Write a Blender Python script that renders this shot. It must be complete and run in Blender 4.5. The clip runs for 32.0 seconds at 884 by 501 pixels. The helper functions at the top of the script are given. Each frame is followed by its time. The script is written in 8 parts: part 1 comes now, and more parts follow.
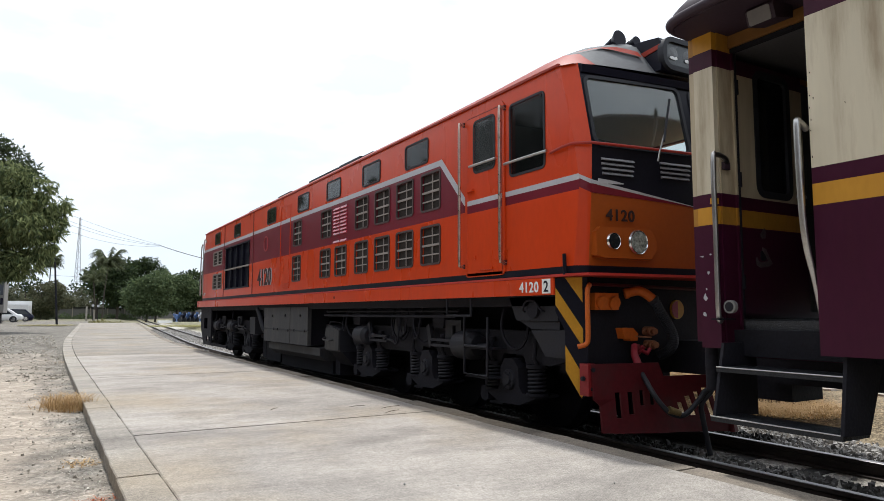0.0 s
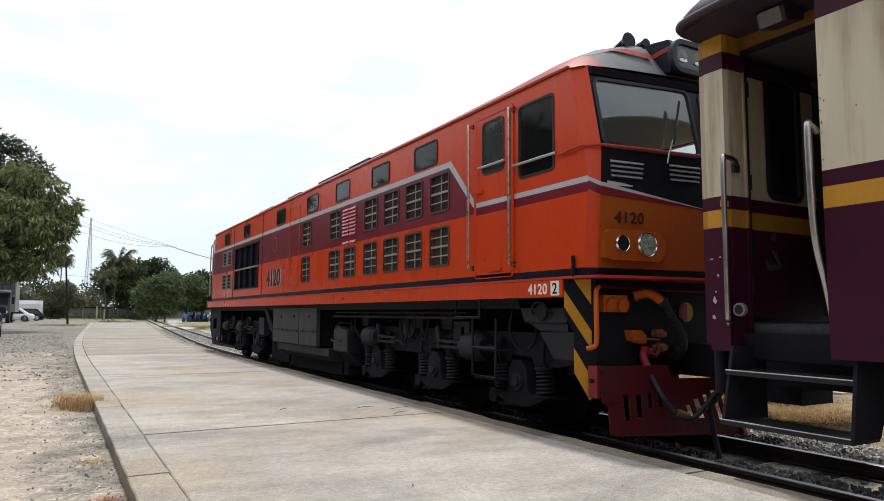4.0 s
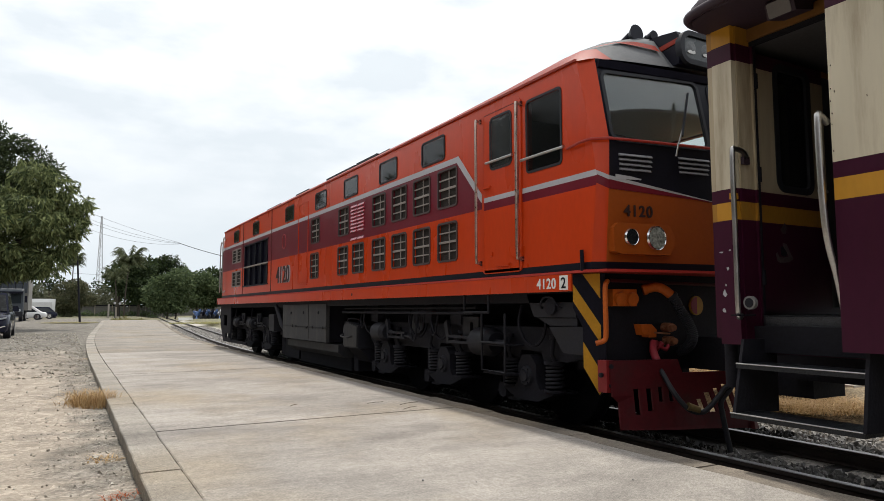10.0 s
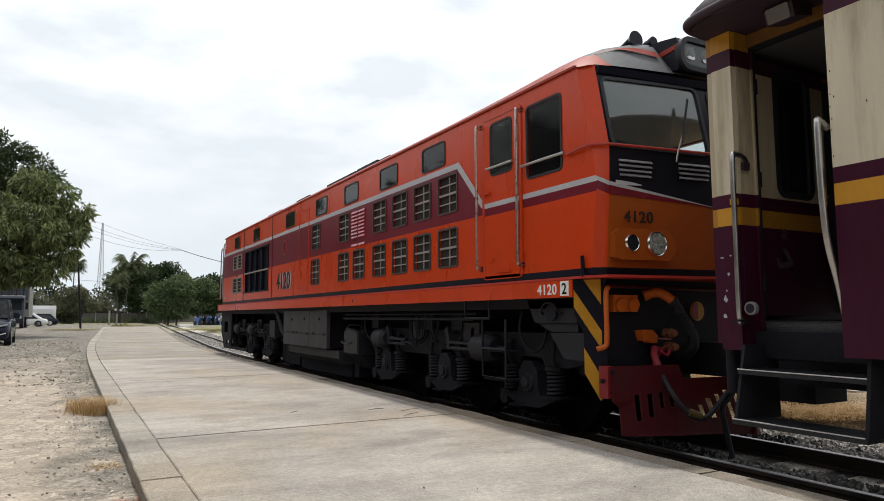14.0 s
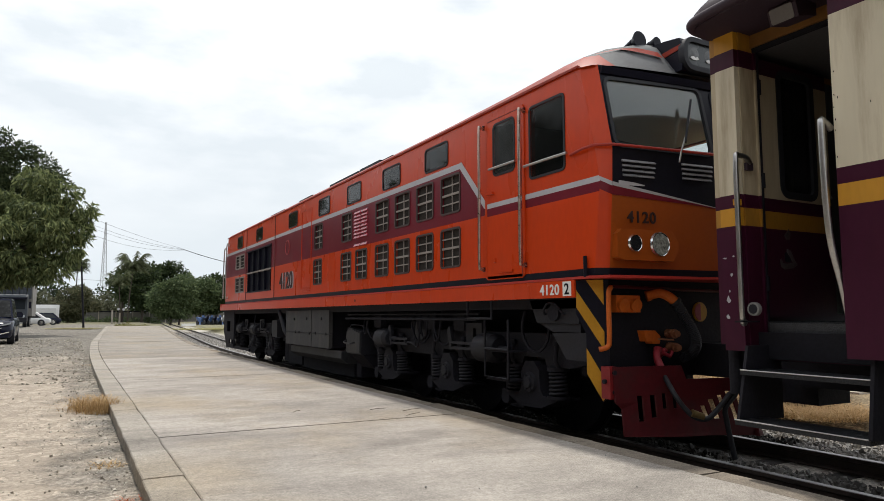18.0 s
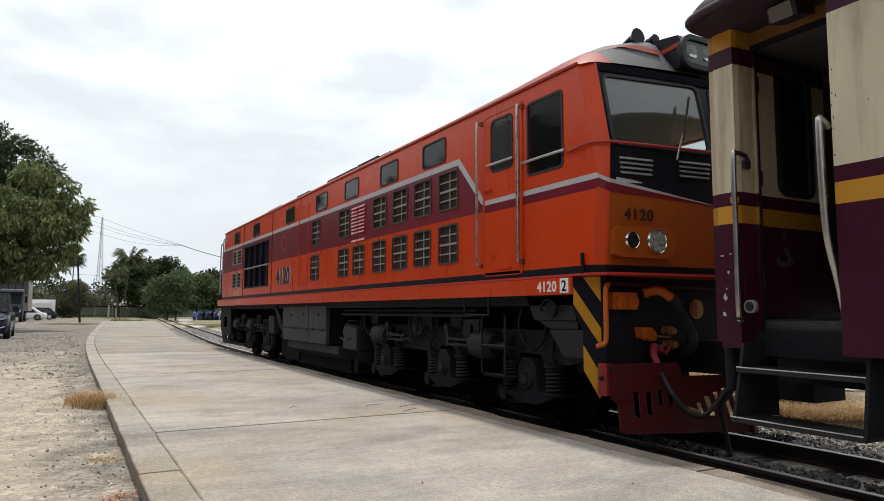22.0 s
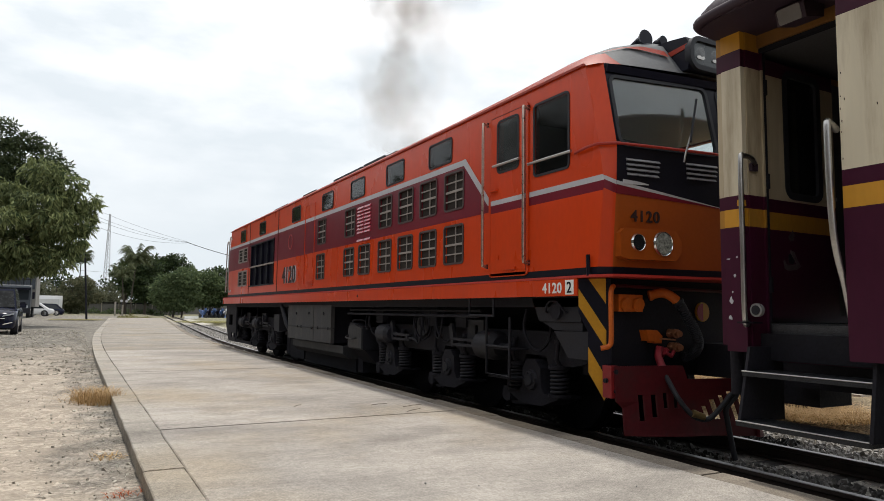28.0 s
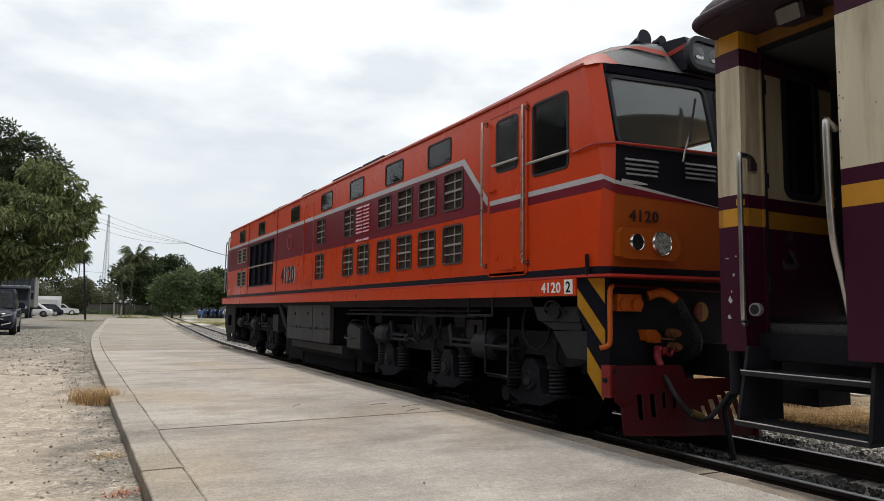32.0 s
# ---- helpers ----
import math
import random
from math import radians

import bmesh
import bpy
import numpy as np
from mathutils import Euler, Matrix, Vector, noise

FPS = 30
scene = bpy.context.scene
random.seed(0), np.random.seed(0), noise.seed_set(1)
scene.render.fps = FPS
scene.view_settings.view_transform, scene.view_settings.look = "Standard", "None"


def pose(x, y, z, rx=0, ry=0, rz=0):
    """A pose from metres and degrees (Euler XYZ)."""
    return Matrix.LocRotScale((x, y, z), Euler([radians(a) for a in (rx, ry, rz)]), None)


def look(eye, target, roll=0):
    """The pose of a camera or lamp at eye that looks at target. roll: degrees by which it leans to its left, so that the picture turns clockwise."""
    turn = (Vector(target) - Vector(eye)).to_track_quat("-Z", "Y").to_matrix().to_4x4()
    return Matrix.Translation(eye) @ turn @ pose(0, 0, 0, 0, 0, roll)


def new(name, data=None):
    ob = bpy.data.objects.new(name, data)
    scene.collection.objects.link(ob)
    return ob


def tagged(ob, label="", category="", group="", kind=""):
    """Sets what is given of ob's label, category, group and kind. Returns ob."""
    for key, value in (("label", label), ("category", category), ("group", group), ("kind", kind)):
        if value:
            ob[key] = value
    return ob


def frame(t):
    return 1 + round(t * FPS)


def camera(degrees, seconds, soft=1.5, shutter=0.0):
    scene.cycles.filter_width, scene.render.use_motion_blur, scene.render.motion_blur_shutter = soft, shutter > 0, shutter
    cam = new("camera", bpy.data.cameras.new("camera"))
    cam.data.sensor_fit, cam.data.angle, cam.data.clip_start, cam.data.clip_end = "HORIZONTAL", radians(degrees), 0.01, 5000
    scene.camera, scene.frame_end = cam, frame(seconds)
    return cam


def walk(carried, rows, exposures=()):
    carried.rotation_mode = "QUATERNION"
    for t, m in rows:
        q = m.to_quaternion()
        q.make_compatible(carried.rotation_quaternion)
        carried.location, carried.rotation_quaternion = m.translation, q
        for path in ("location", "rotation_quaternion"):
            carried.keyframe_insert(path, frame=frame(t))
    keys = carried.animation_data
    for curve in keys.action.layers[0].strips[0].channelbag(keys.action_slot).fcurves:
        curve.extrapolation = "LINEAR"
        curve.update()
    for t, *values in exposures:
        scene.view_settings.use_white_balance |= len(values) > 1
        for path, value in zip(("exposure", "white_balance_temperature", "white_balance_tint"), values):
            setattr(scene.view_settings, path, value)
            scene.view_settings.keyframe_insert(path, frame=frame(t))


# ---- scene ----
PATH = [
    (0, -5.047, -4.249, 1.134, -30.455, 5.335, 0.107),
    (0.5, -5.053, -4.256, 1.138, -30.469, 5.414, 0.099),
    (1, -5.055, -4.256, 1.137, -30.408, 5.465, 0.191),
    (1.5, -5.052, -4.255, 1.133, -30.282, 5.576, 0.272),
    (2, -5.054, -4.257, 1.134, -30.156, 5.483, 0.273),
    (2.5, -5.056, -4.259, 1.135, -30.030, 5.391, 0.275),
    (3, -5.057, -4.258, 1.140, -29.841, 5.397, 0.458),
    (3.5, -5.058, -4.258, 1.136, -29.820, 5.503, 0.449),
    (5.5, -5.053, -4.261, 1.134, -29.284, 5.112, -0.041),
    (6, -5.049, -4.259, 1.138, -29.206, 5.182, -0.028),
    (6.5, -5.051, -4.260, 1.137, -29.206, 5.203, 0.042),
    (7, -5.054, -4.262, 1.136, -28.886, 5.075, 0.028),
    (7.5, -5.056, -4.264, 1.140, -29.004, 5.001, 0.156),
    (8, -5.052, -4.257, 1.137, -28.696, 5.197, 0.123),
    (8.5, -5.059, -4.262, 1.138, -29.104, 5.225, 0.158),
    (9, -5.052, -4.257, 1.140, -28.760, 5.040, -0.038),
    (9.5, -5.051, -4.258, 1.140, -29.004, 5.165, -0.239),
    (10, -5.052, -4.258, 1.139, -28.998, 5.019, -0.078),
    (10.5, -5.050, -4.258, 1.138, -28.927, 5.222, -0.088),
    (11, -5.055, -4.260, 1.140, -29.068, 5.332, -0.180),
    (11.5, -5.052, -4.263, 1.141, -28.968, 5.147, -0.395),
    (12, -5.050, -4.260, 1.135, -28.663, 5.168, -0.341),
    (12.5, -5.051, -4.259, 1.137, -28.957, 5.407, -0.309),
    (13, -5.051, -4.259, 1.138, -29.003, 5.425, -0.258),
    (13.5, -5.050, -4.256, 1.139, -28.918, 5.428, -0.145),
    (14, -5.051, -4.259, 1.142, -28.939, 5.508, -0.216),
    (14.5, -5.055, -4.262, 1.141, -28.822, 5.560, -0.166),
    (16.5, -5.053, -4.261, 1.140, -28.876, 5.706, -0.169),
    (17, -5.050, -4.260, 1.139, -28.803, 5.769, -0.159),
    (17.5, -5.051, -4.261, 1.140, -28.835, 5.765, -0.148),
    (18, -5.051, -4.258, 1.137, -28.726, 5.550, -0.019),
    (18.5, -5.052, -4.259, 1.136, -28.875, 5.480, 0.070),
    (19, -5.053, -4.259, 1.135, -29.024, 5.418, 0.166),
    (19.5, -5.051, -4.258, 1.139, -28.994, 5.369, 0.174),
    (20, -5.050, -4.261, 1.138, -28.913, 5.422, 0.146),
    (20.5, -5.052, -4.259, 1.136, -28.941, 5.436, 0.248),
    (21, -5.050, -4.257, 1.136, -28.918, 5.308, 0.257),
    (21.5, -5.052, -4.260, 1.137, -28.885, 5.239, 0.226),
    (22, -5.054, -4.257, 1.134, -28.970, 5.259, 0.230),
    (22.5, -5.054, -4.260, 1.135, -28.847, 5.320, 0.361),
    (23, -5.052, -4.260, 1.135, -28.684, 5.341, 0.450),
    (23.5, -5.053, -4.263, 1.138, -28.684, 5.274, 0.284),
    (24, -5.052, -4.256, 1.138, -28.682, 5.263, 0.359),
    (24.5, -5.053, -4.259, 1.136, -28.694, 5.323, 0.456),
    (25, -5.054, -4.258, 1.137, -28.591, 5.321, 0.502),
    (25.5, -5.053, -4.258, 1.139, -28.583, 5.287, 0.575),
    (27.5, -5.053, -4.260, 1.136, -28.398, 5.257, 0.776),
    (28, -5.050, -4.257, 1.141, -28.478, 5.225, 0.773),
    (28.5, -5.052, -4.261, 1.132, -28.417, 5.258, 0.864),
    (29, -5.055, -4.261, 1.137, -28.480, 5.181, 0.842),
    (29.5, -5.054, -4.263, 1.137, -28.398, 5.112, 0.926),
    (30, -5.050, -4.261, 1.136, -28.415, 5.184, 0.852),
    (30.5, -5.053, -4.261, 1.135, -28.435, 5.224, 0.873),
    (31, -5.051, -4.260, 1.138, -28.514, 5.220, 0.816),
    (31.5, -5.052, -4.264, 1.138, -28.511, 5.230, 0.705),
    (32, -5.046, -4.255, 1.133, -28.549, 5.280, 0.771),
]


EXPOSURES = [(0, 0.25, 6080, 10), (3.5, 0.2, 6180, 10), (6.5, 0.13, 6280, 10), (9, 0.04, 6420, 10), (28, 0.02, 6440, 10), (32, -0.08, 6440, 10)]


def aim(x, y, z, yaw, pitch, roll):
    """Camera pose from its place and its yaw to the left of +y, pitch up and roll, in degrees."""
    a, b = radians(yaw), radians(pitch)
    ahead = Vector((-math.sin(a) * math.cos(b), math.cos(a) * math.cos(b), math.sin(b)))
    eye = Vector((x, y, z))
    return look(eye, eye + ahead, roll)


cam = camera(66.57, 32.0, soft=0.5)
walk(cam, [(r[0], aim(*r[1:])) for r in PATH], EXPOSURES)

# ---- light: high hazy sun ahead over the train, bright broken cloud ----
SUN_AZ, SUN_EL = 20.0, 70.5   # azimuth from +y towards +x, elevation
world = bpy.data.worlds.new("sky")
scene.world = world
world.use_nodes = True
wn, wl = world.node_tree.nodes, world.node_tree.links
bg = wn["Background"]
sky = wn.new("ShaderNodeTexSky")
sky.sky_type = "NISHITA"
sky.sun_disc = False
sky.sun_elevation, sky.sun_rotation = radians(SUN_EL), radians(SUN_AZ)
sky.air_density, sky.dust_density = 1.0, 3.0
coords = wn.new("ShaderNodeTexCoord")
stretch = wn.new("ShaderNodeMapping")
stretch.inputs["Scale"].default_value = (1.0, 1.0, 2.6)
stretch.inputs["Location"].default_value = (0.35, 0.1, 0.2)
cloud = wn.new("ShaderNodeTexNoise")
cloud.inputs["Scale"].default_value, cloud.inputs["Detail"].default_value = 2.4, 7.0
cloud.inputs["Roughness"].default_value = 0.55
ramp = wn.new("ShaderNodeValToRGB")
ramp.color_ramp.elements[0].position, ramp.color_ramp.elements[1].position = 0.36, 0.62
ramp.color_ramp.elements[0].color, ramp.color_ramp.elements[1].color = (0.86, 0.86, 0.86, 1), (1, 1, 1, 1)
shade = wn.new("ShaderNodeTexNoise")
shade.inputs["Scale"].default_value, shade.inputs["Detail"].default_value = 4.5, 6.0
tone = wn.new("ShaderNodeValToRGB")
tone.color_ramp.elements[0].position, tone.color_ramp.elements[1].position = 0.38, 0.58
tone.color_ramp.elements[0].color, tone.color_ramp.elements[1].color = (8.7, 9.3, 9.7, 1), (12.6, 12.6, 12.6, 1)
blend = wn.new("ShaderNodeMixRGB")
wl.new(coords.outputs["Generated"], stretch.inputs["Vector"])
wl.new(stretch.outputs["Vector"], cloud.inputs["Vector"])
wl.new(stretch.outputs["Vector"], shade.inputs["Vector"])
wl.new(cloud.outputs["Fac"], ramp.inputs["Fac"])
wl.new(shade.outputs["Fac"], tone.inputs["Fac"])
wl.new(ramp.outputs["Color"], blend.inputs["Fac"])
wl.new(sky.outputs["Color"], blend.inputs["Color1"])
wl.new(tone.outputs["Color"], blend.inputs["Color2"])
height, rise, haze_mix = wn.new("ShaderNodeSeparateXYZ"), wn.new("ShaderNodeMapRange"), wn.new("ShaderNodeMixRGB")
wl.new(coords.outputs["Generated"], height.inputs[0])
wl.new(height.outputs["Z"], rise.inputs["Value"])
rise.inputs["From Min"].default_value, rise.inputs["From Max"].default_value = 0.05, 0.42
haze_mix.inputs["Color1"].default_value = (7.9, 8.5, 8.9, 1)
wl.new(rise.outputs["Result"], haze_mix.inputs["Fac"])
wl.new(blend.outputs["Color"], haze_mix.inputs["Color2"])
wl.new(haze_mix.outputs["Color"], bg.inputs["Color"])
bg.inputs["Strength"].default_value = 0.1

sun_data = bpy.data.lights.new("sun", "SUN")
sun_data.energy, sun_data.angle, sun_data.color = 2.7, radians(2.5), (1.0, 0.95, 0.86)
sun = new("sun", sun_data)
sun_from = Vector((math.sin(radians(SUN_AZ)) * math.cos(radians(SUN_EL)), math.cos(radians(SUN_AZ)) * math.cos(radians(SUN_EL)), math.sin(radians(SUN_EL))))
sun.matrix_world = look(sun_from * 60, (0, 0, 0))

# ---- materials ----


def paint(name, color, rough=0.5, metal=0.0, vary=0.12, grain=6.0, fine=60.0, bump=0.0, spot=None, spot_amount=0.0, spot_scale=3.0, space="Object", streak=1.0, coat=0.0, spec=0.35):
    """A surface with variation at two scales, optional stains of another colour and fine relief."""
    m = bpy.data.materials.new(name)
    m.use_nodes = True
    n, l = m.node_tree.nodes, m.node_tree.links
    b = n["Principled BSDF"]
    tc = n.new("ShaderNodeTexCoord")
    mp = n.new("ShaderNodeMapping")
    mp.inputs["Scale"].default_value = (1, 1, streak)
    l.new(tc.outputs[space], mp.inputs["Vector"])
    big, small = n.new("ShaderNodeTexNoise"), n.new("ShaderNodeTexNoise")
    big.inputs["Scale"].default_value, small.inputs["Scale"].default_value = grain, fine
    big.inputs["Detail"].default_value = small.inputs["Detail"].default_value = 4
    l.new(mp.outputs["Vector"], big.inputs["Vector"])
    l.new(mp.outputs["Vector"], small.inputs["Vector"])
    add = n.new("ShaderNodeMath")
    add.operation = "ADD"
    l.new(big.outputs["Fac"], add.inputs[0])
    l.new(small.outputs["Fac"], add.inputs[1])
    span = n.new("ShaderNodeMapRange")
    span.inputs["From Min"].default_value, span.inputs["From Max"].default_value = 0.6, 1.4
    span.inputs["To Min"].default_value, span.inputs["To Max"].default_value = 1 - vary, 1 + vary
    l.new(add.outputs[0], span.inputs["Value"])
    info = n.new("ShaderNodeObjectInfo")
    each = n.new("ShaderNodeMapRange")
    each.inputs["To Min"].default_value, each.inputs["To Max"].default_value = 1 - vary * 0.3, 1 + vary * 0.3
    l.new(info.outputs["Random"], each.inputs["Value"])
    mul = n.new("ShaderNodeMath")
    mul.operation = "MULTIPLY"
    l.new(span.outputs["Result"], mul.inputs[0])
    l.new(each.outputs["Result"], mul.inputs[1])
    hue = n.new("ShaderNodeHueSaturation")
    hue.inputs["Color"].default_value = (*color, 1)
    l.new(mul.outputs[0], hue.inputs["Value"])
    out = hue.outputs["Color"]
    if spot:
        st = n.new("ShaderNodeTexNoise")
        st.inputs["Scale"].default_value, st.inputs["Detail"].default_value = spot_scale, 8
        st.inputs["Roughness"].default_value = 0.65
        l.new(mp.outputs["Vector"], st.inputs["Vector"])
        cut = n.new("ShaderNodeMapRange")
        cut.inputs["From Min"].default_value, cut.inputs["From Max"].default_value = 0.5, 0.72
        cut.inputs["To Max"].default_value = spot_amount
        l.new(st.outputs["Fac"], cut.inputs["Value"])
        mx = n.new("ShaderNodeMixRGB")
        l.new(cut.outputs["Result"], mx.inputs["Fac"])
        l.new(out, mx.inputs["Color1"])
        mx.inputs["Color2"].default_value = (*spot, 1)
        out = mx.outputs["Color"]
    l.new(out, b.inputs["Base Color"])
    b.inputs["Metallic"].default_value = metal
    b.inputs["Specular IOR Level"].default_value = spec
    rr = n.new("ShaderNodeMapRange")
    rr.inputs["To Min"].default_value, rr.inputs["To Max"].default_value = max(rough - 0.08, 0.02), min(rough + 0.1, 1)
    l.new(big.outputs["Fac"], rr.inputs["Value"])
    l.new(rr.outputs["Result"], b.inputs["Roughness"])
    if coat:
        b.inputs["Coat Weight"].default_value, b.inputs["Coat Roughness"].default_value = coat, 0.12
    if bump:
        bp = n.new("ShaderNodeBump")
        bp.inputs["Strength"].default_value, bp.inputs["Distance"].default_value = bump, 0.01
        l.new(add.outputs[0], bp.inputs["Height"])
        l.new(bp.outputs["Normal"], b.inputs["Normal"])
    return m


def glass(name, tint=(0.75, 0.8, 0.8), dark=0.5, veil=0.0, ior=1.5):
    """A pane: clear tinted glass that mirrors the sky at a slant."""
    m = bpy.data.materials.new(name)
    m.use_nodes = True
    n, l = m.node_tree.nodes, m.node_tree.links
    out = n["Material Output"]
    n.remove(n["Principled BSDF"])
    see, gloss, mix, rim = n.new("ShaderNodeBsdfTransparent"), n.new("ShaderNodeBsdfGlossy"), n.new("ShaderNodeMixShader"), n.new("ShaderNodeLayerWeight")
    steep, fres = n.new("ShaderNodeMath"), n.new("ShaderNodeMapRange")
    see.inputs["Color"].default_value = (*[c * dark for c in tint], 1)
    gloss.inputs["Roughness"].default_value = 0.04
    rim.inputs["Blend"].default_value = 0.5
    steep.operation, steep.inputs[1].default_value = "POWER", 5.0
    fres.inputs["To Min"].default_value, fres.inputs["To Max"].default_value = ((ior - 1) / (ior + 1)) ** 2, 0.9
    l.new(rim.outputs["Facing"], steep.inputs[0])
    l.new(steep.outputs[0], fres.inputs["Value"])
    l.new(fres.outputs["Result"], mix.inputs["Fac"])
    l.new(see.outputs[0], mix.inputs[1])
    l.new(gloss.outputs[0], mix.inputs[2])
    last = mix
    # grey film: dust, plus sky reflection put into its colour
    if veil:
        film, over, patch, cut = n.new("ShaderNodeBsdfDiffuse"), n.new("ShaderNodeMixShader"), n.new("ShaderNodeTexNoise"), n.new("ShaderNodeMapRange")
        film.inputs["Color"].default_value = (0.2, 0.21, 0.215, 1)
        patch.inputs["Scale"].default_value, patch.inputs["Detail"].default_value = 3.0, 5
        cut.inputs["From Min"].default_value, cut.inputs["From Max"].default_value = 0.3, 0.75
        cut.inputs["To Min"].default_value, cut.inputs["To Max"].default_value = veil * 3.2, veil * 6.0
        l.new(patch.outputs["Fac"], cut.inputs["Value"])
        l.new(cut.outputs["Result"], over.inputs["Fac"])
        l.new(mix.outputs[0], over.inputs[1])
        l.new(film.outputs[0], over.inputs[2])
        last = over
    l.new(last.outputs[0], out.inputs["Surface"])
    return m


def cast(name, color, worn):
    """Weathered concrete: broad stains, brushed streaks across, pitted grain and pale specks."""
    m = bpy.data.materials.new(name)
    m.use_nodes = True
    n, l = m.node_tree.nodes, m.node_tree.links
    b = n["Principled BSDF"]
    tc = n.new("ShaderNodeTexCoord")

    def tex(scale, stretch, detail, rough):
        mp, t = n.new("ShaderNodeMapping"), n.new("ShaderNodeTexNoise")
        mp.inputs["Scale"].default_value = stretch
        t.inputs["Scale"].default_value, t.inputs["Detail"].default_value, t.inputs["Roughness"].default_value = scale, detail, rough
        l.new(tc.outputs["Object"], mp.inputs["Vector"])
        l.new(mp.outputs["Vector"], t.inputs["Vector"])
        return t.outputs["Fac"]

    def span(v, a, z, lo, hi):
        r = n.new("ShaderNodeMapRange")
        for key, x in (("From Min", a), ("From Max", z), ("To Min", lo), ("To Max", hi)):
            r.inputs[key].default_value = x
        l.new(v, r.inputs["Value"])
        return r.outputs["Result"]

    def times(a, c):
        k = n.new("ShaderNodeMath")
        k.operation = "MULTIPLY"
        l.new(a, k.inputs[0])
        l.new(c, k.inputs[1])
        return k.outputs[0]

    blotch = tex(2.4, (0.85, 1.1, 1), 8, 0.78)
    stain, streak, grain, pit = tex(0.9, (0.6, 1.3, 1), 8, 0.68), tex(3.0, (0.55, 1.5, 1), 5, 0.6), tex(95, (1, 1, 1), 3, 0.75), tex(24, (1, 1, 1), 7, 0.85)
    mx = n.new("ShaderNodeMixRGB")
    mx.inputs["Color1"].default_value, mx.inputs["Color2"].default_value = (*color, 1), (*worn, 1)
    l.new(span(stain, 0.44, 0.68, 0.0, 0.9), mx.inputs["Fac"])
    warm = n.new("ShaderNodeMixRGB")
    warm.inputs["Color2"].default_value = (color[0] * 0.92, color[1] * 0.84, color[2] * 0.7, 1)
    l.new(mx.outputs["Color"], warm.inputs["Color1"])
    l.new(span(tex(0.55, (1.0, 0.8, 1), 5, 0.6), 0.5, 0.68, 0.0, 0.75), warm.inputs["Fac"])
    hue = n.new("ShaderNodeHueSaturation")
    l.new(warm.outputs["Color"], hue.inputs["Color"])
    l.new(times(times(times(span(streak, 0.3, 0.7, 0.91, 1.08), span(blotch, 0.3, 0.7, 0.8, 1.16)), span(grain, 0.36, 0.64, 0.74, 1.24)), span(pit, 0.36, 0.64, 0.78, 1.2)), hue.inputs["Value"])
    l.new(hue.outputs["Color"], b.inputs["Base Color"])
    b.inputs["Roughness"].default_value = 0.9
    b.inputs["Specular IOR Level"].default_value = 0.25
    bp = n.new("ShaderNodeBump")
    bp.inputs["Strength"].default_value, bp.inputs["Distance"].default_value = 0.35, 0.008
    l.new(pit, bp.inputs["Height"])
    l.new(bp.outputs["Normal"], b.inputs["Normal"])
    return m


ORANGE = paint("orange_paint", (0.54, 0.047, 0.006), 0.28, bump=0.02, vary=0.08, grain=1.6, fine=25, spot=(0.40, 0.045, 0.016), spot_amount=0.4, spot_scale=2.2, streak=0.35, coat=0.05, spec=0.25)
AMBER = paint("amber_paint", (0.31, 0.064, 0.007), 0.35, vary=0.1, grain=2, fine=30, spec=0.25)
MAROON = paint("maroon_paint", (0.14, 0.006, 0.018), 0.35, coat=0.12, vary=0.12, grain=2, fine=30, spot=(0.22, 0.014, 0.022), spot_amount=0.3, spec=0.2)
SILVER = paint("grey_stripe_paint", (0.42, 0.42, 0.45), 0.45, vary=0.1, grain=3, fine=30)
BLACK = paint("black_paint", (0.006, 0.006, 0.013), 0.4, vary=0.3, grain=4, fine=40, spec=0.15)
ROOFGREY = paint("roof_grey_paint", (0.1, 0.103, 0.108), 0.55, vary=0.2, grain=2, fine=30, spot=(0.07, 0.068, 0.065), spot_amount=0.4, spec=0.2)
SOOT = paint("sooty_iron", (0.0115, 0.011, 0.0158), 0.75, vary=0.35, grain=5, fine=45, bump=0.3, spot=(0.02, 0.019, 0.02), spot_amount=0.35, spot_scale=6, spec=0.2)
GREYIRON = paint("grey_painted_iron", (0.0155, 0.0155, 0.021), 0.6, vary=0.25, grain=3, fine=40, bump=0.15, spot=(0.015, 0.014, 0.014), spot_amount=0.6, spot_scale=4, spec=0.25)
STEEL = paint("worn_steel", (0.42, 0.41, 0.4), 0.32, metal=1.0, vary=0.15, grain=9, fine=80)
RAILTOP = paint("rail_steel", (0.035, 0.026, 0.023), 0.6, vary=0.35, grain=8, fine=60, spot=(0.07, 0.04, 0.025), spot_amount=0.5)
RAILHEAD = paint("polished_rail_head", (0.2, 0.19, 0.19), 0.42, metal=0.8, vary=0.2, grain=8, fine=60)
RUBBER = paint("black_rubber", (0.017, 0.018, 0.023), 0.6, vary=0.2, grain=8, fine=60)
CHROME = paint("chrome", (0.75, 0.75, 0.75), 0.12, metal=1.0, vary=0.05)
LENSGLASS = glass("lamp_glass", (0.9, 0.92, 0.92), 0.9)
CABGLASS = glass("cab_glass", (0.88, 0.93, 0.92), 0.95, 0.016, 1.9)
DARKGLASS = glass("dark_glass", (0.6, 0.66, 0.68), 0.6, 0.01, 1.4)
# film on the door pane also stands for the mirrored sky
DOORGLASS = glass("filmed_door_glass", (0.6, 0.65, 0.67), 0.6, 0.045, 1.5)
OPENGLASS = glass("dull_side_glass", (0.6, 0.65, 0.67), 0.6, 0.008, 1.2)
FILTER = paint("filter_mat", (0.026, 0.021, 0.018), 0.9, vary=0.35, grain=14, fine=90, bump=0.5)
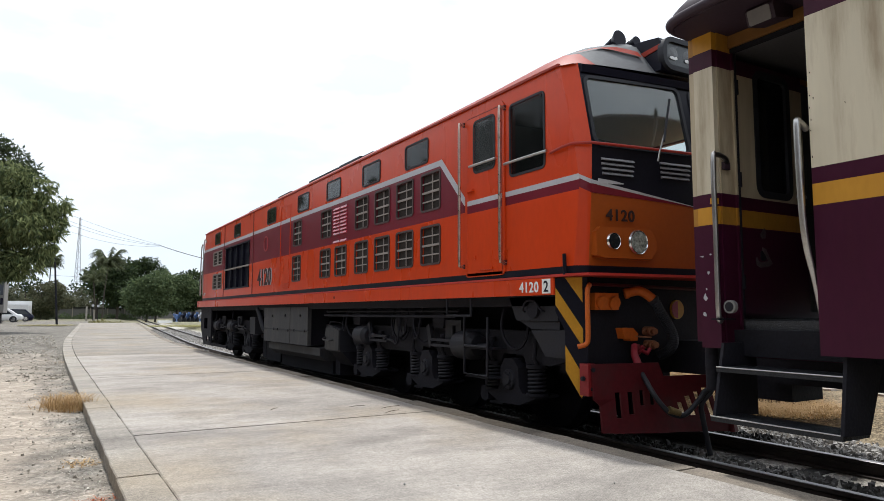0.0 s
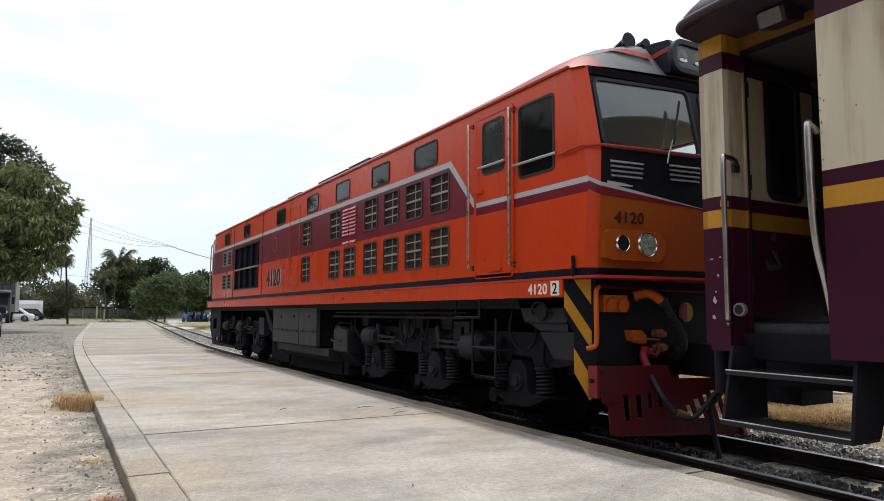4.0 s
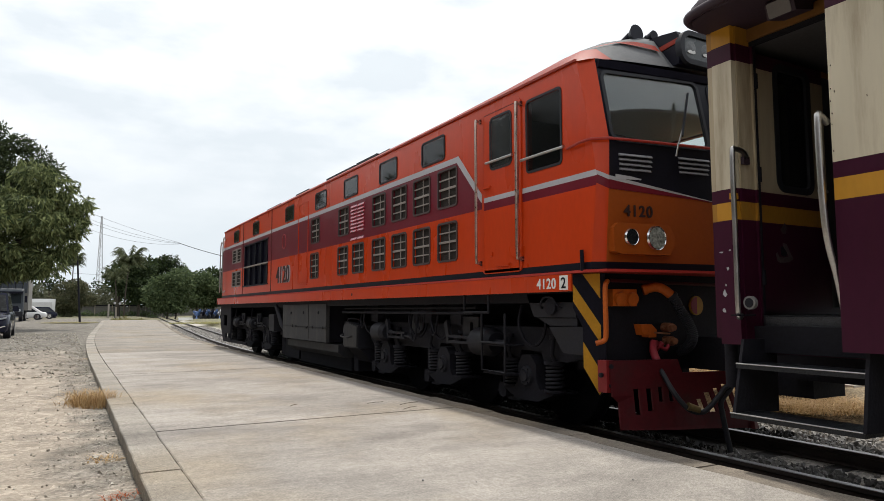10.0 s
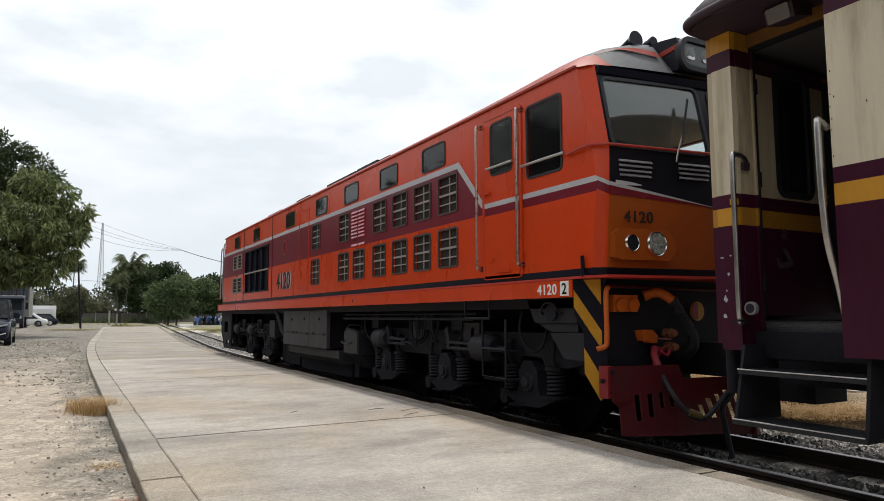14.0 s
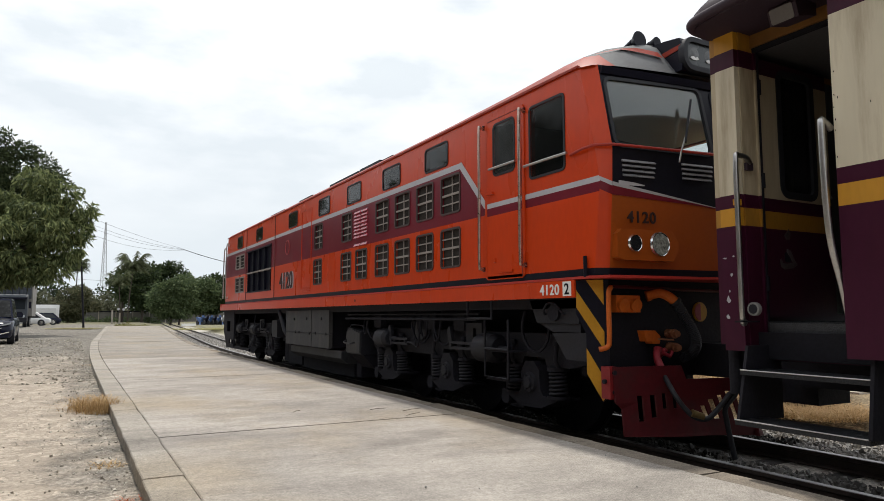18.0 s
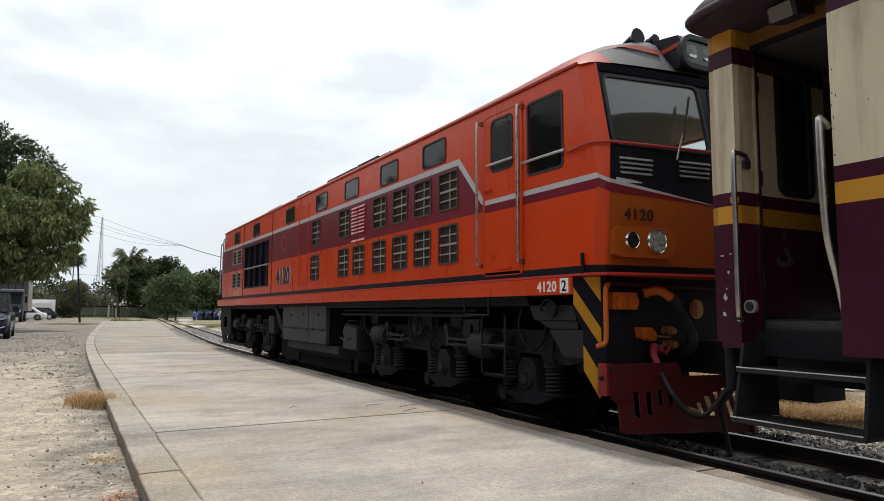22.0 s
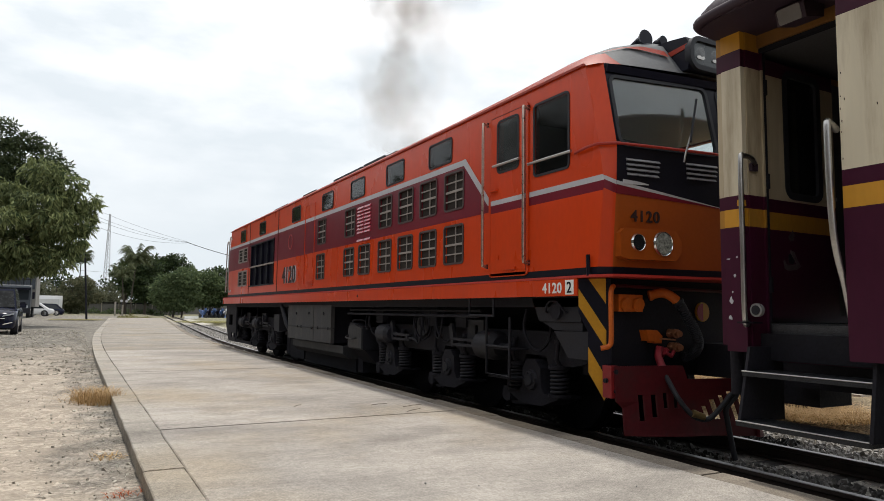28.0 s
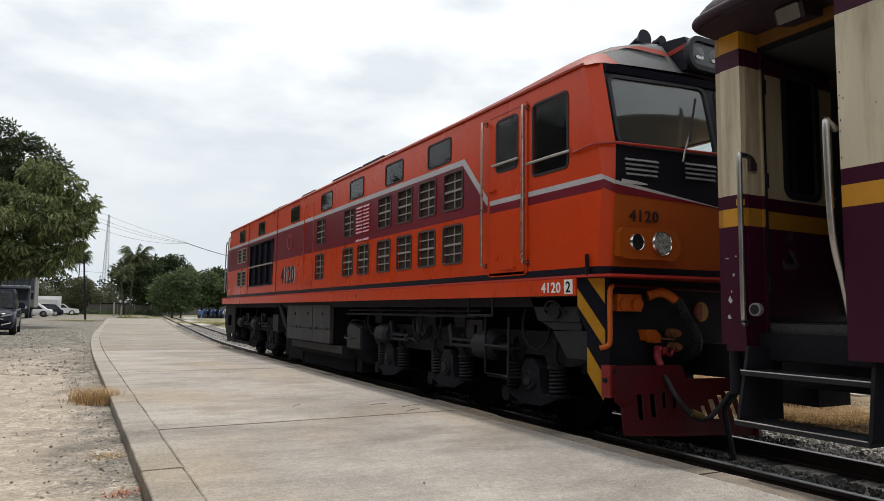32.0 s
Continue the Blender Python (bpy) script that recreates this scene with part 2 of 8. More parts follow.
GRILLEFRAME = paint("grille_frame_paint", (0.06, 0.038, 0.036), 0.55, vary=0.2, grain=8, fine=50)
GRILLEBAR = paint("grille_bar_paint", (0.25, 0.22, 0.2), 0.55, vary=0.2, grain=8, fine=50)
PLOWRED = paint("plough_red_paint", (0.07, 0.006, 0.009), 0.5, vary=0.25, grain=3, fine=30, spot=(0.035, 0.016, 0.015), spot_amount=0.9, spot_scale=2.6, spec=0.2)
HAZARD = paint("hazard_yellow", (0.4, 0.19, 0.006), 0.5, vary=0.15, grain=5, fine=40)
PIPEORANGE = paint("pipe_orange", (0.5, 0.105, 0.01), 0.5, vary=0.2, grain=6, fine=40)
HOSERED = paint("hose_red", (0.26, 0.022, 0.035), 0.5, vary=0.2, grain=8)
WHITE = paint("white_paint", (0.75, 0.75, 0.73), 0.5, vary=0.08, grain=5)
DARKTEXT = paint("dark_red_lettering", (0.022, 0.007, 0.008), 0.5)
CREAM = paint("cream_paint", (0.57, 0.51, 0.385), 0.5, vary=0.1, grain=1.5, fine=18, spot=(0.2, 0.14, 0.075), spot_amount=0.8, spot_scale=4.5, streak=0.13)
PLUM = paint("plum_paint", (0.045, 0.006, 0.021), 0.4, vary=0.16, grain=2, fine=24, spot=(0.04, 0.008, 0.014), spot_amount=0.5, streak=0.4, spec=0.2)
OCHRE = paint("ochre_paint", (0.5, 0.24, 0.02), 0.5, vary=0.12, grain=2, fine=24, spot=(0.4, 0.2, 0.04), spot_amount=0.4, streak=0.4)
COACHIN = paint("vestibule_lining", (0.085, 0.082, 0.085), 0.7, vary=0.2, grain=3)
COACHROOF = paint("coach_roof_paint", (0.032, 0.018, 0.028), 0.6, vary=0.25, grain=2)
TREADEDGE = paint("worn_tread_edge", (0.035, 0.036, 0.04), 0.4, vary=0.5, grain=25, fine=120, bump=0.6, spec=0.4)
TREAD = paint("tread_plate", (0.012, 0.013, 0.016), 0.5, vary=0.3, grain=12, fine=90, bump=0.5)
CONCRETE = cast("concrete", (0.38, 0.349, 0.314), (0.235, 0.215, 0.196))
KERBSTONE = cast("kerb_concrete", (0.355, 0.325, 0.285), (0.2, 0.184, 0.165))
# brown-stained edge, darkened further for the shadow the locomotive casts on it
COPING = cast("stained_shaded_coping", (0.25, 0.215, 0.175), (0.085, 0.073, 0.06))
STONE = paint("ballast_stone", (0.3, 0.29, 0.28), 0.85, vary=0.35, grain=9, fine=60, bump=0.2)
BARK = paint("bark", (0.06, 0.05, 0.04), 0.9, vary=0.3, grain=8, fine=50, bump=0.5)
FARWALL = paint("weathered_wall", (0.13, 0.125, 0.115), 0.85, vary=0.3, grain=0.6, fine=6)
# darker cast for the slabs beyond y = 10
FARCONCRETE = cast("far_concrete", (0.30, 0.27, 0.235), (0.19, 0.175, 0.158))
ROOFEDGE = paint("dark_orange_roof_paint", (0.27, 0.021, 0.005), 0.5, vary=0.12, grain=2, spot=(0.2, 0.03, 0.015), spot_amount=0.5, spot_scale=3, spec=0.3)
BATTGREY = paint("battery_box_paint", (0.036, 0.036, 0.04), 0.6, vary=0.3, grain=3, fine=40, bump=0.2, spot=(0.075, 0.07, 0.064), spot_amount=0.7, spot_scale=4, streak=0.3, spec=0.25)
OCHREDARK = paint("dark_ochre_paint", (0.19, 0.085, 0.018), 0.6, vary=0.2, grain=3, fine=24, spot=(0.06, 0.032, 0.014), spot_amount=0.8, spot_scale=3)
SLEEPER = paint("concrete_sleeper", (0.32, 0.29, 0.25), 0.9, vary=0.3, grain=4, fine=40)


def leafy(name, color, other):
    """Leaves that differ one from another."""
    m = bpy.data.materials.new(name)
    m.use_nodes = True
    n, l = m.node_tree.nodes, m.node_tree.links
    b = n["Principled BSDF"]
    geo = n.new("ShaderNodeNewGeometry")
    mx = n.new("ShaderNodeMixRGB")
    mx.inputs["Color1"].default_value, mx.inputs["Color2"].default_value = (*color, 1), (*other, 1)
    l.new(geo.outputs["Random Per Island"], mx.inputs["Fac"])
    l.new(mx.outputs["Color"], b.inputs["Base Color"])
    b.inputs["Roughness"].default_value = 0.65
    b.inputs["Specular IOR Level"].default_value = 0.2
    thin = n.new("ShaderNodeBsdfTranslucent")
    l.new(mx.outputs["Color"], thin.inputs["Color"])
    mix = n.new("ShaderNodeMixShader")
    mix.inputs["Fac"].default_value = 0.25
    l.new(b.outputs[0], mix.inputs[1])
    l.new(thin.outputs[0], mix.inputs[2])
    l.new(mix.outputs[0], n["Material Output"].inputs["Surface"])
    return m


LEAF_MANGO = leafy("mango_leaves", (0.04, 0.062, 0.025), (0.255, 0.285, 0.118))
LEAF_DARK = leafy("dark_leaves", (0.018, 0.032, 0.013), (0.055, 0.078, 0.028))
LEAF_BUSH = leafy("bush_leaves", (0.05, 0.08, 0.035), (0.13, 0.165, 0.075))
LEAF_RAIN = leafy("rain_tree_leaves", (0.028, 0.043, 0.02), (0.085, 0.105, 0.045))
LEAF_PALM = leafy("palm_leaves", (0.035, 0.045, 0.02), (0.1, 0.115, 0.05))
LEAF_DRY = leafy("dry_leaves", (0.3, 0.19, 0.085), (0.58, 0.41, 0.21))


def earth():
    """Yard earth: sandy dirt, grey gravel patches, dry grass beyond the track and further off."""
    m = bpy.data.materials.new("yard_earth")
    m.use_nodes = True
    n, l = m.node_tree.nodes, m.node_tree.links
    b = n["Principled BSDF"]
    tc = n.new("ShaderNodeTexCoord")

    def noise_at(scale, detail=6, rough=0.6):
        t = n.new("ShaderNodeTexNoise")
        t.inputs["Scale"].default_value, t.inputs["Detail"].default_value, t.inputs["Roughness"].default_value = scale, detail, rough
        l.new(tc.outputs["Object"], t.inputs["Vector"])
        return t.outputs["Fac"]

    def band(value, a, z):
        r = n.new("ShaderNodeMapRange")
        r.inputs["From Min"].default_value, r.inputs["From Max"].default_value = a, z
        l.new(value, r.inputs["Value"])
        return r.outputs["Result"]

    def mixed(f, c1, c2):
        mx = n.new("ShaderNodeMixRGB")
        l.new(f, mx.inputs["Fac"])
        for key, c in (("Color1", c1), ("Color2", c2)):
            if isinstance(c, tuple):
                mx.inputs[key].default_value = (*c, 1)
            else:
                l.new(c, mx.inputs[key])
        return mx.outputs["Color"]

    def math2(op, a, c):
        k = n.new("ShaderNodeMath")
        k.operation = op
        for i, v in enumerate((a, c)):
            if v is None:
                continue
            if isinstance(v, float):
                k.inputs[i].default_value = v
            else:
                l.new(v, k.inputs[i])
        return k.outputs[0]

    xyz = n.new("ShaderNodeSeparateXYZ")
    l.new(tc.outputs["Object"], xyz.inputs[0])
    big, mid, fine = noise_at(0.35), noise_at(2.5), noise_at(38, 5)
    sand = mixed(band(mid, 0.35, 0.7), (0.455, 0.392, 0.322), (0.355, 0.305, 0.252))
    grit = mixed(band(fine, 0.42, 0.6), (0.09, 0.08, 0.068), (0.24, 0.222, 0.195))
    grit = mixed(band(noise_at(5.5), 0.45, 0.72), grit, (0.34, 0.31, 0.265))
    grit = mixed(band(noise_at(1.1, 8, 0.7), 0.5, 0.62), grit, (0.13, 0.115, 0.095))
    away = math2("ADD", math2("MULTIPLY", xyz.outputs["Y"], 0.035), big)
    yard = mixed(band(away, 0.8, 1.1), sand, grit)
    near_kerb = math2("ADD", math2("MULTIPLY", xyz.outputs["X"], 0.9), math2("MULTIPLY", mid, 1.5))
    yard = mixed(band(near_kerb, -3.95, -3.4), yard, grit)
    straw = mixed(band(fine, 0.4, 0.65), (0.13, 0.1, 0.06), (0.37, 0.29, 0.175))
    turf = mixed(band(mid, 0.4, 0.6), (0.11, 0.11, 0.055), (0.25, 0.225, 0.14))
    beyond = mixed(band(xyz.outputs["Y"], 6.0, 14.0), straw, turf)
    col = mixed(band(xyz.outputs["X"], 0.8, 1.6), yard, beyond)
    bed = math2("ABSOLUTE", math2("SUBTRACT", xyz.outputs["X"], math2("MULTIPLY", math2("POWER", math2("MAXIMUM", math2("SUBTRACT", xyz.outputs["Y"], 18.4), 0.0), 1.0), 0.088)), 0.0)
    chips = mixed(band(fine, 0.4, 0.62), (0.36, 0.335, 0.3), (0.58, 0.55, 0.5))
    col = mixed(math2("MULTIPLY", band(bed, 1.9, 1.5), band(xyz.outputs["Y"], 95.0, 80.0)), col, chips)
    # oil stain under the locomotive, with its shade painted in too
    oil_shade_x = math2("ADD", math2("ABSOLUTE", xyz.outputs["X"], 0.0), math2("MULTIPLY", mid, 0.5))
    oil_shade_y = math2("MULTIPLY", band(math2("ADD", xyz.outputs["Y"], mid), -0.6, 0.8), band(math2("ADD", xyz.outputs["Y"], mid), 17.0, 15.0))
    col = mixed(math2("MULTIPLY", band(oil_shade_x, 1.75, 1.2), oil_shade_y), col, (0.025, 0.022, 0.02))
    col = mixed(band(math2("ADD", xyz.outputs["Y"], math2("MULTIPLY", big, 40.0)), 100.0, 120.0), col, turf)
    cell, cell2 = n.new("ShaderNodeTexVoronoi"), n.new("ShaderNodeTexVoronoi")
    cell.inputs["Scale"].default_value, cell2.inputs["Scale"].default_value = 34.0, 9.0
    for c in (cell, cell2):
        l.new(tc.outputs["Object"], c.inputs["Vector"])
    tint = n.new("ShaderNodeSeparateColor")
    l.new(cell.outputs["Color"], tint.inputs["Color"])
    tint2 = n.new("ShaderNodeSeparateColor")
    l.new(cell2.outputs["Color"], tint2.inputs["Color"])
    lumps = math2("MULTIPLY", tint.outputs["Red"], tint2.outputs["Green"])
    stony = n.new("ShaderNodeMixRGB")
    stony.blend_type = "MULTIPLY"
    stony.inputs["Fac"].default_value = 1.0
    l.new(col, stony.inputs["Color1"])
    l.new(mixed(band(lumps, 0.0, 0.8), (0.78, 0.77, 0.75), (1.3, 1.3, 1.3)), stony.inputs["Color2"])
    col = stony.outputs["Color"]
    speck = mixed(band(fine, 0.3, 0.75), (0.72, 0.72, 0.72), (1.2, 1.2, 1.2))
    mul = n.new("ShaderNodeMixRGB")
    mul.blend_type = "MULTIPLY"
    mul.inputs["Fac"].default_value = 0.8
    l.new(col, mul.inputs["Color1"])
    l.new(speck, mul.inputs["Color2"])
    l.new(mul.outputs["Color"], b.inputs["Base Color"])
    b.inputs["Roughness"].default_value = 0.95
    bp = n.new("ShaderNodeBump")
    bp.inputs["Strength"].default_value, bp.inputs["Distance"].default_value = 0.6, 0.03
    l.new(math2("ADD", fine, mid), bp.inputs["Height"])
    l.new(bp.outputs["Normal"], b.inputs["Normal"])
    return m


EARTH = earth()

# ---- mesh helpers ----


def box(bm, x0, x1, y0, y1, z0, z1, mi=0):
    vs = [bm.verts.new((x, y, z)) for z in (z0, z1) for y in (y0, y1) for x in (x0, x1)]
    fs = [bm.faces.new([vs[i] for i in q]) for q in ((0, 2, 3, 1), (4, 5, 7, 6), (0, 1, 5, 4), (2, 6, 7, 3), (0, 4, 6, 2), (1, 3, 7, 5))]
    for f in fs:
        f.material_index = mi
    return vs


def prism(bm, pts, axis, a0, a1, mi=0):
    """A polygon of two coordinates (the axes left over, in order) drawn out along one axis."""
    def put(p, a):
        c = list(p)
        c.insert(axis, a)
        return bm.verts.new(c)
    lo, hi = [put(p, a0) for p in pts], [put(p, a1) for p in pts]
    fs = [bm.faces.new(lo[::-1]), bm.faces.new(hi)]
    for i in range(len(pts)):
        j = (i + 1) % len(pts)
        fs.append(bm.faces.new((lo[i], lo[j], hi[j], hi[i])))
    for f in fs:
        f.material_index = mi
    return lo + hi


def cyl(bm, p0, p1, r0, n=16, r1=None, cap=True):
    p0, p1 = Vector(p0), Vector(p1)
    r1 = r0 if r1 is None else r1
    d = (p1 - p0).normalized()
    u = d.orthogonal().normalized()
    v = d.cross(u)
    rings = []
    for p, r in ((p0, r0), (p1, r1)):
        rings.append([bm.verts.new(p + (u * math.cos(2 * math.pi * i / n) + v * math.sin(2 * math.pi * i / n)) * r) for i in range(n)])
    for i in range(n):
        j = (i + 1) % n
        bm.faces.new((rings[0][i], rings[0][j], rings[1][j], rings[1][i]))
    if cap:
        bm.faces.new(rings[0][::-1])
        bm.faces.new(rings[1])


def tube(bm, pts, r, n=8):
    """A round bar along a line of points."""
    pts = [Vector(p) for p in pts]
    rings, u = [], None
    for k, p in enumerate(pts):
        d = (pts[min(k + 1, len(pts) - 1)] - pts[max(k - 1, 0)]).normalized()
        u = d.orthogonal().normalized() if u is None else (u - d * u.dot(d)).normalized()
        v = d.cross(u)
        rr = r[k] if isinstance(r, (list, tuple)) else r
        rings.append([bm.verts.new(p + (u * math.cos(2 * math.pi * i / n) + v * math.sin(2 * math.pi * i / n)) * rr) for i in range(n)])
    for a, b in zip(rings, rings[1:]):
        for i in range(n):
            j = (i + 1) % n
            bm.faces.new((a[i], a[j], b[j], b[i]))
    bm.faces.new(rings[0][::-1])
    bm.faces.new(rings[-1])


def smooth_line(pts, steps=6):
    """A curve through points (Catmull-Rom)."""
    pts = [Vector(p) for p in pts]
    out = []
    for i in range(len(pts) - 1):
        a, b, c, d = pts[max(i - 1, 0)], pts[i], pts[i + 1], pts[min(i + 2, len(pts) - 1)]
        for s in range(steps):
            t = s / steps
            out.append(0.5 * ((2 * b) + (c - a) * t + (2 * a - 5 * b + 4 * c - d) * t * t + (3 * b - a - 3 * c + d) * t ** 3))
    return out + [pts[-1]]


def rounded(a0, a1, b0, b1, r, n=4):
    """Corners of a rectangle with rounded corners, in two coordinates."""
    pts = []
    for ca, cb, t0 in ((a1 - r, b1 - r, 0), (a0 + r, b1 - r, 90), (a0 + r, b0 + r, 180), (a1 - r, b0 + r, 270)):
        for i in range(n + 1):
            t = radians(t0 + 90 * i / n)
            pts.append((ca + r * math.cos(t), cb + r * math.sin(t)))
    return pts


def ring(bm, a0, a1, b0, b1, r, wide, axis, d0, d1, n=4):
    """A rounded frame of that width, drawn out along an axis."""
    outer, inner = rounded(a0, a1, b0, b1, r, n), rounded(a0 + wide, a1 - wide, b0 + wide, b1 - wide, max(r - wide, 0.008), n)

    def put(p, d):
        c = list(p)
        c.insert(axis, d)
        return bm.verts.new(c)
    loops = [[put(p, d) for p in pts] for d in (d0, d1) for pts in (outer, inner)]
    k = len(outer)
    for i in range(k):
        j = (i + 1) % k
        for a, b in ((0, 2), (2, 3), (3, 1), (1, 0)):
            bm.faces.new((loops[a][i], loops[a][j], loops[b][j], loops[b][i]))


def soften(bm, width, segments=2, angle=40):
    edges = [e for e in bm.edges if len(e.link_faces) == 2 and e.calc_face_angle(0) > radians(angle)]
    bmesh.ops.bevel(bm, geom=edges, offset=width, segments=segments, affect="EDGES", clamp_overlap=True)


def mesh_of(name, bm, materials, smooth=False):
    bmesh.ops.recalc_face_normals(bm, faces=bm.faces)
    me = bpy.data.meshes.new(name)
    bm.to_mesh(me)
    bm.free()
    for m in materials if isinstance(materials, (list, tuple)) else [materials]:
        me.materials.append(m)
    if smooth:
        me.polygons.foreach_set("use_smooth", [True] * len(me.polygons))
        me.set_sharp_from_angle(angle=radians(smooth if smooth > 1 else 35))
    return me


def part(name, bm, material, parent, label="", smooth=False):
    """Links a bmesh as one mesh object under a thing or a part."""
    ob = new(name, mesh_of(name, bm, material, smooth))
    ob.parent = parent
    if label:
        tagged(ob, label)
    return ob


def share(name, me, parent, place=(0, 0, 0), rz=0.0):
    ob = new(name, me)
    ob.parent = parent
    ob.matrix_basis = pose(*place, 0, 0, rz)
    return ob


def thing(name, label, category, group="", kind="", at=(0, 0, 0), rz=0.0):
    ob = new(name)
    ob.empty_display_size = 0.2
    ob.matrix_basis = pose(*at, 0, 0, rz)
    return tagged(ob, label, category, group, kind)


def wall(bm, axis, d0, d1, cuts_a, cuts_b, holes, zone=None):
    """A slab across one axis, from d0 to d1, over the span of two other coordinates, with rectangular openings through it."""
    va = sorted({*cuts_a, *[h[i] for h in holes for i in (0, 1)]})
    vb = sorted({*cuts_b, *[h[i] for h in holes for i in (2, 3)]})
    va = [v for v in va if cuts_a[0] <= v <= cuts_a[-1]]
    vb = [v for v in vb if cuts_b[0] <= v <= cuts_b[-1]]
    na, nb = len(va) - 1, len(vb) - 1

    def solid(i, j):
        if not (0 <= i < na and 0 <= j < nb):
            return False
        a, b = (va[i] + va[i + 1]) / 2, (vb[j] + vb[j + 1]) / 2
        return not any(h[0] < a < h[1] and h[2] < b < h[3] for h in holes)
    made = {}

    def at(i, j, d):
        if (i, j, d) not in made:
            c = [va[i], vb[j]]
            c.insert(axis, d)
            made[i, j, d] = bm.verts.new(c)
        return made[i, j, d]
    for i in range(na):
        for j in range(nb):
            if not solid(i, j):
                continue
            mi = zone((va[i] + va[i + 1]) / 2, (vb[j] + vb[j + 1]) / 2) if zone else 0
            fs = [bm.faces.new((at(i, j, d), at(i + 1, j, d), at(i + 1, j + 1, d), at(i, j + 1, d))) for d in (d0, d1)]
            for (p, q), (s, t) in (((i, j), (i + 1, j)), ((i + 1, j), (i + 1, j + 1)), ((i + 1, j + 1), (i, j + 1)), ((i, j + 1), (i, j))):
                k = (i, j - 1) if (p, q) == (i, j) else (i + 1, j) if (p, q) == (i + 1, j) else (i, j + 1) if (p, q) == (i + 1, j + 1) else (i - 1, j)
                if not solid(*k):
                    fs.append(bm.faces.new((at(p, q, d0), at(s, t, d0), at(s, t, d1), at(p, q, d1))))
            for f in fs:
                f.material_index = mi


def lettering(text, size, depth, material, parent, m, name="number", label="", spacing=1.0):
    """Raised letters in the built-in font, as a mesh; m poses the letters, which read along x with y up."""
    cu = bpy.data.curves.new(name, "FONT")
    cu.body, cu.size, cu.extrude, cu.align_x = text, size, depth, "CENTER"
    cu.offset = size * (0.012 if spacing == 1.0 else 0.02)
    cu.space_character = spacing
    tmp = new("lettering_tmp", cu)
    bpy.context.view_layer.update()
    me = bpy.data.meshes.new_from_object(tmp.evaluated_get(bpy.context.evaluated_depsgraph_get()))
    bpy.data.objects.remove(tmp)
    me.materials.clear()
    me.materials.append(material)
    ob = new(name, me)
    ob.parent = parent
    ob.matrix_basis = m
    if label:
        tagged(ob, label)
    return ob


def bm_new():
    return bmesh.new()


# ---- ground, track, platform ----


def ease(v, a, z):
    t = min(max((v - a) / (z - a), 0.0), 1.0)
    return t * t * (3 - 2 * t)


def track_x(y):
    """The middle of the track: straight beside the train, then a slow bend."""
    if y < 12:
        return 0.0
    if y < 26:
        return (y - 12) ** 2 * 0.088 / 28
    return (y - 19) * 0.088


def platform_left(y):
    if y < 10:
        return -4.64
    return -4.64 + (y - 10) ** 2 / 700 if y < 28 else -4.64 + 18 ** 2 / 700 + (y - 28) * 0.0515


def joint_x(y):
    """The uneven joint between the kerb strip and the slabs."""
    return platform_left(y) + 0.241 + 0.008 * noise.noise((y * 1.3, 3.0, 1.0)) + 0.007 * noise.noise((y * 5.0, 8.0, 1.0))


def platform_right(y):
    return track_x(y) - 1.40


def ground_z(x, y):
    yard = 0.075 + 0.05 * ease(y, 4, 26)
    bed = -0.13
    side = -0.06 + 0.2 * ease(y, 12, 50)
    c = track_x(y)
    z = yard + (bed - yard) * ease(x, c - 3.6, c - 1.7)
    bank = 0.22 * ease(x, c + 2.3, c + 3.2) * (1 - ease(y, 12, 20))
    return z + (side - bed) * ease(x, c + 1.5, c + 2.6) + bank


def far_steps(a, far):
    out, step = [], 1.5
    while a < far:
        a += step
        out.append(a)
        step *= 1.35
    return out


gx = [-v for v in far_steps(12, 1500)][::-1] + [float(v) for v in np.arange(-12, -4.4, 0.19)] + [float(v) for v in np.arange(-4.4, 8.01, 0.4)] + far_steps(8, 1500)
gy = [-v for v in far_steps(10, 600)][::-1] + [float(v) for v in np.arange(-10, 0, 0.5)] + [float(v) for v in np.arange(0, 30.01, 0.25)] + [float(v) for v in np.arange(31.5, 75, 1.5)] + far_steps(75, 2500)
def yard_lumps(x, y):
    """Trodden, clodded earth of the yard."""
    if not (-12 < x < -4.8):
        return 0.0
    z = 0.035 * (noise.noise((x * 0.6, y * 0.6, 0)) + 0.5 * noise.noise((x * 1.9, y * 1.9, 3)))
    if 0 < y < 30:
        z += 0.1 * ease(y, 4, 12) * noise.noise((x * 2.6, y * 1.7, 9)) * max(0.0, 0.5 + noise.noise((x * 0.5, y * 0.4, 5)))
    return z


verts = [(x, y, ground_z(x, y) + yard_lumps(x, y)) for y in gy for x in gx]
nx = len(gx)
faces = [(j * nx + i, j * nx + i + 1, (j + 1) * nx + i + 1, (j + 1) * nx + i) for j in range(len(gy) - 1) for i in range(nx - 1)]
gm = bpy.data.meshes.new("ground")
gm.from_pydata(verts, [], faces)
gm.materials.append(EARTH)
gm.polygons.foreach_set("use_smooth", [True] * len(gm.polygons))
ground = tagged(new("ground", gm), "sandy yard earth with grey gravel and dry grass", "ground", kind="structure")

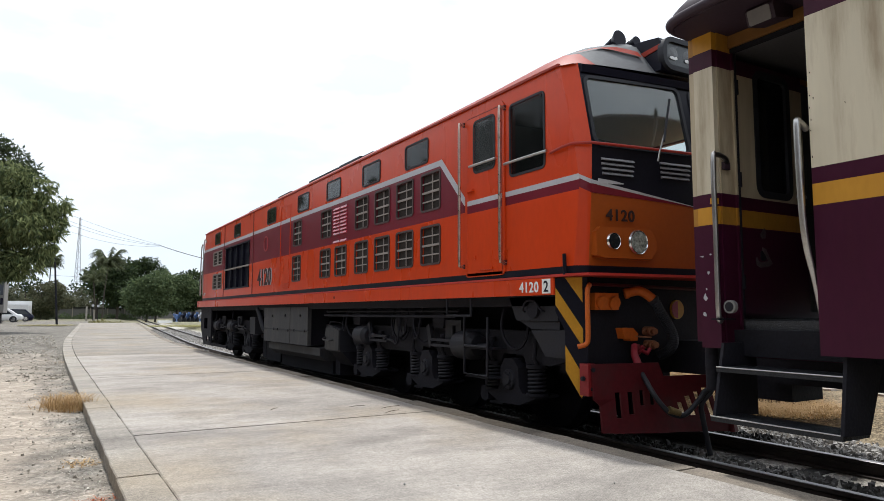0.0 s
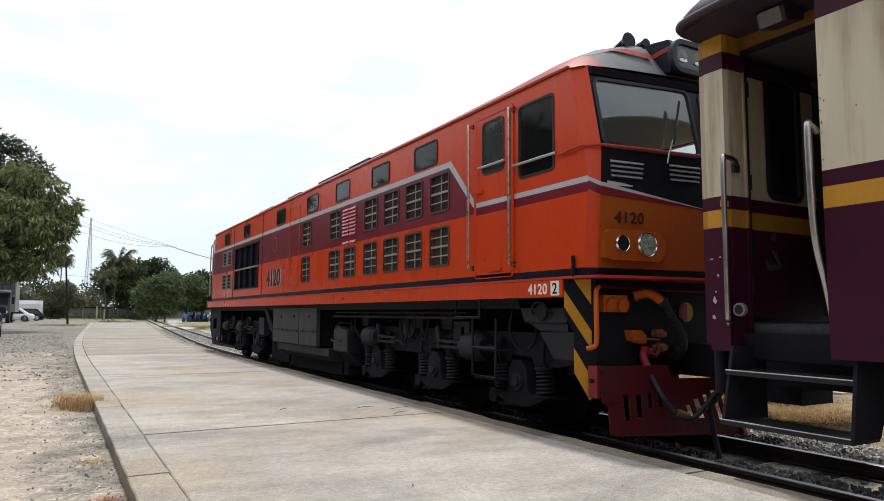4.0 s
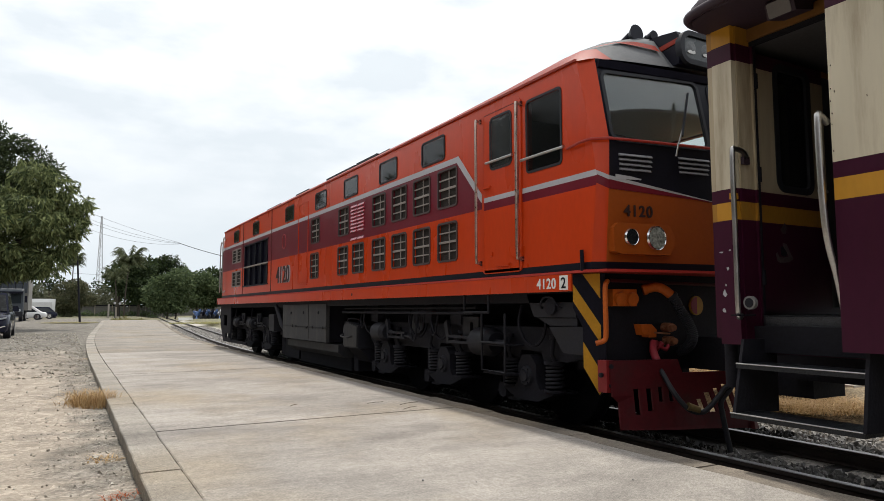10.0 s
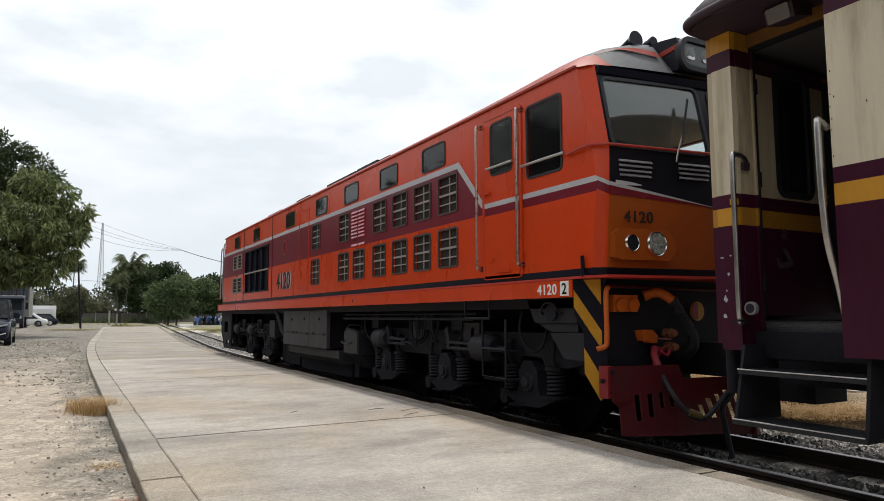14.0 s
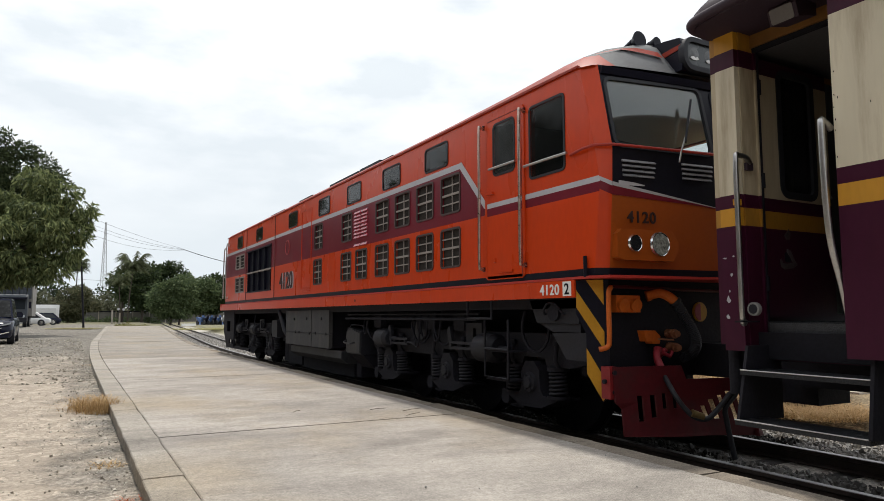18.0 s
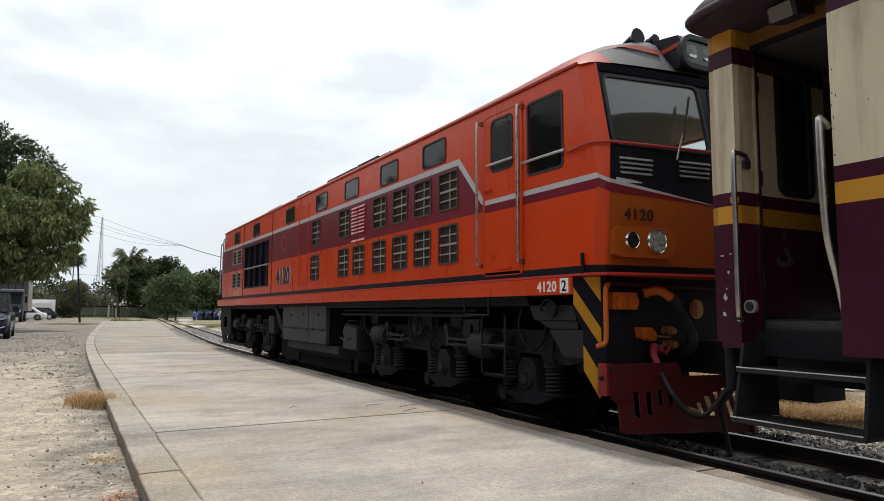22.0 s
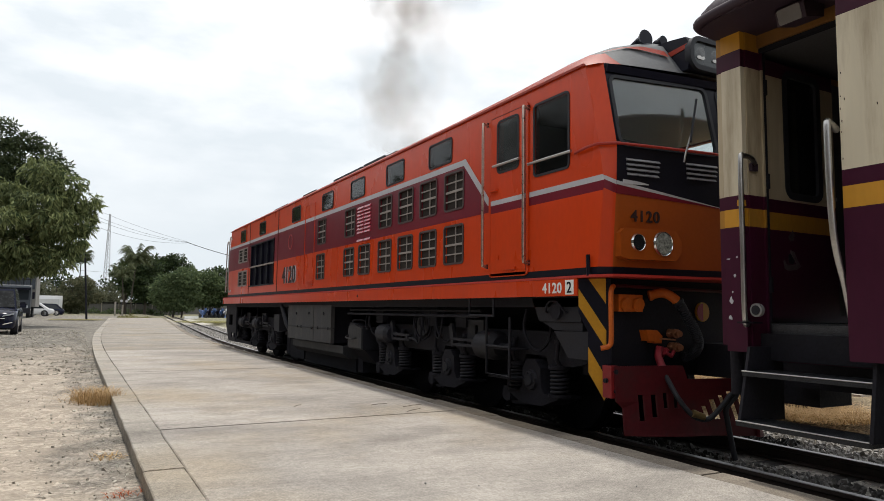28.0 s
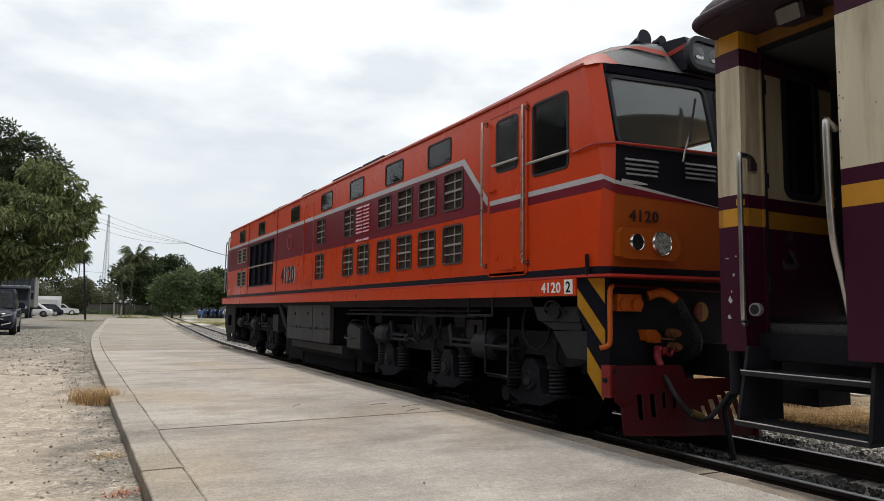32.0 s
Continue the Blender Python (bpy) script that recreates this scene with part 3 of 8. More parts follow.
# track: two rails on sleepers
track = thing("railway_track", "metre-gauge railway track with rusty steel rails", "railway", kind="structure")
RAIL_PROFILE = [(-0.06, -0.125), (0.06, -0.125), (0.06, -0.112), (0.012, -0.098), (0.012, -0.04), (0.034, -0.03), (0.034, -0.004), (0.028, 0.0), (-0.028, 0.0), (-0.034, -0.004), (-0.034, -0.03), (-0.012, -0.04), (-0.012, -0.098), (-0.06, -0.112)]
ys = [float(v) for v in np.arange(-24, 16, 4.0)] + [float(v) for v in np.arange(16, 140, 2.5)]
for off in (-0.534, 0.534):
    bm = bm_new()
    loops = [[bm.verts.new((track_x(y) + off + p, y, q)) for p, q in RAIL_PROFILE] for y in ys]
    for a, b in zip(loops, loops[1:]):
        for i in range(len(RAIL_PROFILE)):
            j = (i + 1) % len(RAIL_PROFILE)
            f = bm.faces.new((a[i], a[j], b[j], b[i]))
            f.material_index = 1 if RAIL_PROFILE[i][1] > -0.01 and RAIL_PROFILE[j][1] > -0.01 else 0
    part("rail", bm, [RAILTOP, RAILHEAD], track, smooth=30)
bm = bm_new()
prism(bm, [(-0.12, -0.1), (0.12, -0.1), (0.09, 0.0), (-0.09, 0.0)], 0, -0.95, 0.95)
sleeper_me = mesh_of("sleeper", bm, SLEEPER)
# sleepers under the train: oil and shade both put into the colour
oily_shaded_me = sleeper_me.copy()
oily_shaded_me.materials[0] = paint("oily_shaded_sleeper", (0.02, 0.018, 0.017), 0.85, vary=0.4, grain=5, fine=40, bump=0.3)
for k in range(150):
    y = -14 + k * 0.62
    share("sleeper", oily_shaded_me if -6.0 < y < 14.6 else sleeper_me, track, (track_x(y), y, -0.126), -math.degrees(math.atan((track_x(y + 0.5) - track_x(y - 0.5)))))


siding = thing("siding_track", "rusty siding rails on the straw bank", "railway", kind="structure")
for off in (4.0, 5.06):
    bm = bm_new()
    prism(bm, [(off + p, q + 0.3) for p, q in RAIL_PROFILE], 1, -10, 12)
    part("rail", bm, RAILTOP, siding, smooth=30)
for k in range(30):
    share("sleeper", sleeper_me, siding, (4.53, -9 + k * 0.7, 0.185))

# platform: cast slabs between a kerb strip and a coping along the track
platform = thing("platform", "low cast concrete platform with worn joints", "platform", kind="structure")
rng = random.Random(5)
JOINTS = [-9.7, -4.0, 1.66, 7.12, 12.85, 18.2, 23.8, 29.4, 35.0, 40.6, 46.2, 51.8, 57.4, 63.0, 68.6]


def strip(y0, y1, left, right, top, gap, material, name, lean=0.0):
    """A cast piece between two curved sides, with a worn upper edge."""
    bm = bm_new()
    n = max(2, int((y1 - y0) / (1.4 if y0 > 10 else 0.22)) + 1)
    rows = []
    for k in range(n + 1):
        y = y0 + gap + (y1 - y0 - 2 * gap) * k / n
        chip = (0.034 if name == "coping_piece" else 0.006) if y0 < 12 else 0.0
        a = left(y) + 0.003 + chip * noise.noise((y * 5.0, left(y), y0)) - (0.03 * max(0, noise.noise((y * 2.3, 7.7, 0)) - 0.45) if name == "kerb_piece" else 0)
        b = right(y) - 0.003 + chip * noise.noise((y * 5.0, right(y) + 3, y0))
        zt = top + rng.uniform(-0.002, 0.002)
        e = 0.007
        rows.append([bm.verts.new(c) for c in ((a, y, top - 0.45), (a, y, zt - e), (a + e, y, zt), (b - e, y, zt + lean), (b, y, zt - e + lean), (b, y, top - 0.45))])
    for p, q in zip(rows, rows[1:]):
        for i in range(6):
            j = (i + 1) % 6
            bm.faces.new((p[i], p[j], q[j], q[i]))
    bm.faces.new(rows[0][::-1])
    bm.faces.new(rows[-1])
    part(name, bm, material, platform)


for y0, y1 in zip(JOINTS, JOINTS[1:]):
    strip(y0, y1, lambda y: joint_x(y) + 0.001, lambda y: platform_right(y) - 0.22, 0.17 + rng.uniform(-0.003, 0.003), 0.012, CONCRETE if y0 < 10 else FARCONCRETE, "slab")
y = -9.0
while y < 67:
    step = rng.uniform(2.2, 4.2)
    if y < 0.2 < y + step:
        step = 0.2 - y
    strip(y, y + step, platform_left, lambda v: joint_x(v) + 0.001, 0.168 + rng.uniform(-0.004, 0.004), 0.006, KERBSTONE, "kerb_piece")
    y += step
y = -9.3
while y < 67:
    step = rng.uniform(0.95, 1.35)
    strip(y, y + step, lambda v: platform_right(v) - 0.206, platform_right, 0.164 + rng.uniform(-0.006, 0.006), 0.006, COPING, "coping_piece", rng.uniform(-0.008, 0.002))
    y += step
# bedding under the slabs, so that joints end in dark mortar
bm = bm_new()
rows = [[bm.verts.new(c) for c in ((platform_left(y) + 0.03, y, -0.3), (platform_left(y) + 0.03, y, 0.142), (platform_right(y) - 0.03, y, 0.142), (platform_right(y) - 0.03, y, -0.3))] for y in np.arange(-9.6, 68.4, 1.4)]
for p, q in zip(rows, rows[1:]):
    for i in range(4):
        j = (i + 1) % 4
        bm.faces.new((p[i], p[j], q[j], q[i]))
bm.faces.new(rows[0][::-1])
bm.faces.new(rows[-1])
part("bedding", bm, paint("dirt_bedding", (0.11, 0.095, 0.078), 0.95, vary=0.2), platform)


def pebbles(name, label, spots, material, seed):
    """Many angular stones in one mesh; spots: (x, y, z, size)."""
    r = np.random.RandomState(seed)
    base = np.array([(-1, -1, -1), (1, -1, -1), (1, 1, -1), (-1, 1, -1), (-0.8, -0.8, 1), (0.8, -0.8, 1), (0.8, 0.8, 1), (-0.8, 0.8, 1)], float)
    quads = np.array([(0, 3, 2, 1), (4, 5, 6, 7), (0, 1, 5, 4), (1, 2, 6, 5), (2, 3, 7, 6), (3, 0, 4, 7)])
    vs, fs = [], []
    for k, (x, y, z, s) in enumerate(spots):
        shape = base * (1 + r.uniform(-0.5, 0.35, base.shape)) * np.array([1.0, r.uniform(0.6, 0.9), r.uniform(0.4, 0.75)]) * s
        turn = np.array(Euler(r.uniform(0, 6.28, 3)).to_matrix())
        vs.append(shape @ turn.T + (x, y, z))
        fs.append(quads + 8 * k)
    me = bpy.data.meshes.new(name)
    me.from_pydata(np.concatenate(vs).tolist(), [], np.concatenate(fs).tolist())
    me.materials.append(material)
    return tagged(new(name, me), label, "gravel", kind="stuff")


def stone_material(name, dark, light):
    m = bpy.data.materials.new(name)
    m.use_nodes = True
    n, l = m.node_tree.nodes, m.node_tree.links
    geo, mx, gr = n.new("ShaderNodeNewGeometry"), n.new("ShaderNodeMixRGB"), n.new("ShaderNodeTexNoise")
    tc = n.new("ShaderNodeTexCoord")
    gr.inputs["Scale"].default_value = 70
    l.new(tc.outputs["Object"], gr.inputs["Vector"])
    mx.inputs["Color1"].default_value, mx.inputs["Color2"].default_value = (*dark, 1), (*light, 1)
    l.new(geo.outputs["Random Per Island"], mx.inputs["Fac"])
    mu = n.new("ShaderNodeMixRGB")
    mu.blend_type, mu.inputs["Fac"].default_value = "MULTIPLY", 0.5
    l.new(mx.outputs["Color"], mu.inputs["Color1"])
    l.new(gr.outputs["Fac"], mu.inputs["Color2"])
    l.new(mu.outputs["Color"], n["Principled BSDF"].inputs["Base Color"])
    n["Principled BSDF"].inputs["Roughness"].default_value = 0.85
    return m


BALLAST = stone_material("crushed_stone", (0.2, 0.19, 0.18), (0.62, 0.59, 0.55))
GRIT = stone_material("yard_grit", (0.34, 0.3, 0.25), (0.7, 0.65, 0.56))
rs = np.random.RandomState(3)
spots = []
for _ in range(13000):
    y = rs.uniform(-5.0, 5.0)
    x = rs.choice([rs.uniform(-0.47, 0.47), rs.uniform(-1.3, -0.62), rs.uniform(0.62, 1.9), rs.uniform(0.62, 1.9)])
    heap = -0.1 if abs(x) < 0.5 else -0.12 if x < 0 else -0.05 - 0.06 * (x - 0.6)
    if abs(x) < 0.5:
        heap = -0.075 - 0.09 * ease(x, -0.1, 0.3) + 0.045 * noise.noise((x * 2.0, y * 1.3, 1))
    spots.append((x, y, heap + rs.uniform(-0.02, 0.025), rs.uniform(0.012, 0.027)))
for _ in range(7000):
    y = 14.5 + 34 * rs.uniform() ** 1.4
    x = track_x(y) + rs.choice([rs.uniform(-0.46, 0.46), rs.uniform(-1.3, -0.62), rs.uniform(0.62, 1.5)])
    spots.append((x, y, -0.1 + rs.uniform(-0.02, 0.025), rs.uniform(0.018, 0.035)))
under_loco = [s for s in spots if -0.2 < s[1] < 14.3]
pebbles("track_ballast", "pale crushed stone ballast beyond the locomotive", [s for s in spots if s[1] >= 14.3], BALLAST, 4)
pebbles("track_ballast", "pale crushed stone shoulder outside the coach rails", [s for s in spots if s[0] > 0.6 and s[1] <= -0.2 or s[0] > 1.2 and s[1] < 14.3], BALLAST, 9)
# darker copy between the rails: the shade there is in its colour
pebbles("track_ballast", "grey crushed stone ballast between the coach rails, darkened as shade", [s for s in spots if s[0] <= 0.6 and s[1] <= -0.2], stone_material("shaded_grey_stone", (0.13, 0.125, 0.12), (0.36, 0.345, 0.33)), 7)
# stones under the locomotive, blackened for oil and for the shade there
pebbles("oily_ballast", "black ballast under the locomotive, with oil and shade in its colour", [s for s in under_loco if s[0] <= 1.2], stone_material("oily_shaded_stone", (0.02, 0.018, 0.016), (0.06, 0.055, 0.05)), 5)
spots = []
for _ in range(3600):
    y = -3.5 + 30 * rs.uniform(0, 1) ** 1.6
    x = -4.66 - abs(rs.normal(0, 0.35 if rs.uniform() < 0.75 else 3.5))
    spots.append((x, y, ground_z(x, y) + yard_lumps(x, y) + 0.002, 0.003 + 0.011 * rs.uniform() ** 4 + 0.0003 * max(y, 0)))
pebbles("yard_gravel", "loose pale pebbles scattered along the kerb", spots, GRIT, 6)
spots = []
for _ in range(5200):
    y = 8.0 + 22 * rs.uniform() ** 1.2
    x = -4.7 - 7.5 * rs.uniform() ** 1.2
    if noise.noise((x * 0.7, y * 0.5, 4)) > -0.1:
        spots.append((x, y, ground_z(x, y) + yard_lumps(x, y) + 0.002, 0.006 + 0.02 * rs.uniform() ** 3 + 0.0003 * y))
pebbles("yard_rubble", "broken stones strewn over the rough yard", spots, stone_material("rubble_stone", (0.3, 0.27, 0.22), (0.62, 0.57, 0.48)), 8)


def tuft(name, label, x, y, z, radius, height, count, material, seed, wide=0.003):
    """A clump of thin arching blades in one mesh."""
    r = random.Random(seed)
    vs, fs = [], []
    for _ in range(count):
        a, d = r.uniform(0, 6.283), radius * math.sqrt(r.random())
        bx, by = x + d * math.cos(a), y + d * math.sin(a)
        b = r.uniform(0, 6.283)
        h, out, w = height * r.uniform(0.4, 1.0), radius * r.uniform(0.2, 1.0), wide * r.uniform(0.6, 1.2)
        k = len(vs)
        px, py = -math.sin(b) * w, math.cos(b) * w
        for t in (0, 0.5, 1):
            cx, cy, cz = bx + out * t * t * math.cos(b), by + out * t * t * math.sin(b), z + h * (t - 0.45 * t * t) * 1.6
            vs += [(cx - px * (1 - t * 0.8), cy - py * (1 - t * 0.8), cz), (cx + px * (1 - t * 0.8), cy + py * (1 - t * 0.8), cz)]
        fs += [(k, k + 1, k + 3, k + 2), (k + 2, k + 3, k + 5, k + 4)]
    me = bpy.data.meshes.new(name)
    me.from_pydata(vs, [], fs)
    me.materials.append(material)
    return tagged(new(name, me), label, "grass", kind="stuff")


tuft("dry_grass_clump", "dry straw-coloured grass clump against the kerb", -4.8, 4.55, 0.07, 0.23, 0.2, 460, LEAF_DRY, 1, 0.0035)
tuft("dry_grass_clump", "dry straw tangle leaning over the kerb edge", -4.72, 4.22, 0.07, 0.24, 0.23, 340, LEAF_DRY, 10, 0.0035)
tuft("dry_grass_clump", "trodden straw hanging over the kerb", -4.74, 4.4, 0.06, 0.38, 0.14, 280, LEAF_DRY, 9, 0.0035)
tuft("dry_grass_clump", "small dry weed on the sandy yard", -6.15, 5.1, 0.06, 0.12, 0.06, 80, LEAF_DRY, 2)
RED_TWIG = leafy("red_twigs", (0.35, 0.09, 0.04), (0.5, 0.18, 0.08))
tuft("dead_twigs", "reddish dead leaves and twigs in the gutter by the kerb", -4.74, 0.1, 0.07, 0.1, 0.04, 40, RED_TWIG, 3, 0.005)
tuft("dead_twigs", "brown leaf litter along the kerb foot", -4.78, 1.2, 0.07, 0.12, 0.03, 60, LEAF_DRY, 4, 0.006)
tuft("dead_twigs", "dry weeds along the kerb foot", -4.62, 12.0, 0.09, 0.2, 0.05, 50, LEAF_DRY, 7, 0.004)
for tx, ty, ln, a in ((-2.05, 2.05, 0.28, 0.4), (-2.3, 2.3, 0.2, 0.2), (-2.15, 1.75, 0.24, 0.55), (-1.62, 3.4, 0.2, 1.2), (-3.05, 2.5, 0.14, 0.8)):
    bm = bm_new()
    tube(bm, [(tx, ty, 0.176), (tx + ln * 0.5 * math.cos(a), ty + ln * 0.5 * math.sin(a) + 0.01, 0.178), (tx + ln * math.cos(a), ty + ln * math.sin(a), 0.175)], 0.0026, 5)
    tagged(new("twig", mesh_of("twig", bm, paint("dry_twig", (0.14, 0.11, 0.08), 0.9, vary=0.2))), "thin dry twig lying on the concrete", "twig", "twigs on the platform")
for px, py, sz in ((-3.25, -0.78, 0.007), (-3.0, -0.95, 0.004), (-2.2, -1.35, 0.005), (-1.75, -0.6, 0.005), (-2.9, -0.2, 0.004)):
    bm = bm_new()
    bmesh.ops.create_icosphere(bm, subdivisions=1, radius=sz, matrix=pose(px, py, 0.172 + sz * 0.5))
    tagged(new("pebble", mesh_of("pebble", bm, STONE)), "small grey pebble on the concrete", "pebble", "pebbles on the platform")

# ---- diesel locomotive ----
loco = thing("diesel_locomotive", "orange and maroon diesel-electric locomotive on the platform track", "locomotive")
SX = -1.4
GY_TOP = [2.205, 2.83, 3.455, 4.10, 5.44, 6.79]
GY_BOT = [2.205, 2.83, 3.455, 4.10, 4.84, 5.46, 6.82]
GZ_TOP, GZ_BOT, GW, GH = 2.487, 1.886, 0.225, 0.222
WIN_Y = [2.54, 3.80, 5.15, 6.52, 8.34, 10.98, 12.97]
FAR_Y = 14.55
holes = [(y - GW + 0.02, y + GW - 0.02, GZ_TOP - GH + 0.02, GZ_TOP + GH - 0.02) for y in GY_TOP]
holes += [(y - GW + 0.02, y + GW - 0.02, GZ_BOT - GH + 0.02, GZ_BOT + GH - 0.02) for y in GY_BOT]
holes += [(y - 0.26, y + 0.26, 2.855, 3.095) for y in WIN_Y]
holes += [(0.225, 0.695, 2.405, 3.045), (0.955, 1.295, 2.54, 3.03)]
holes += [(9.9, 12.1, 1.68, 2.66), (12.42, 13.42, 2.3, 2.66), (12.42, 13.42, 1.71, 2.1)]


def side_zone(y, z):
    """Paint of the side: 0 orange, 1 maroon, 2 grey stripe, 3 black line."""
    if z < 1.52:
        return 3
    if y > 1.97:
        return 2 if 2.735 < z < 2.80 else 1 if 2.155 < z < 2.735 else 0
    if y < 1.44:
        return 2 if 2.21 < z < 2.258 else 1 if 2.13 < z < 2.21 else 0
    return 0


SIDEPAINT = [ORANGE, MAROON, SILVER, BLACK]
bm = bm_new()
cutz = [1.45, 1.52, 2.13, 2.155, 2.21, 2.258, 2.735, 2.80, 3.22]
wall(bm, 0, SX, SX + 0.05, [0.02, 1.44, 1.97, FAR_Y], cutz, holes, side_zone)
for v in bm.verts:      # raked cab ends
    if v.co.y < 0.03:
        v.co.y = float(np.interp(v.co.z, [1.45, 2.2, 2.45, 3.22], [-0.13, -0.22, -0.18, 0.0]))
    if v.co.y > FAR_Y - 0.01:
        v.co.y += float(np.interp(v.co.z, [1.45, 2.2, 2.45, 3.22], [0.1, 0.18, 0.14, -0.1]))
part("side_panel", bm, SIDEPAINT, loco, "orange side panel with a maroon band and grey stripe")
bm = bm_new()
wall(bm, 0, 1.35, 1.4, [-0.1, FAR_Y], cutz, [(0.225, 0.695, 2.405, 3.045), (0.88, 1.4, 2.5, 3.16)], side_zone)
part("far_side_panel", bm, SIDEPAINT, loco)
# diagonal of the band at the cab
bm = bm_new()
prism(bm, [(1.97, 2.155), (1.97, 2.74), (1.50, 2.24), (1.44, 2.21), (1.44, 2.155)], 0, SX - 0.003, SX + 0.001)
part("band_end", bm, MAROON, loco)
bm = bm_new()
prism(bm, [(1.99, 2.735), (1.99, 2.80), (1.955, 2.80), (1.44, 2.26), (1.44, 2.21), (1.50, 2.23)], 0, SX - 0.006, SX - 0.002)
part("stripe_diagonal", bm, SILVER, loco)

# front face with a shallow prow


def nose_y(x, z):
    a = abs(x)
    edge = float(np.interp(z, [1.45, 2.2, 2.45, 3.22], [-0.13, -0.22, -0.18, 0.0]))
    front = float(np.interp(z, [1.45, 2.2, 2.5, 3.22], [-0.21, -0.27, -0.28, -0.13]))
    if a > 1.306:
        tip = front + 0.12 * 0.086
        return tip + (edge - tip) * (a - 1.306) / 0.094
    return front - 0.12 * (1.22 - a)


def arch(x, z):
    """The upper edge of the windscreens rises towards the middle."""
    lift = 0.012 + 0.025 * (1 - min(abs(x) / 1.25, 1.0) ** 2)
    return min(z + lift * min(max((z - 2.51) / 0.58, 0.0), 1.0), 3.215 + 0.005 * (z - 3.16) / 0.06) if z < 3.2 else z


NX = [-1.4, -1.353, -1.306, -1.27, -0.8, -0.27, -0.15, 0.15, 0.27, 0.8, 1.27, 1.306, 1.353, 1.4]
NZ = [1.45, 1.52, 1.95, 2.105, 2.175, 2.21, 2.47, 2.51, 3.09, 3.16, 3.22]
bm = bm_new()


def wrap(x, z):
    """The painted band climbs a little round the chamfered corner."""
    z = arch(x, z)
    return z + (0.042 * max(abs(x) - 1.306, 0.0) / 0.094 if 2.1 < z < 2.3 else 0.0)


grid = {(i, j): bm.verts.new((x, nose_y(x, wrap(x, z)), wrap(x, z))) for i, x in enumerate(NX) for j, z in enumerate(NZ)}
for i in range(len(NX) - 1):
    for j in range(len(NZ) - 1):
        x, z = (NX[i] + NX[i + 1]) / 2, (NZ[j] + NZ[j + 1]) / 2
        if 2.51 < z < 3.09 and (0.27 < abs(x) < 1.27 or abs(x) < 0.15):
            continue
        f = bm.faces.new((grid[i, j], grid[i + 1, j], grid[i + 1, j + 1], grid[i, j + 1]))
        if z < 1.52:
            f.material_index = 2
        elif abs(x) > 1.3:
            f.material_index = 3 if 2.105 < z < 2.175 else 4 if 2.175 < z < 2.21 else 0
        else:
            f.material_index = 1 if z < 2.105 else 3 if z < 2.175 else 2
part("front_panel", bm, [ORANGE, AMBER, BLACK, MAROON, SILVER], loco, "black cab front over an amber lower panel", smooth=25)


def nose_strip(name, pts, out, material, label=""):
    """A painted plate laid on the front: pts are (x, low, high)."""
    bm = bm_new()
    rows = []
    for x, lo, hi in pts:
        rows.append([bm.verts.new((x, nose_y(x, z) - o, z)) for z, o in ((lo, out), (hi, out), (hi, out - 0.005), (lo, out - 0.005))])
    for a, b in zip(rows, rows[1:]):
        for i in range(4):
            j = (i + 1) % 4
            bm.faces.new((a[i], a[j], b[j], b[i]))
    bm.faces.new(rows[0][::-1])
    bm.faces.new(rows[-1])
    return part(name, bm, material, loco, label)


def vee(x):
    return 2.025 + 0.14 * min(abs(x), 1.306)


def amber_top(x):
    return 2.045 + 0.045 * min(abs(x), 1.306)


def stripe_foot(x):
    return vee(x) - 0.03 * min(max((abs(x) - 0.1) / 1.1, 0.05), 1.0)


xs = [-1.305, -1.22, -0.9, -0.45, -0.15, 0.0, 0.15, 0.45, 0.9, 1.22, 1.305]
nose_strip("front_chevron", [(x, vee(x), 2.222) for x in xs], 0.005, BLACK, "black paint dipping to the middle of the front")
nose_strip("front_stripe", [(x, stripe_foot(x), vee(x)) for x in xs], 0.005, SILVER)
nose_strip("front_band", [(x, min(amber_top(x), stripe_foot(x) - 0.004), stripe_foot(x)) for x in xs], 0.005, MAROON)
nose_strip("riveted_plate", [(-1.25, 2.185, 2.222), (-1.1, 2.187, 2.212), (-1.0, 2.19, 2.198)], 0.009, SILVER, "small grey plate at the end of the stripe")
# windscreens in rubber seals, with a dim cab behind
for x0, x1 in ((-1.27, -0.28), (-0.15, 0.15), (0.28, 1.27)):
    bm = bm_new()
    ring(bm, x0 - 0.02, x1 + 0.02, 2.49, 3.11, 0.08, 0.03, 1, -0.01, 0.02, 5)
    for v in bm.verts:
        v.co.z = arch(v.co.x, v.co.z)
        v.co.y += nose_y(v.co.x, v.co.z)
    seal = part("windscreen_seal", bm, RUBBER, loco, smooth=40)
    bm = bm_new()
    prism(bm, rounded(x0, x1, 2.5, 3.1, 0.06, 5), 1, 0.004, 0.01)
    for v in bm.verts:
        v.co.z = arch(v.co.x, v.co.z)
        v.co.y += nose_y(v.co.x, v.co.z)
    ws = part("windscreen", bm, CABGLASS, seal, "sloping windscreen that mirrors the sky")
    ws.visible_shadow = False
bm = bm_new()
tube(bm, [(-0.7, -0.405, 2.40), (-0.68, -0.41, 2.49), (-0.58, -0.385, 2.67), (-0.50, -0.36, 2.86), (-0.48, -0.352, 2.95)], 0.008, 6)
wip = part("wiper", bm, STEEL, loco)
bm = bm_new()
tube(bm, [(-0.62, -0.405, 2.58), (-0.57, -0.385, 2.72), (-0.48, -0.355, 2.98)], 0.011, 6)
part("wiper_blade", bm, RUBBER, wip)
bm = bm_new()
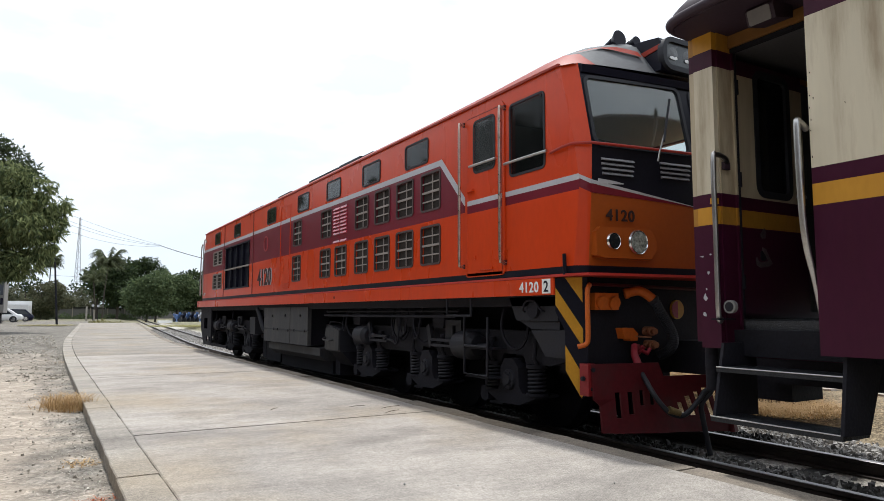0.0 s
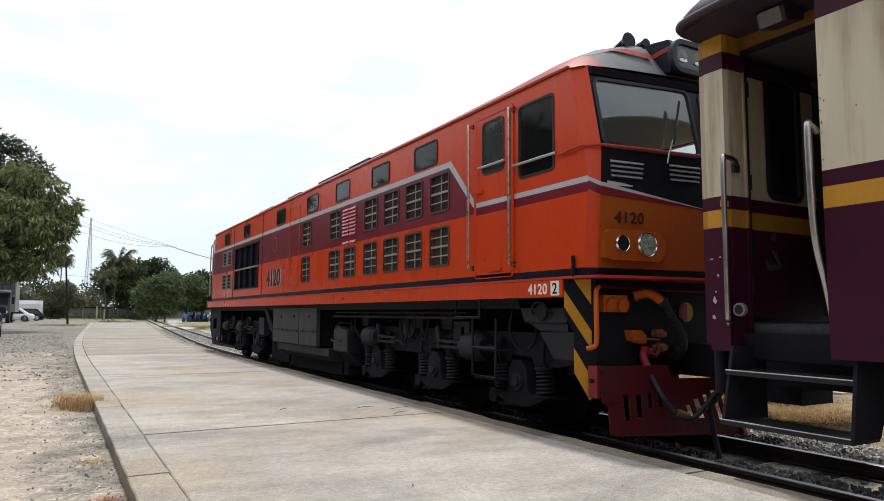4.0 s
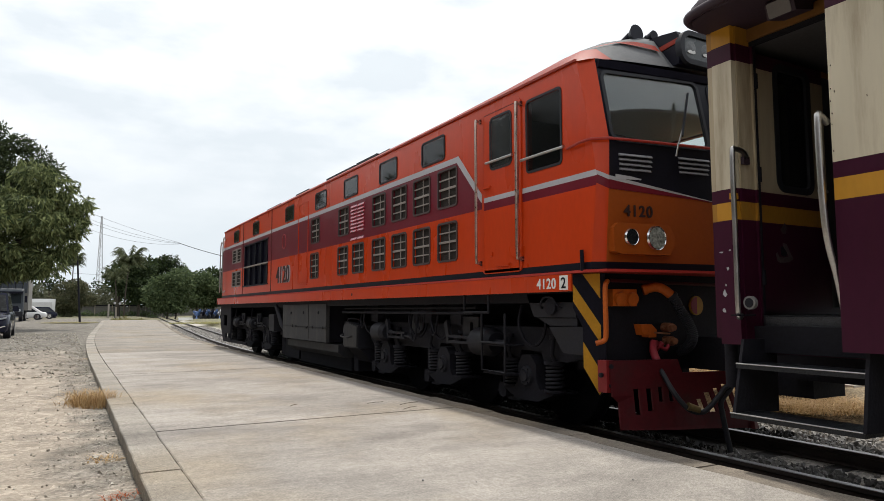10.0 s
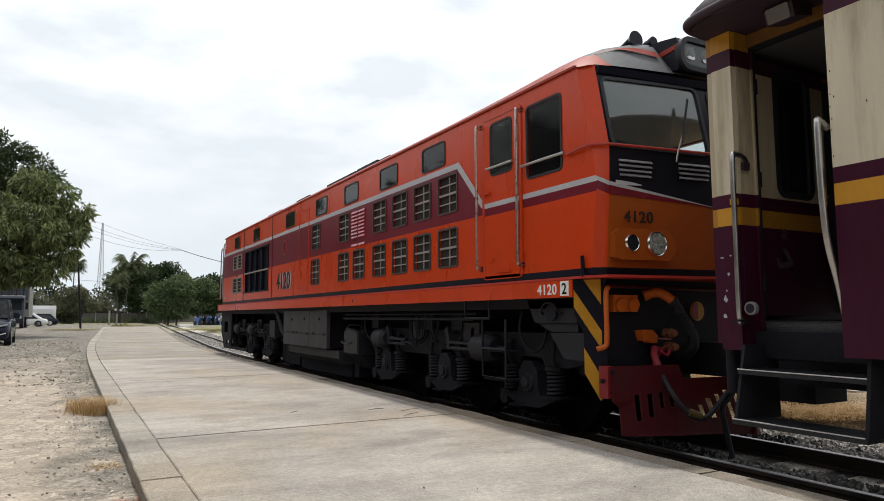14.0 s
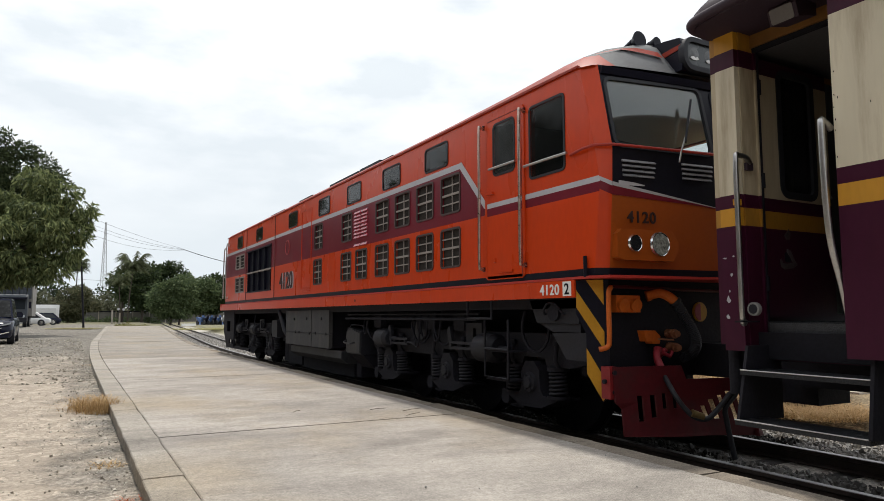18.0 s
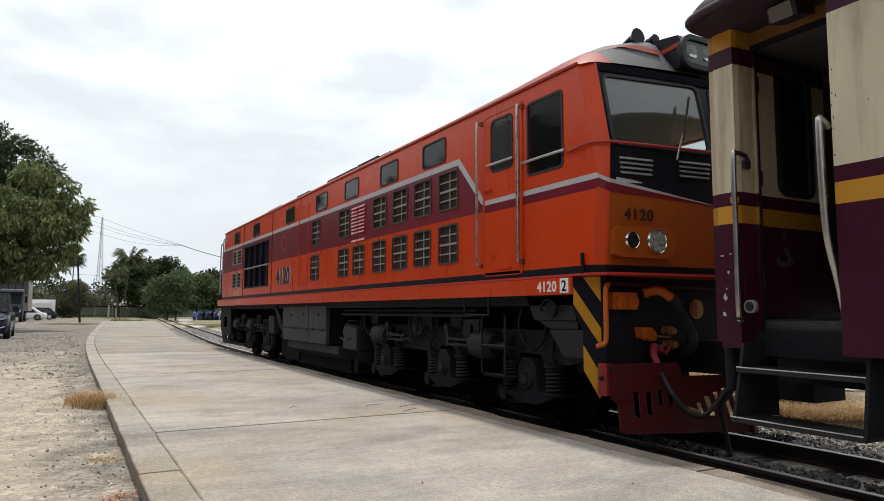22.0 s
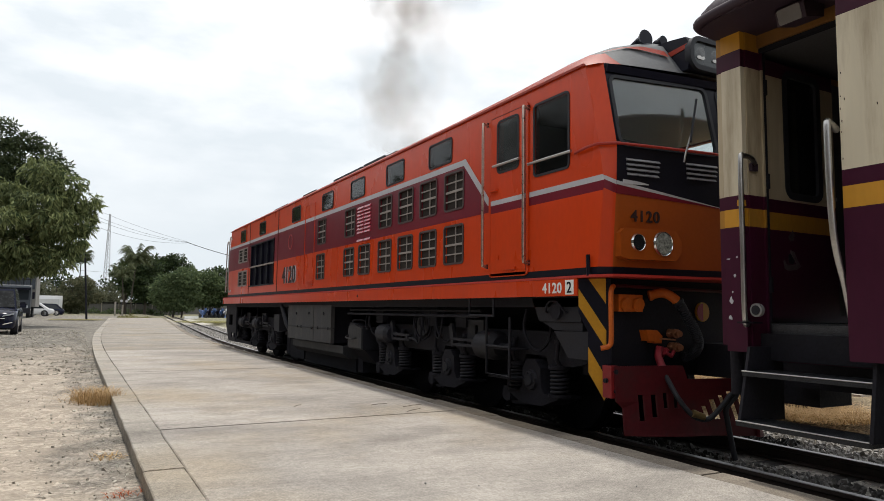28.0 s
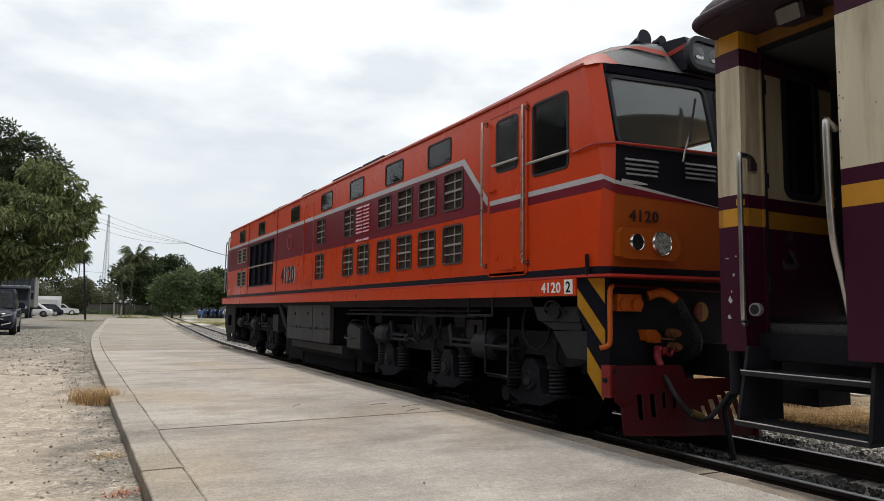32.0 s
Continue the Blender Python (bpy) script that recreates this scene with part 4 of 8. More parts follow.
tube(bm, [(-1.415, 0.12, 2.49), (-1.43, -0.05, 2.505), (-1.42, -0.17, 2.51), (-1.33, -0.30, 2.5), (-0.9, -0.352, 2.505), (0, -0.46, 2.51), (0.9, -0.352, 2.505), (1.33, -0.30, 2.5)], 0.012, 8)
part("front_handrail", bm, paint("handrail_red", (0.34, 0.025, 0.015), 0.4, vary=0.2, grain=8), loco, "red rail under the windscreens", smooth=60)
# pale grey blades: the highlights along the louvres put into the colour
NOSELOUVRE = paint("nose_louvre_highlight", (0.24, 0.24, 0.26), 0.3, vary=0.1, spec=0.5)
# louvres under the windscreens
for xc, zc in ((-1.06, 2.27), (-0.46, 2.288), (0.46, 2.288), (1.06, 2.27)):
    for k in range(4):
        bm = bm_new()
        z = zc + 0.039 * k
        w = 0.15 + 0.004 * k
        prism(bm, [(-0.022, z - 0.012), (-0.004, z + 0.008), (0.0, z + 0.008), (0.0, z - 0.012)], 0, xc - w, xc + w)
        for v in bm.verts:
            v.co.y += nose_y(v.co.x, v.co.z) - 0.004
        part("louvre", bm, NOSELOUVRE, loco)
# pale, strongly mottled colour that stands in for glints off the reflector
REFLECTOR = paint("painted_glint_reflector", (0.62, 0.62, 0.56), 0.2, metal=0.35, vary=0.9, grain=24, fine=50)
# headlamp clusters
for sx in (-1, 1):
    bm = bm_new()
    a, b = sorted((sx * 1.285, sx * 0.68))
    prism(bm, [(a, 1.60), (a + 0.07, 1.58), (b - 0.06, 1.58), (b, 1.66), (b, 1.74), (b - 0.06, 1.83), (a + 0.04, 1.83), (a, 1.79)], 1, -0.055, 0.02)
    for v in bm.verts:
        v.co.y += nose_y(v.co.x, 1.7)
    soften(bm, 0.015)
    cl = part("lamp_housing", bm, AMBER, loco, "amber housing with two round lamps")
    for xl, r, lit in ((sx * 1.12, 0.06, False), (sx * 0.875, 0.092, True)):
        yy = nose_y(xl, 1.7) - 0.055
        bm = bm_new()
        cyl(bm, (xl, yy, 1.717), (xl, yy - 0.018, 1.717), r + 0.012, 28, r + 0.006, cap=False)
        cyl(bm, (xl, yy - 0.018, 1.717), (xl, yy - 0.01, 1.717), r + 0.006, 28, r - 0.002, cap=False)
        part("lamp_rim", bm, CHROME, cl, "chrome lamp rim", smooth=40)
        bm = bm_new()
        cyl(bm, (xl, yy - 0.014, 1.717), (xl, yy - 0.004, 1.717), r - 0.004, 28, 0.022)
        cyl(bm, (xl, yy - 0.012, 1.717), (xl, yy - 0.004, 1.717), 0.012, 12)
        part("reflector", bm, REFLECTOR if lit else GREYIRON, cl, "pale reflector with glints in its colour" if lit else "", smooth=40)
        bm = bm_new()
        cyl(bm, (xl, yy - 0.016, 1.717), (xl, yy - 0.013, 1.717), r + 0.001, 28)
        part("lamp_glass", bm, LENSGLASS if lit else DARKGLASS, cl).visible_shadow = False
lettering("4120", 0.130, 0.003, DARKTEXT, loco, Matrix.Translation((-1.02, nose_y(-1.02, 1.9) - 0.013, 1.89)) @ Matrix.Rotation(math.atan(-0.12), 4, "Z") @ pose(0, 0, 0, 90), "front_number", "dark front number", 1.14)
CABLINING = paint("cab_lining", (0.055, 0.06, 0.062), 0.7, vary=0.1, grain=3)
# cab interior: rear bulkhead, desk, floor
bm = bm_new()
box(bm, -1.34, 1.34, 1.6, 1.64, 1.5, 3.2)
box(bm, -1.34, 1.34, -0.1, 1.6, 1.46, 1.5)
part("cab_bulkhead", bm, CABLINING, loco)
bm = bm_new()
rows = [[bm.verts.new((x, y, 3.12 + 0.07 * math.cos(x * 0.9) + 0.03 * k)) for x in np.linspace(-1.33, 1.33, 9)] for k, y in ((0, -0.06), (1, 0.2), (1, 0.9), (1, 1.6))]
for a, b in zip(rows, rows[1:]):
    for i in range(8):
        bm.faces.new((a[i], a[i + 1], b[i + 1], b[i]))
part("cab_headlining", bm, paint("cream_headlining", (0.72, 0.68, 0.56), 0.7, vary=0.06, grain=3), loco, "cream headlining inside the cab", smooth=40)
bm = bm_new()
prism(bm, [(-0.2, 1.5), (-0.22, 2.44), (0.05, 2.48), (0.25, 2.35), (0.25, 1.5)], 0, -1.25, 1.25)
soften(bm, 0.03)
part("control_desk", bm, paint("desk_grey", (0.08, 0.085, 0.09), 0.6), loco)
bm = bm_new()
prism(bm, rounded(-0.85, -0.4, 2.2, 2.85, 0.12), 1, 0.75, 0.87)
box(bm, -0.85, -0.4, 0.45, 0.9, 2.05, 2.18)
box(bm, -0.66, -0.6, 0.65, 0.7, 1.5, 2.06)
soften(bm, 0.02)
part("driver_seat", bm, RUBBER, loco)

# roof
RP = [(1.4, 3.22), (1.41, 3.24), (1.35, 3.305), (1.15, 3.44), (0.9, 3.56), (0.5, 3.68), (0.0, 3.72)]
full = [(-x, z) for x, z in RP] + [(x, z) for x, z in RP[-2::-1]]
bm = bm_new()
loops = []
for y, s in ((FAR_Y + 0.05, 0.2), (FAR_Y - 0.25, 0.8), (2.2, 0.8), (1.2, 0.9), (0.5, 1.0), (0.25, 0.97), (0.05, 0.74), (None, 0.08)):
    row = []
    for x, z in full:
        zz = 3.22 + (z - 3.22) * s
        yy = nose_y(x * 0.985, 3.22) - 0.02 if y is None else y - (0.1 * (1 - abs(x) / 1.4) if y < 0.3 else 0)
        zz -= 0.015 if y is None else 0.0
        row.append(bm.verts.new((x, yy, zz)))
    loops.append(row)
for k, (a, b) in enumerate(zip(loops, loops[1:])):
    for i in range(len(a) - 1):
        f = bm.faces.new((a[i], a[i + 1], b[i + 1], b[i]))
        x = abs(full[i][0] + full[i + 1][0]) / 2
        f.material_index = 0 if x > 1.2 else 1
part("roof", bm, [ROOFEDGE, ROOFGREY], loco, "grey domed roof with orange edges", smooth=60)
bm = bm_new()
box(bm, -1.42, -1.395, 0.0, FAR_Y - 0.1, 3.212, 3.232)
part("gutter", bm, ROOFEDGE, loco)
bm = bm_new()
rows = [[bm.verts.new((x, nose_y(min(max(x, -1.4), 1.4), 3.2) - o, z)) for z, o in ((3.135, 0.004), (3.14, 0.03), (3.2, 0.045), (3.215, 0.01))] for x in np.linspace(-1.3, 1.3, 15)]
for a, b in zip(rows, rows[1:]):
    for i in range(4):
        j = (i + 1) % 4
        bm.faces.new((a[i], a[j], b[j], b[i]))
bm.faces.new(rows[0][::-1])
bm.faces.new(rows[-1])
part("visor", bm, BLACK, loco, "black visor over the windscreens", smooth=40)
# orange flash across the cab roof


def dome(x, k):
    """A point of the cab roof: k runs from 0 behind the crown to 3 above the windscreens."""
    zt = float(np.interp(abs(x), [p[0] for p in RP[::-1]], [p[1] for p in RP[::-1]]))
    y = float(np.interp(k, [0, 1, 2], [0.5, 0.25 - 0.1 * (1 - abs(x) / 1.4), 0.05 - 0.1 * (1 - abs(x) / 1.4)]))
    if k > 2:
        y += (nose_y(x * 0.985, 3.22) - 0.02 - y) * (k - 2)
    s = float(np.interp(k, [0, 1, 2, 3], [1.0, 0.97, 0.74, 0.08]))
    return Vector((x, y - 0.008, 3.22 + (zt - 3.22) * s + 0.01))


bm = bm_new()
rows = []
for x in np.linspace(-1.12, -0.55, 10):
    k = float(np.interp(x, [-1.12, -0.85, -0.55], [1.5, 1.88, 2.25]))
    rows.append([bm.verts.new(dome(x, k)), bm.verts.new(dome(x, k + 0.24))])
for a, b in zip(rows, rows[1:]):
    bm.faces.new((a[0], a[1], b[1], b[0]))
part("roof_flash", bm, ROOFEDGE, loco, "orange stripe across the cab roof")
# headlight pod on the cab roof: twin lamps behind a long rounded glass
bm = bm_new()
prism(bm, [(-0.29, 3.265), (-0.305, 3.38), (-0.30, 3.50), (-0.27, 3.56), (-0.1, 3.585), (0.25, 3.61), (0.6, 3.58), (0.3, 3.26)], 0, -0.5, 0.5)
soften(bm, 0.035, 3)
hl = part("roof_headlight", bm, BLACK, loco, "black roof pod with twin headlights", smooth=40)
bm = bm_new()
ring(bm, -0.515, 0.515, 3.265, 3.565, 0.12, 0.045, 1, -0.335, -0.27, 6)
part("pod_rim", bm, RUBBER, hl, smooth=40)
bm = bm_new()
prism(bm, rounded(-0.475, 0.475, 3.305, 3.525, 0.09, 6), 1, -0.313, -0.308)
part("pod_glass", bm, paint("dusty_pod_glass", (0.028, 0.034, 0.037), 0.25, vary=0.25, grain=5, spec=0.5), hl, "dusty grey glass over the headlights")
PODLENS = paint("dim_pod_lens", (0.085, 0.09, 0.092), 0.2, vary=0.5, grain=18, fine=90, spec=0.5)
for x in (-0.37, -0.175, 0.175, 0.37):
    bm = bm_new()
    for k, (r0, r1) in enumerate(((0.064, 0.045), (0.045, 0.022), (0.022, 0.01))):
        cyl(bm, (x, -0.313 - 0.002 * k, 3.42), (x, -0.315 - 0.002 * k, 3.42), r0, 24, r1, cap=k == 2)
    ln = part("lamp_lens", bm, PODLENS, hl, smooth=40)
    # white shape laid on the lens as a painted highlight
    bm = bm_new()
    prism(bm, [(x - 0.052, 3.378), (x - 0.03, 3.366), (x + 0.03, 3.366), (x + 0.052, 3.378), (x + 0.04, 3.4), (x + 0.012, 3.388), (x - 0.01, 3.398), (x - 0.04, 3.392)], 1, -0.3215, -0.319)
    part("reflector_glint", bm, WHITE, ln, "white glint painted at the foot of the lens")
bm = bm_new()
prism(bm, [(-0.285, 3.455), (-0.285, 3.495), (-0.05, 3.475), (0.02, 3.45), (0.0, 3.42)], 0, -0.507, -0.499)
part("pod_flash", bm, ROOFEDGE, hl)
# horns and small fittings along the roof
for x, y, z, r in ((-0.52, 0.27, 3.69, 0.082), (-0.315, 0.25, 3.70, 0.05)):
    bm = bm_new()
    cyl(bm, (x, y + 0.1, z - 0.02), (x, y - 0.02, z + 0.01), 0.03, 16, 0.04)
    cyl(bm, (x, y - 0.02, z + 0.01), (x, y - 0.1, z + 0.014), 0.035, 20, r)
    cyl(bm, (x, y + 0.1, z - 0.2), (x, y + 0.1, z), 0.014, 8)
    part("horn", bm, BLACK, loco, "black trumpet horn", smooth=50)
bm = bm_new()
box(bm, -0.85, 0.85, 3.9, 6.4, 3.44, 3.52)
soften(bm, 0.03)
part("roof_hatch", bm, ROOFGREY, loco)
bm = bm_new()
cyl(bm, (0.05, 7.1, 3.4), (0.05, 7.1, 3.66), 0.2, 20)
part("exhaust", bm, SOOT, loco, smooth=40)
for y in (3.6, 4.6, 6.3, 8.2, 8.7, 10.4):
    bm = bm_new()
    box(bm, -1.2, -1.12, y - 0.04, y + 0.04, 3.32, 3.375)
    soften(bm, 0.012)
    part("lifting_lug", bm, BLACK, loco)
for y0, y1, top in ((4.25, 4.62, 3.4), (4.7, 5.5, 3.425), (5.56, 6.9, 3.418), (7.9, 8.7, 3.41), (9.8, 10.9, 3.4)):
    bm = bm_new()
    box(bm, -1.18, -0.7, y0, y1, 3.33, top)
    soften(bm, 0.02)
    for k in range(3):
        box(bm, -1.15, -0.75, y0 + (y1 - y0) * (k + 0.7) / 4, y0 + (y1 - y0) * (k + 0.7) / 4 + 0.04, top - 0.01, top + 0.012)
    part("roof_hatch", bm, BLACK, loco, "low black hatch along the roof edge")

# dark paint that stands for shade in body joints and door gaps
JOINTSHADE = paint("joint_shade_paint", (0.09, 0.012, 0.01), 0.6)
# side windows
bm = bm_new()
ring(bm, -0.285, 0.285, -0.148, 0.148, 0.05, 0.02, 0, -0.010, 0.012)
frame_me = mesh_of("window_frame", bm, RUBBER, 40)
bm = bm_new()
prism(bm, rounded(-0.27, 0.27, -0.135, 0.135, 0.035), 0, -0.002, 0.004)
pane_me = mesh_of("pane", bm, DARKGLASS)
for y in WIN_Y:
    w = share("engine_room_window", frame_me, loco, (SX, y, 2.975))
    share("pane", pane_me, w)
# dark sheet added behind the windows, standing for the dimness of the engine room
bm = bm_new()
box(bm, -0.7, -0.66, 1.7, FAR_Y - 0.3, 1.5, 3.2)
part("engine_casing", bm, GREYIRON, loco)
# cab side window and bar
bm = bm_new()
ring(bm, 0.2, 0.72, 2.38, 3.07, 0.05, 0.022, 0, SX - 0.008, SX + 0.02)
cw = part("cab_side_window", bm, RUBBER, loco, smooth=40)
bm = bm_new()
prism(bm, rounded(0.21, 0.71, 2.39, 3.06, 0.04), 0, SX + 0.0, SX + 0.006)
part("pane", bm, OPENGLASS, cw)
bm = bm_new()
tube(bm, [(SX - 0.03, 0.77, 2.515), (SX - 0.035, 0.46, 2.515), (SX - 0.03, 0.15, 2.515)], 0.014, 8)
part("window_bar", bm, STEEL, cw, "steel bar across the window", smooth=60)
# cab door
bm = bm_new()
wall(bm, 0, SX - 0.012, SX - 0.002, [0.83, 1.43], [1.50, 2.13, 2.21, 2.258, 3.10], [(0.955, 1.295, 2.54, 3.03)], lambda y, z: 2 if 2.21 < z < 2.258 else 1 if 2.13 < z < 2.21 else 0)
soften(bm, 0.004, 1, 60)
cd = part("cab_door", bm, [ORANGE, MAROON, SILVER], loco, "orange cab door with a tall rounded window")
bm = bm_new()
ring(bm, 0.932, 1.318, 2.515, 3.055, 0.06, 0.022, 0, SX - 0.018, SX)
part("window_frame", bm, RUBBER, cd, smooth=40)
bm = bm_new()
prism(bm, rounded(0.942, 1.308, 2.525, 3.045, 0.05), 0, SX - 0.012, SX - 0.006)
part("pane", bm, DOORGLASS, cd, "grey door glass, dust and sky reflection in its film")
bm = bm_new()
tube(bm, [(SX - 0.035, 1.36, 2.60), (SX - 0.035, 0.9, 2.60)], 0.014, 8)
part("window_bar", bm, STEEL, cd, "steel bar across the door window", smooth=60)
for nm, b in (("kick_rail", (SX - 0.03, SX - 0.011, 0.98, 1.2, 1.555, 1.575)), ("door_lock", (SX - 0.026, SX - 0.011, 1.27, 1.31, 1.66, 1.7)), ("door_handle", (SX - 0.04, SX - 0.011, 1.3, 1.42, 2.345, 2.365))):
    bm = bm_new()
    box(bm, *b)
    soften(bm, 0.004, 1)
    part(nm, bm, ORANGE, cd)
# door surround
bm = bm_new()
ring(bm, 0.79, 1.47, 1.49, 3.14, 0.06, 0.036, 0, SX - 0.012, SX + 0.002)
part("door_surround", bm, ORANGE, loco, smooth=40)
# dark strips laid round the cab door, painting in the shade of its gaps
for b in ((SX - 0.0045, SX - 0.0005, 1.442, 1.456, 1.5, 3.12), (SX - 0.0135, SX - 0.0125, 0.828, 0.834, 1.5, 3.1), (SX - 0.0135, SX - 0.0125, 0.836, 1.425, 3.096, 3.102)):
    bm = bm_new()
    box(bm, *b)
    part("door_gap", bm, JOINTSHADE, loco)
# long grab rails beside the door
for y in (1.49, 0.785):
    bm = bm_new()
    tube(bm, smooth_line([(SX, y, 3.05), (SX - 0.05, y, 3.06), (SX - 0.07, y, 3.01), (SX - 0.07, y, 2.4), (SX - 0.07, y, 1.68), (SX - 0.05, y, 1.61), (SX, y, 1.6)], 5), 0.015, 8)
    g = part("grab_rail", bm, paint("worn_rail_steel", (0.42, 0.33, 0.28), 0.28, metal=0.9, vary=0.4, grain=14), loco, "long worn grab rail beside the cab door", smooth=60)
    for zb in (3.03, 1.57):
        bm = bm_new()
        box(bm, SX - 0.022, SX, y - 0.013, y + 0.013, zb + 0.01, zb + 0.055)
        soften(bm, 0.005, 1)
        part("rail_bracket", bm, PLOWRED, g)
# handrails at the far cab
bm = bm_new()
tube(bm, smooth_line([(SX, 14.3, 3.0), (SX - 0.07, 14.3, 2.98), (SX - 0.07, 14.3, 1.7), (SX, 14.3, 1.65)], 5), 0.016, 8)
part("grab_rail", bm, STEEL, loco, smooth=60)
bm = bm_new()
tube(bm, smooth_line([(SX, 14.62, 2.9), (SX - 0.05, 14.7, 2.88), (SX - 0.05, 14.75, 1.6)], 5), 0.016, 8)
part("grab_rail", bm, STEEL, loco, smooth=60)

# intake grilles: frame, filter, bars
bm = bm_new()
ring(bm, -GW, GW, -GH, GH, 0.045, 0.022, 0, -0.010, 0.014)
gframe_me = mesh_of("grille_frame", bm, GRILLEFRAME, 40)
bm = bm_new()
box(bm, 0.028, 0.04, -GW + 0.015, GW - 0.015, -GH + 0.015, GH - 0.015)
gfilter_me = mesh_of("filter", bm, FILTER)
bm = bm_new()
box(bm, 0.004, 0.016, -0.215, 0.215, -0.012, 0.012)
gmid_me = mesh_of("bar", bm, GRILLEBAR)
bm = bm_new()
box(bm, 0.006, 0.014, -0.215, 0.215, -0.007, 0.007)
gbar_me = mesh_of("bar", bm, GRILLEBAR)
bm = bm_new()
box(bm, 0.008, 0.018, -0.006, 0.006, -0.21, 0.21)
gup_me = mesh_of("bar", bm, GRILLEBAR)
for rows, z in ((GY_TOP, GZ_TOP), (GY_BOT, GZ_BOT)):
    for y in rows:
        g = share("intake_grille", gframe_me, loco, (SX, y, z))
        share("filter", gfilter_me, g)
        share("bar", gmid_me, g)
        for dz in (-0.105, 0.105):
            share("bar", gbar_me, g, (0, 0, dz))
        share("bar", gup_me, g, (0, -0.02, 0))
# pressed louvres beside the intakes
bm = bm_new()
prism(bm, [(0.0, -0.024), (-0.02, -0.018), (-0.004, 0.014), (0.0, 0.014)], 1, -0.118, 0.118)
louv_me = mesh_of("louvre", bm, paint("louvre_paint", (0.4, 0.05, 0.08), 0.2, vary=0.15, grain=6))
for yy in (4.73, 5.0):
    for k in range(8):
        share("louvre", louv_me, loco, (SX, yy, 2.30 + 0.052 * k))
    share("louvre", louv_me, loco, (SX, yy, 2.18))
# radiator grille with dark upright slats
bm = bm_new()
box(bm, SX + 0.045, SX + 0.05, 9.9, 12.1, 1.68, 2.66)
rad = part("radiator_grille", bm, BLACK, loco, "large black radiator grille")
for k in range(5):
    y = 9.95 + k * 0.525
    bm = bm_new()
    box(bm, SX - 0.008, SX + 0.044, y - 0.014, y + 0.014, 1.68, 2.66)
    part("upright", bm, BLACK, rad)
for z in (1.69, 2.14, 2.65):
    bm = bm_new()
    box(bm, SX - 0.016, SX + 0.044, 9.88, 12.12, z - 0.015, z + 0.015)
    part("crossbar", bm, GRILLEBAR if z == 2.14 else BLACK, rad)
for zc, hh in ((2.48, 0.18), (1.905, 0.195)):
    for yc in (12.66, 13.18):
        bm = bm_new()
        ring(bm, yc - 0.235, yc + 0.235, zc - hh, zc + hh, 0.04, 0.03, 0, SX - 0.012, SX + 0.012)
        g = part("rear_grille", bm, GRILLEBAR, loco, smooth=40)
        bm = bm_new()
        box(bm, SX + 0.02, SX + 0.03, yc - 0.25, yc + 0.25, zc - hh, zc + hh)
        part("filter", bm, FILTER, g)
        for k in (-1, 0, 1):
            bm = bm_new()
            box(bm, SX, SX + 0.012, yc - 0.22, yc + 0.22, zc + k * 0.09 - 0.006, zc + k * 0.09 + 0.006)
            part("bar", bm, GRILLEBAR, g)
# body joints and the service panel
for y in (9.63, 12.22):
    bm = bm_new()
    box(bm, SX - 0.007, SX + 0.001, y - 0.02, y + 0.02, 1.52, 3.21)
    part("body_joint", bm, JOINTSHADE, loco)
bm = bm_new()
ring(bm, 7.18, 7.76, 1.6, 3.06, 0.03, 0.022, 0, SX - 0.007, SX + 0.001)
sp = part("service_panel", bm, ORANGE, loco)
for z in (1.57, 1.61, 1.65):
    bm = bm_new()
    box(bm, SX - 0.016, SX, 7.2, 7.6, z, z + 0.018)
    part("drip_slot", bm, ORANGE, sp)
# numbers and emblem
lettering("4120", 0.46, 0.006, SILVER, loco, pose(SX - 0.004, 8.70, 1.668, 90, 0, -90) @ Matrix.Diagonal((1.02, 1, 1, 1)), "side_number", "large raised number with dark faces and pale edges")
lettering("4120", 0.455, 0.006, DARKTEXT, loco, pose(SX - 0.012, 8.725, 1.672, 90, 0, -90) @ Matrix.Diagonal((1.02, 1, 1, 1)), "side_number_face")
bm = bm_new()
ring(bm, 8.56, 8.84, 2.32, 2.62, 0.139, 0.022, 0, SX - 0.007, SX + 0.001, 8)
part("emblem", bm, paint("emblem_paint", (0.34, 0.06, 0.06), 0.4), loco, "plain round emblem outline", smooth=40)
# sill and footplate lip
bm = bm_new()
box(bm, -1.415, -1.36, 0.10, 15.25, 1.29, 1.435)
soften(bm, 0.006)
part("sill", bm, ORANGE, loco, "orange sill beam along the side")
bm = bm_new()
box(bm, 1.36, 1.415, 0.1, 15.25, 1.29, 1.435)
part("far_sill", bm, ORANGE, loco)
bm = bm_new()
prism(bm, [(-1.418, 15.25), (-1.418, 0.12), (-1.43, -0.1), (-1.36, -0.27), (-1.2, -0.31), (0, -0.46), (1.2, -0.31), (1.36, -0.27), (1.418, 0.0), (1.418, 15.25)], 2, 1.437, 1.458)
part("footplate", bm, paint("dull_red_edge", (0.4, 0.03, 0.02), 0.5, vary=0.15), loco, "red-edged footplate")
bm = bm_new()
cyl(bm, (-1.4145, 5.03, 1.36), (-1.417, 5.03, 1.36), 0.022, 16)
part("sill_hole", bm, BLACK, loco)
lettering("4120", 0.125, 0.002, WHITE, loco, pose(-1.418, 0.43, 1.318, 90, 0, -90), "sill_number", "white sill number", 1.1)
bm = bm_new()
box(bm, -1.418, -1.414, 0.14, 0.25, 1.302, 1.425)
end2 = part("end_plate", bm, WHITE, loco, "white end-number square")
lettering("2", 0.13, 0.0015, BLACK, end2, pose(-1.42, 0.195, 1.318, 90, 0, -90), "end_digit")
bm = bm_new()
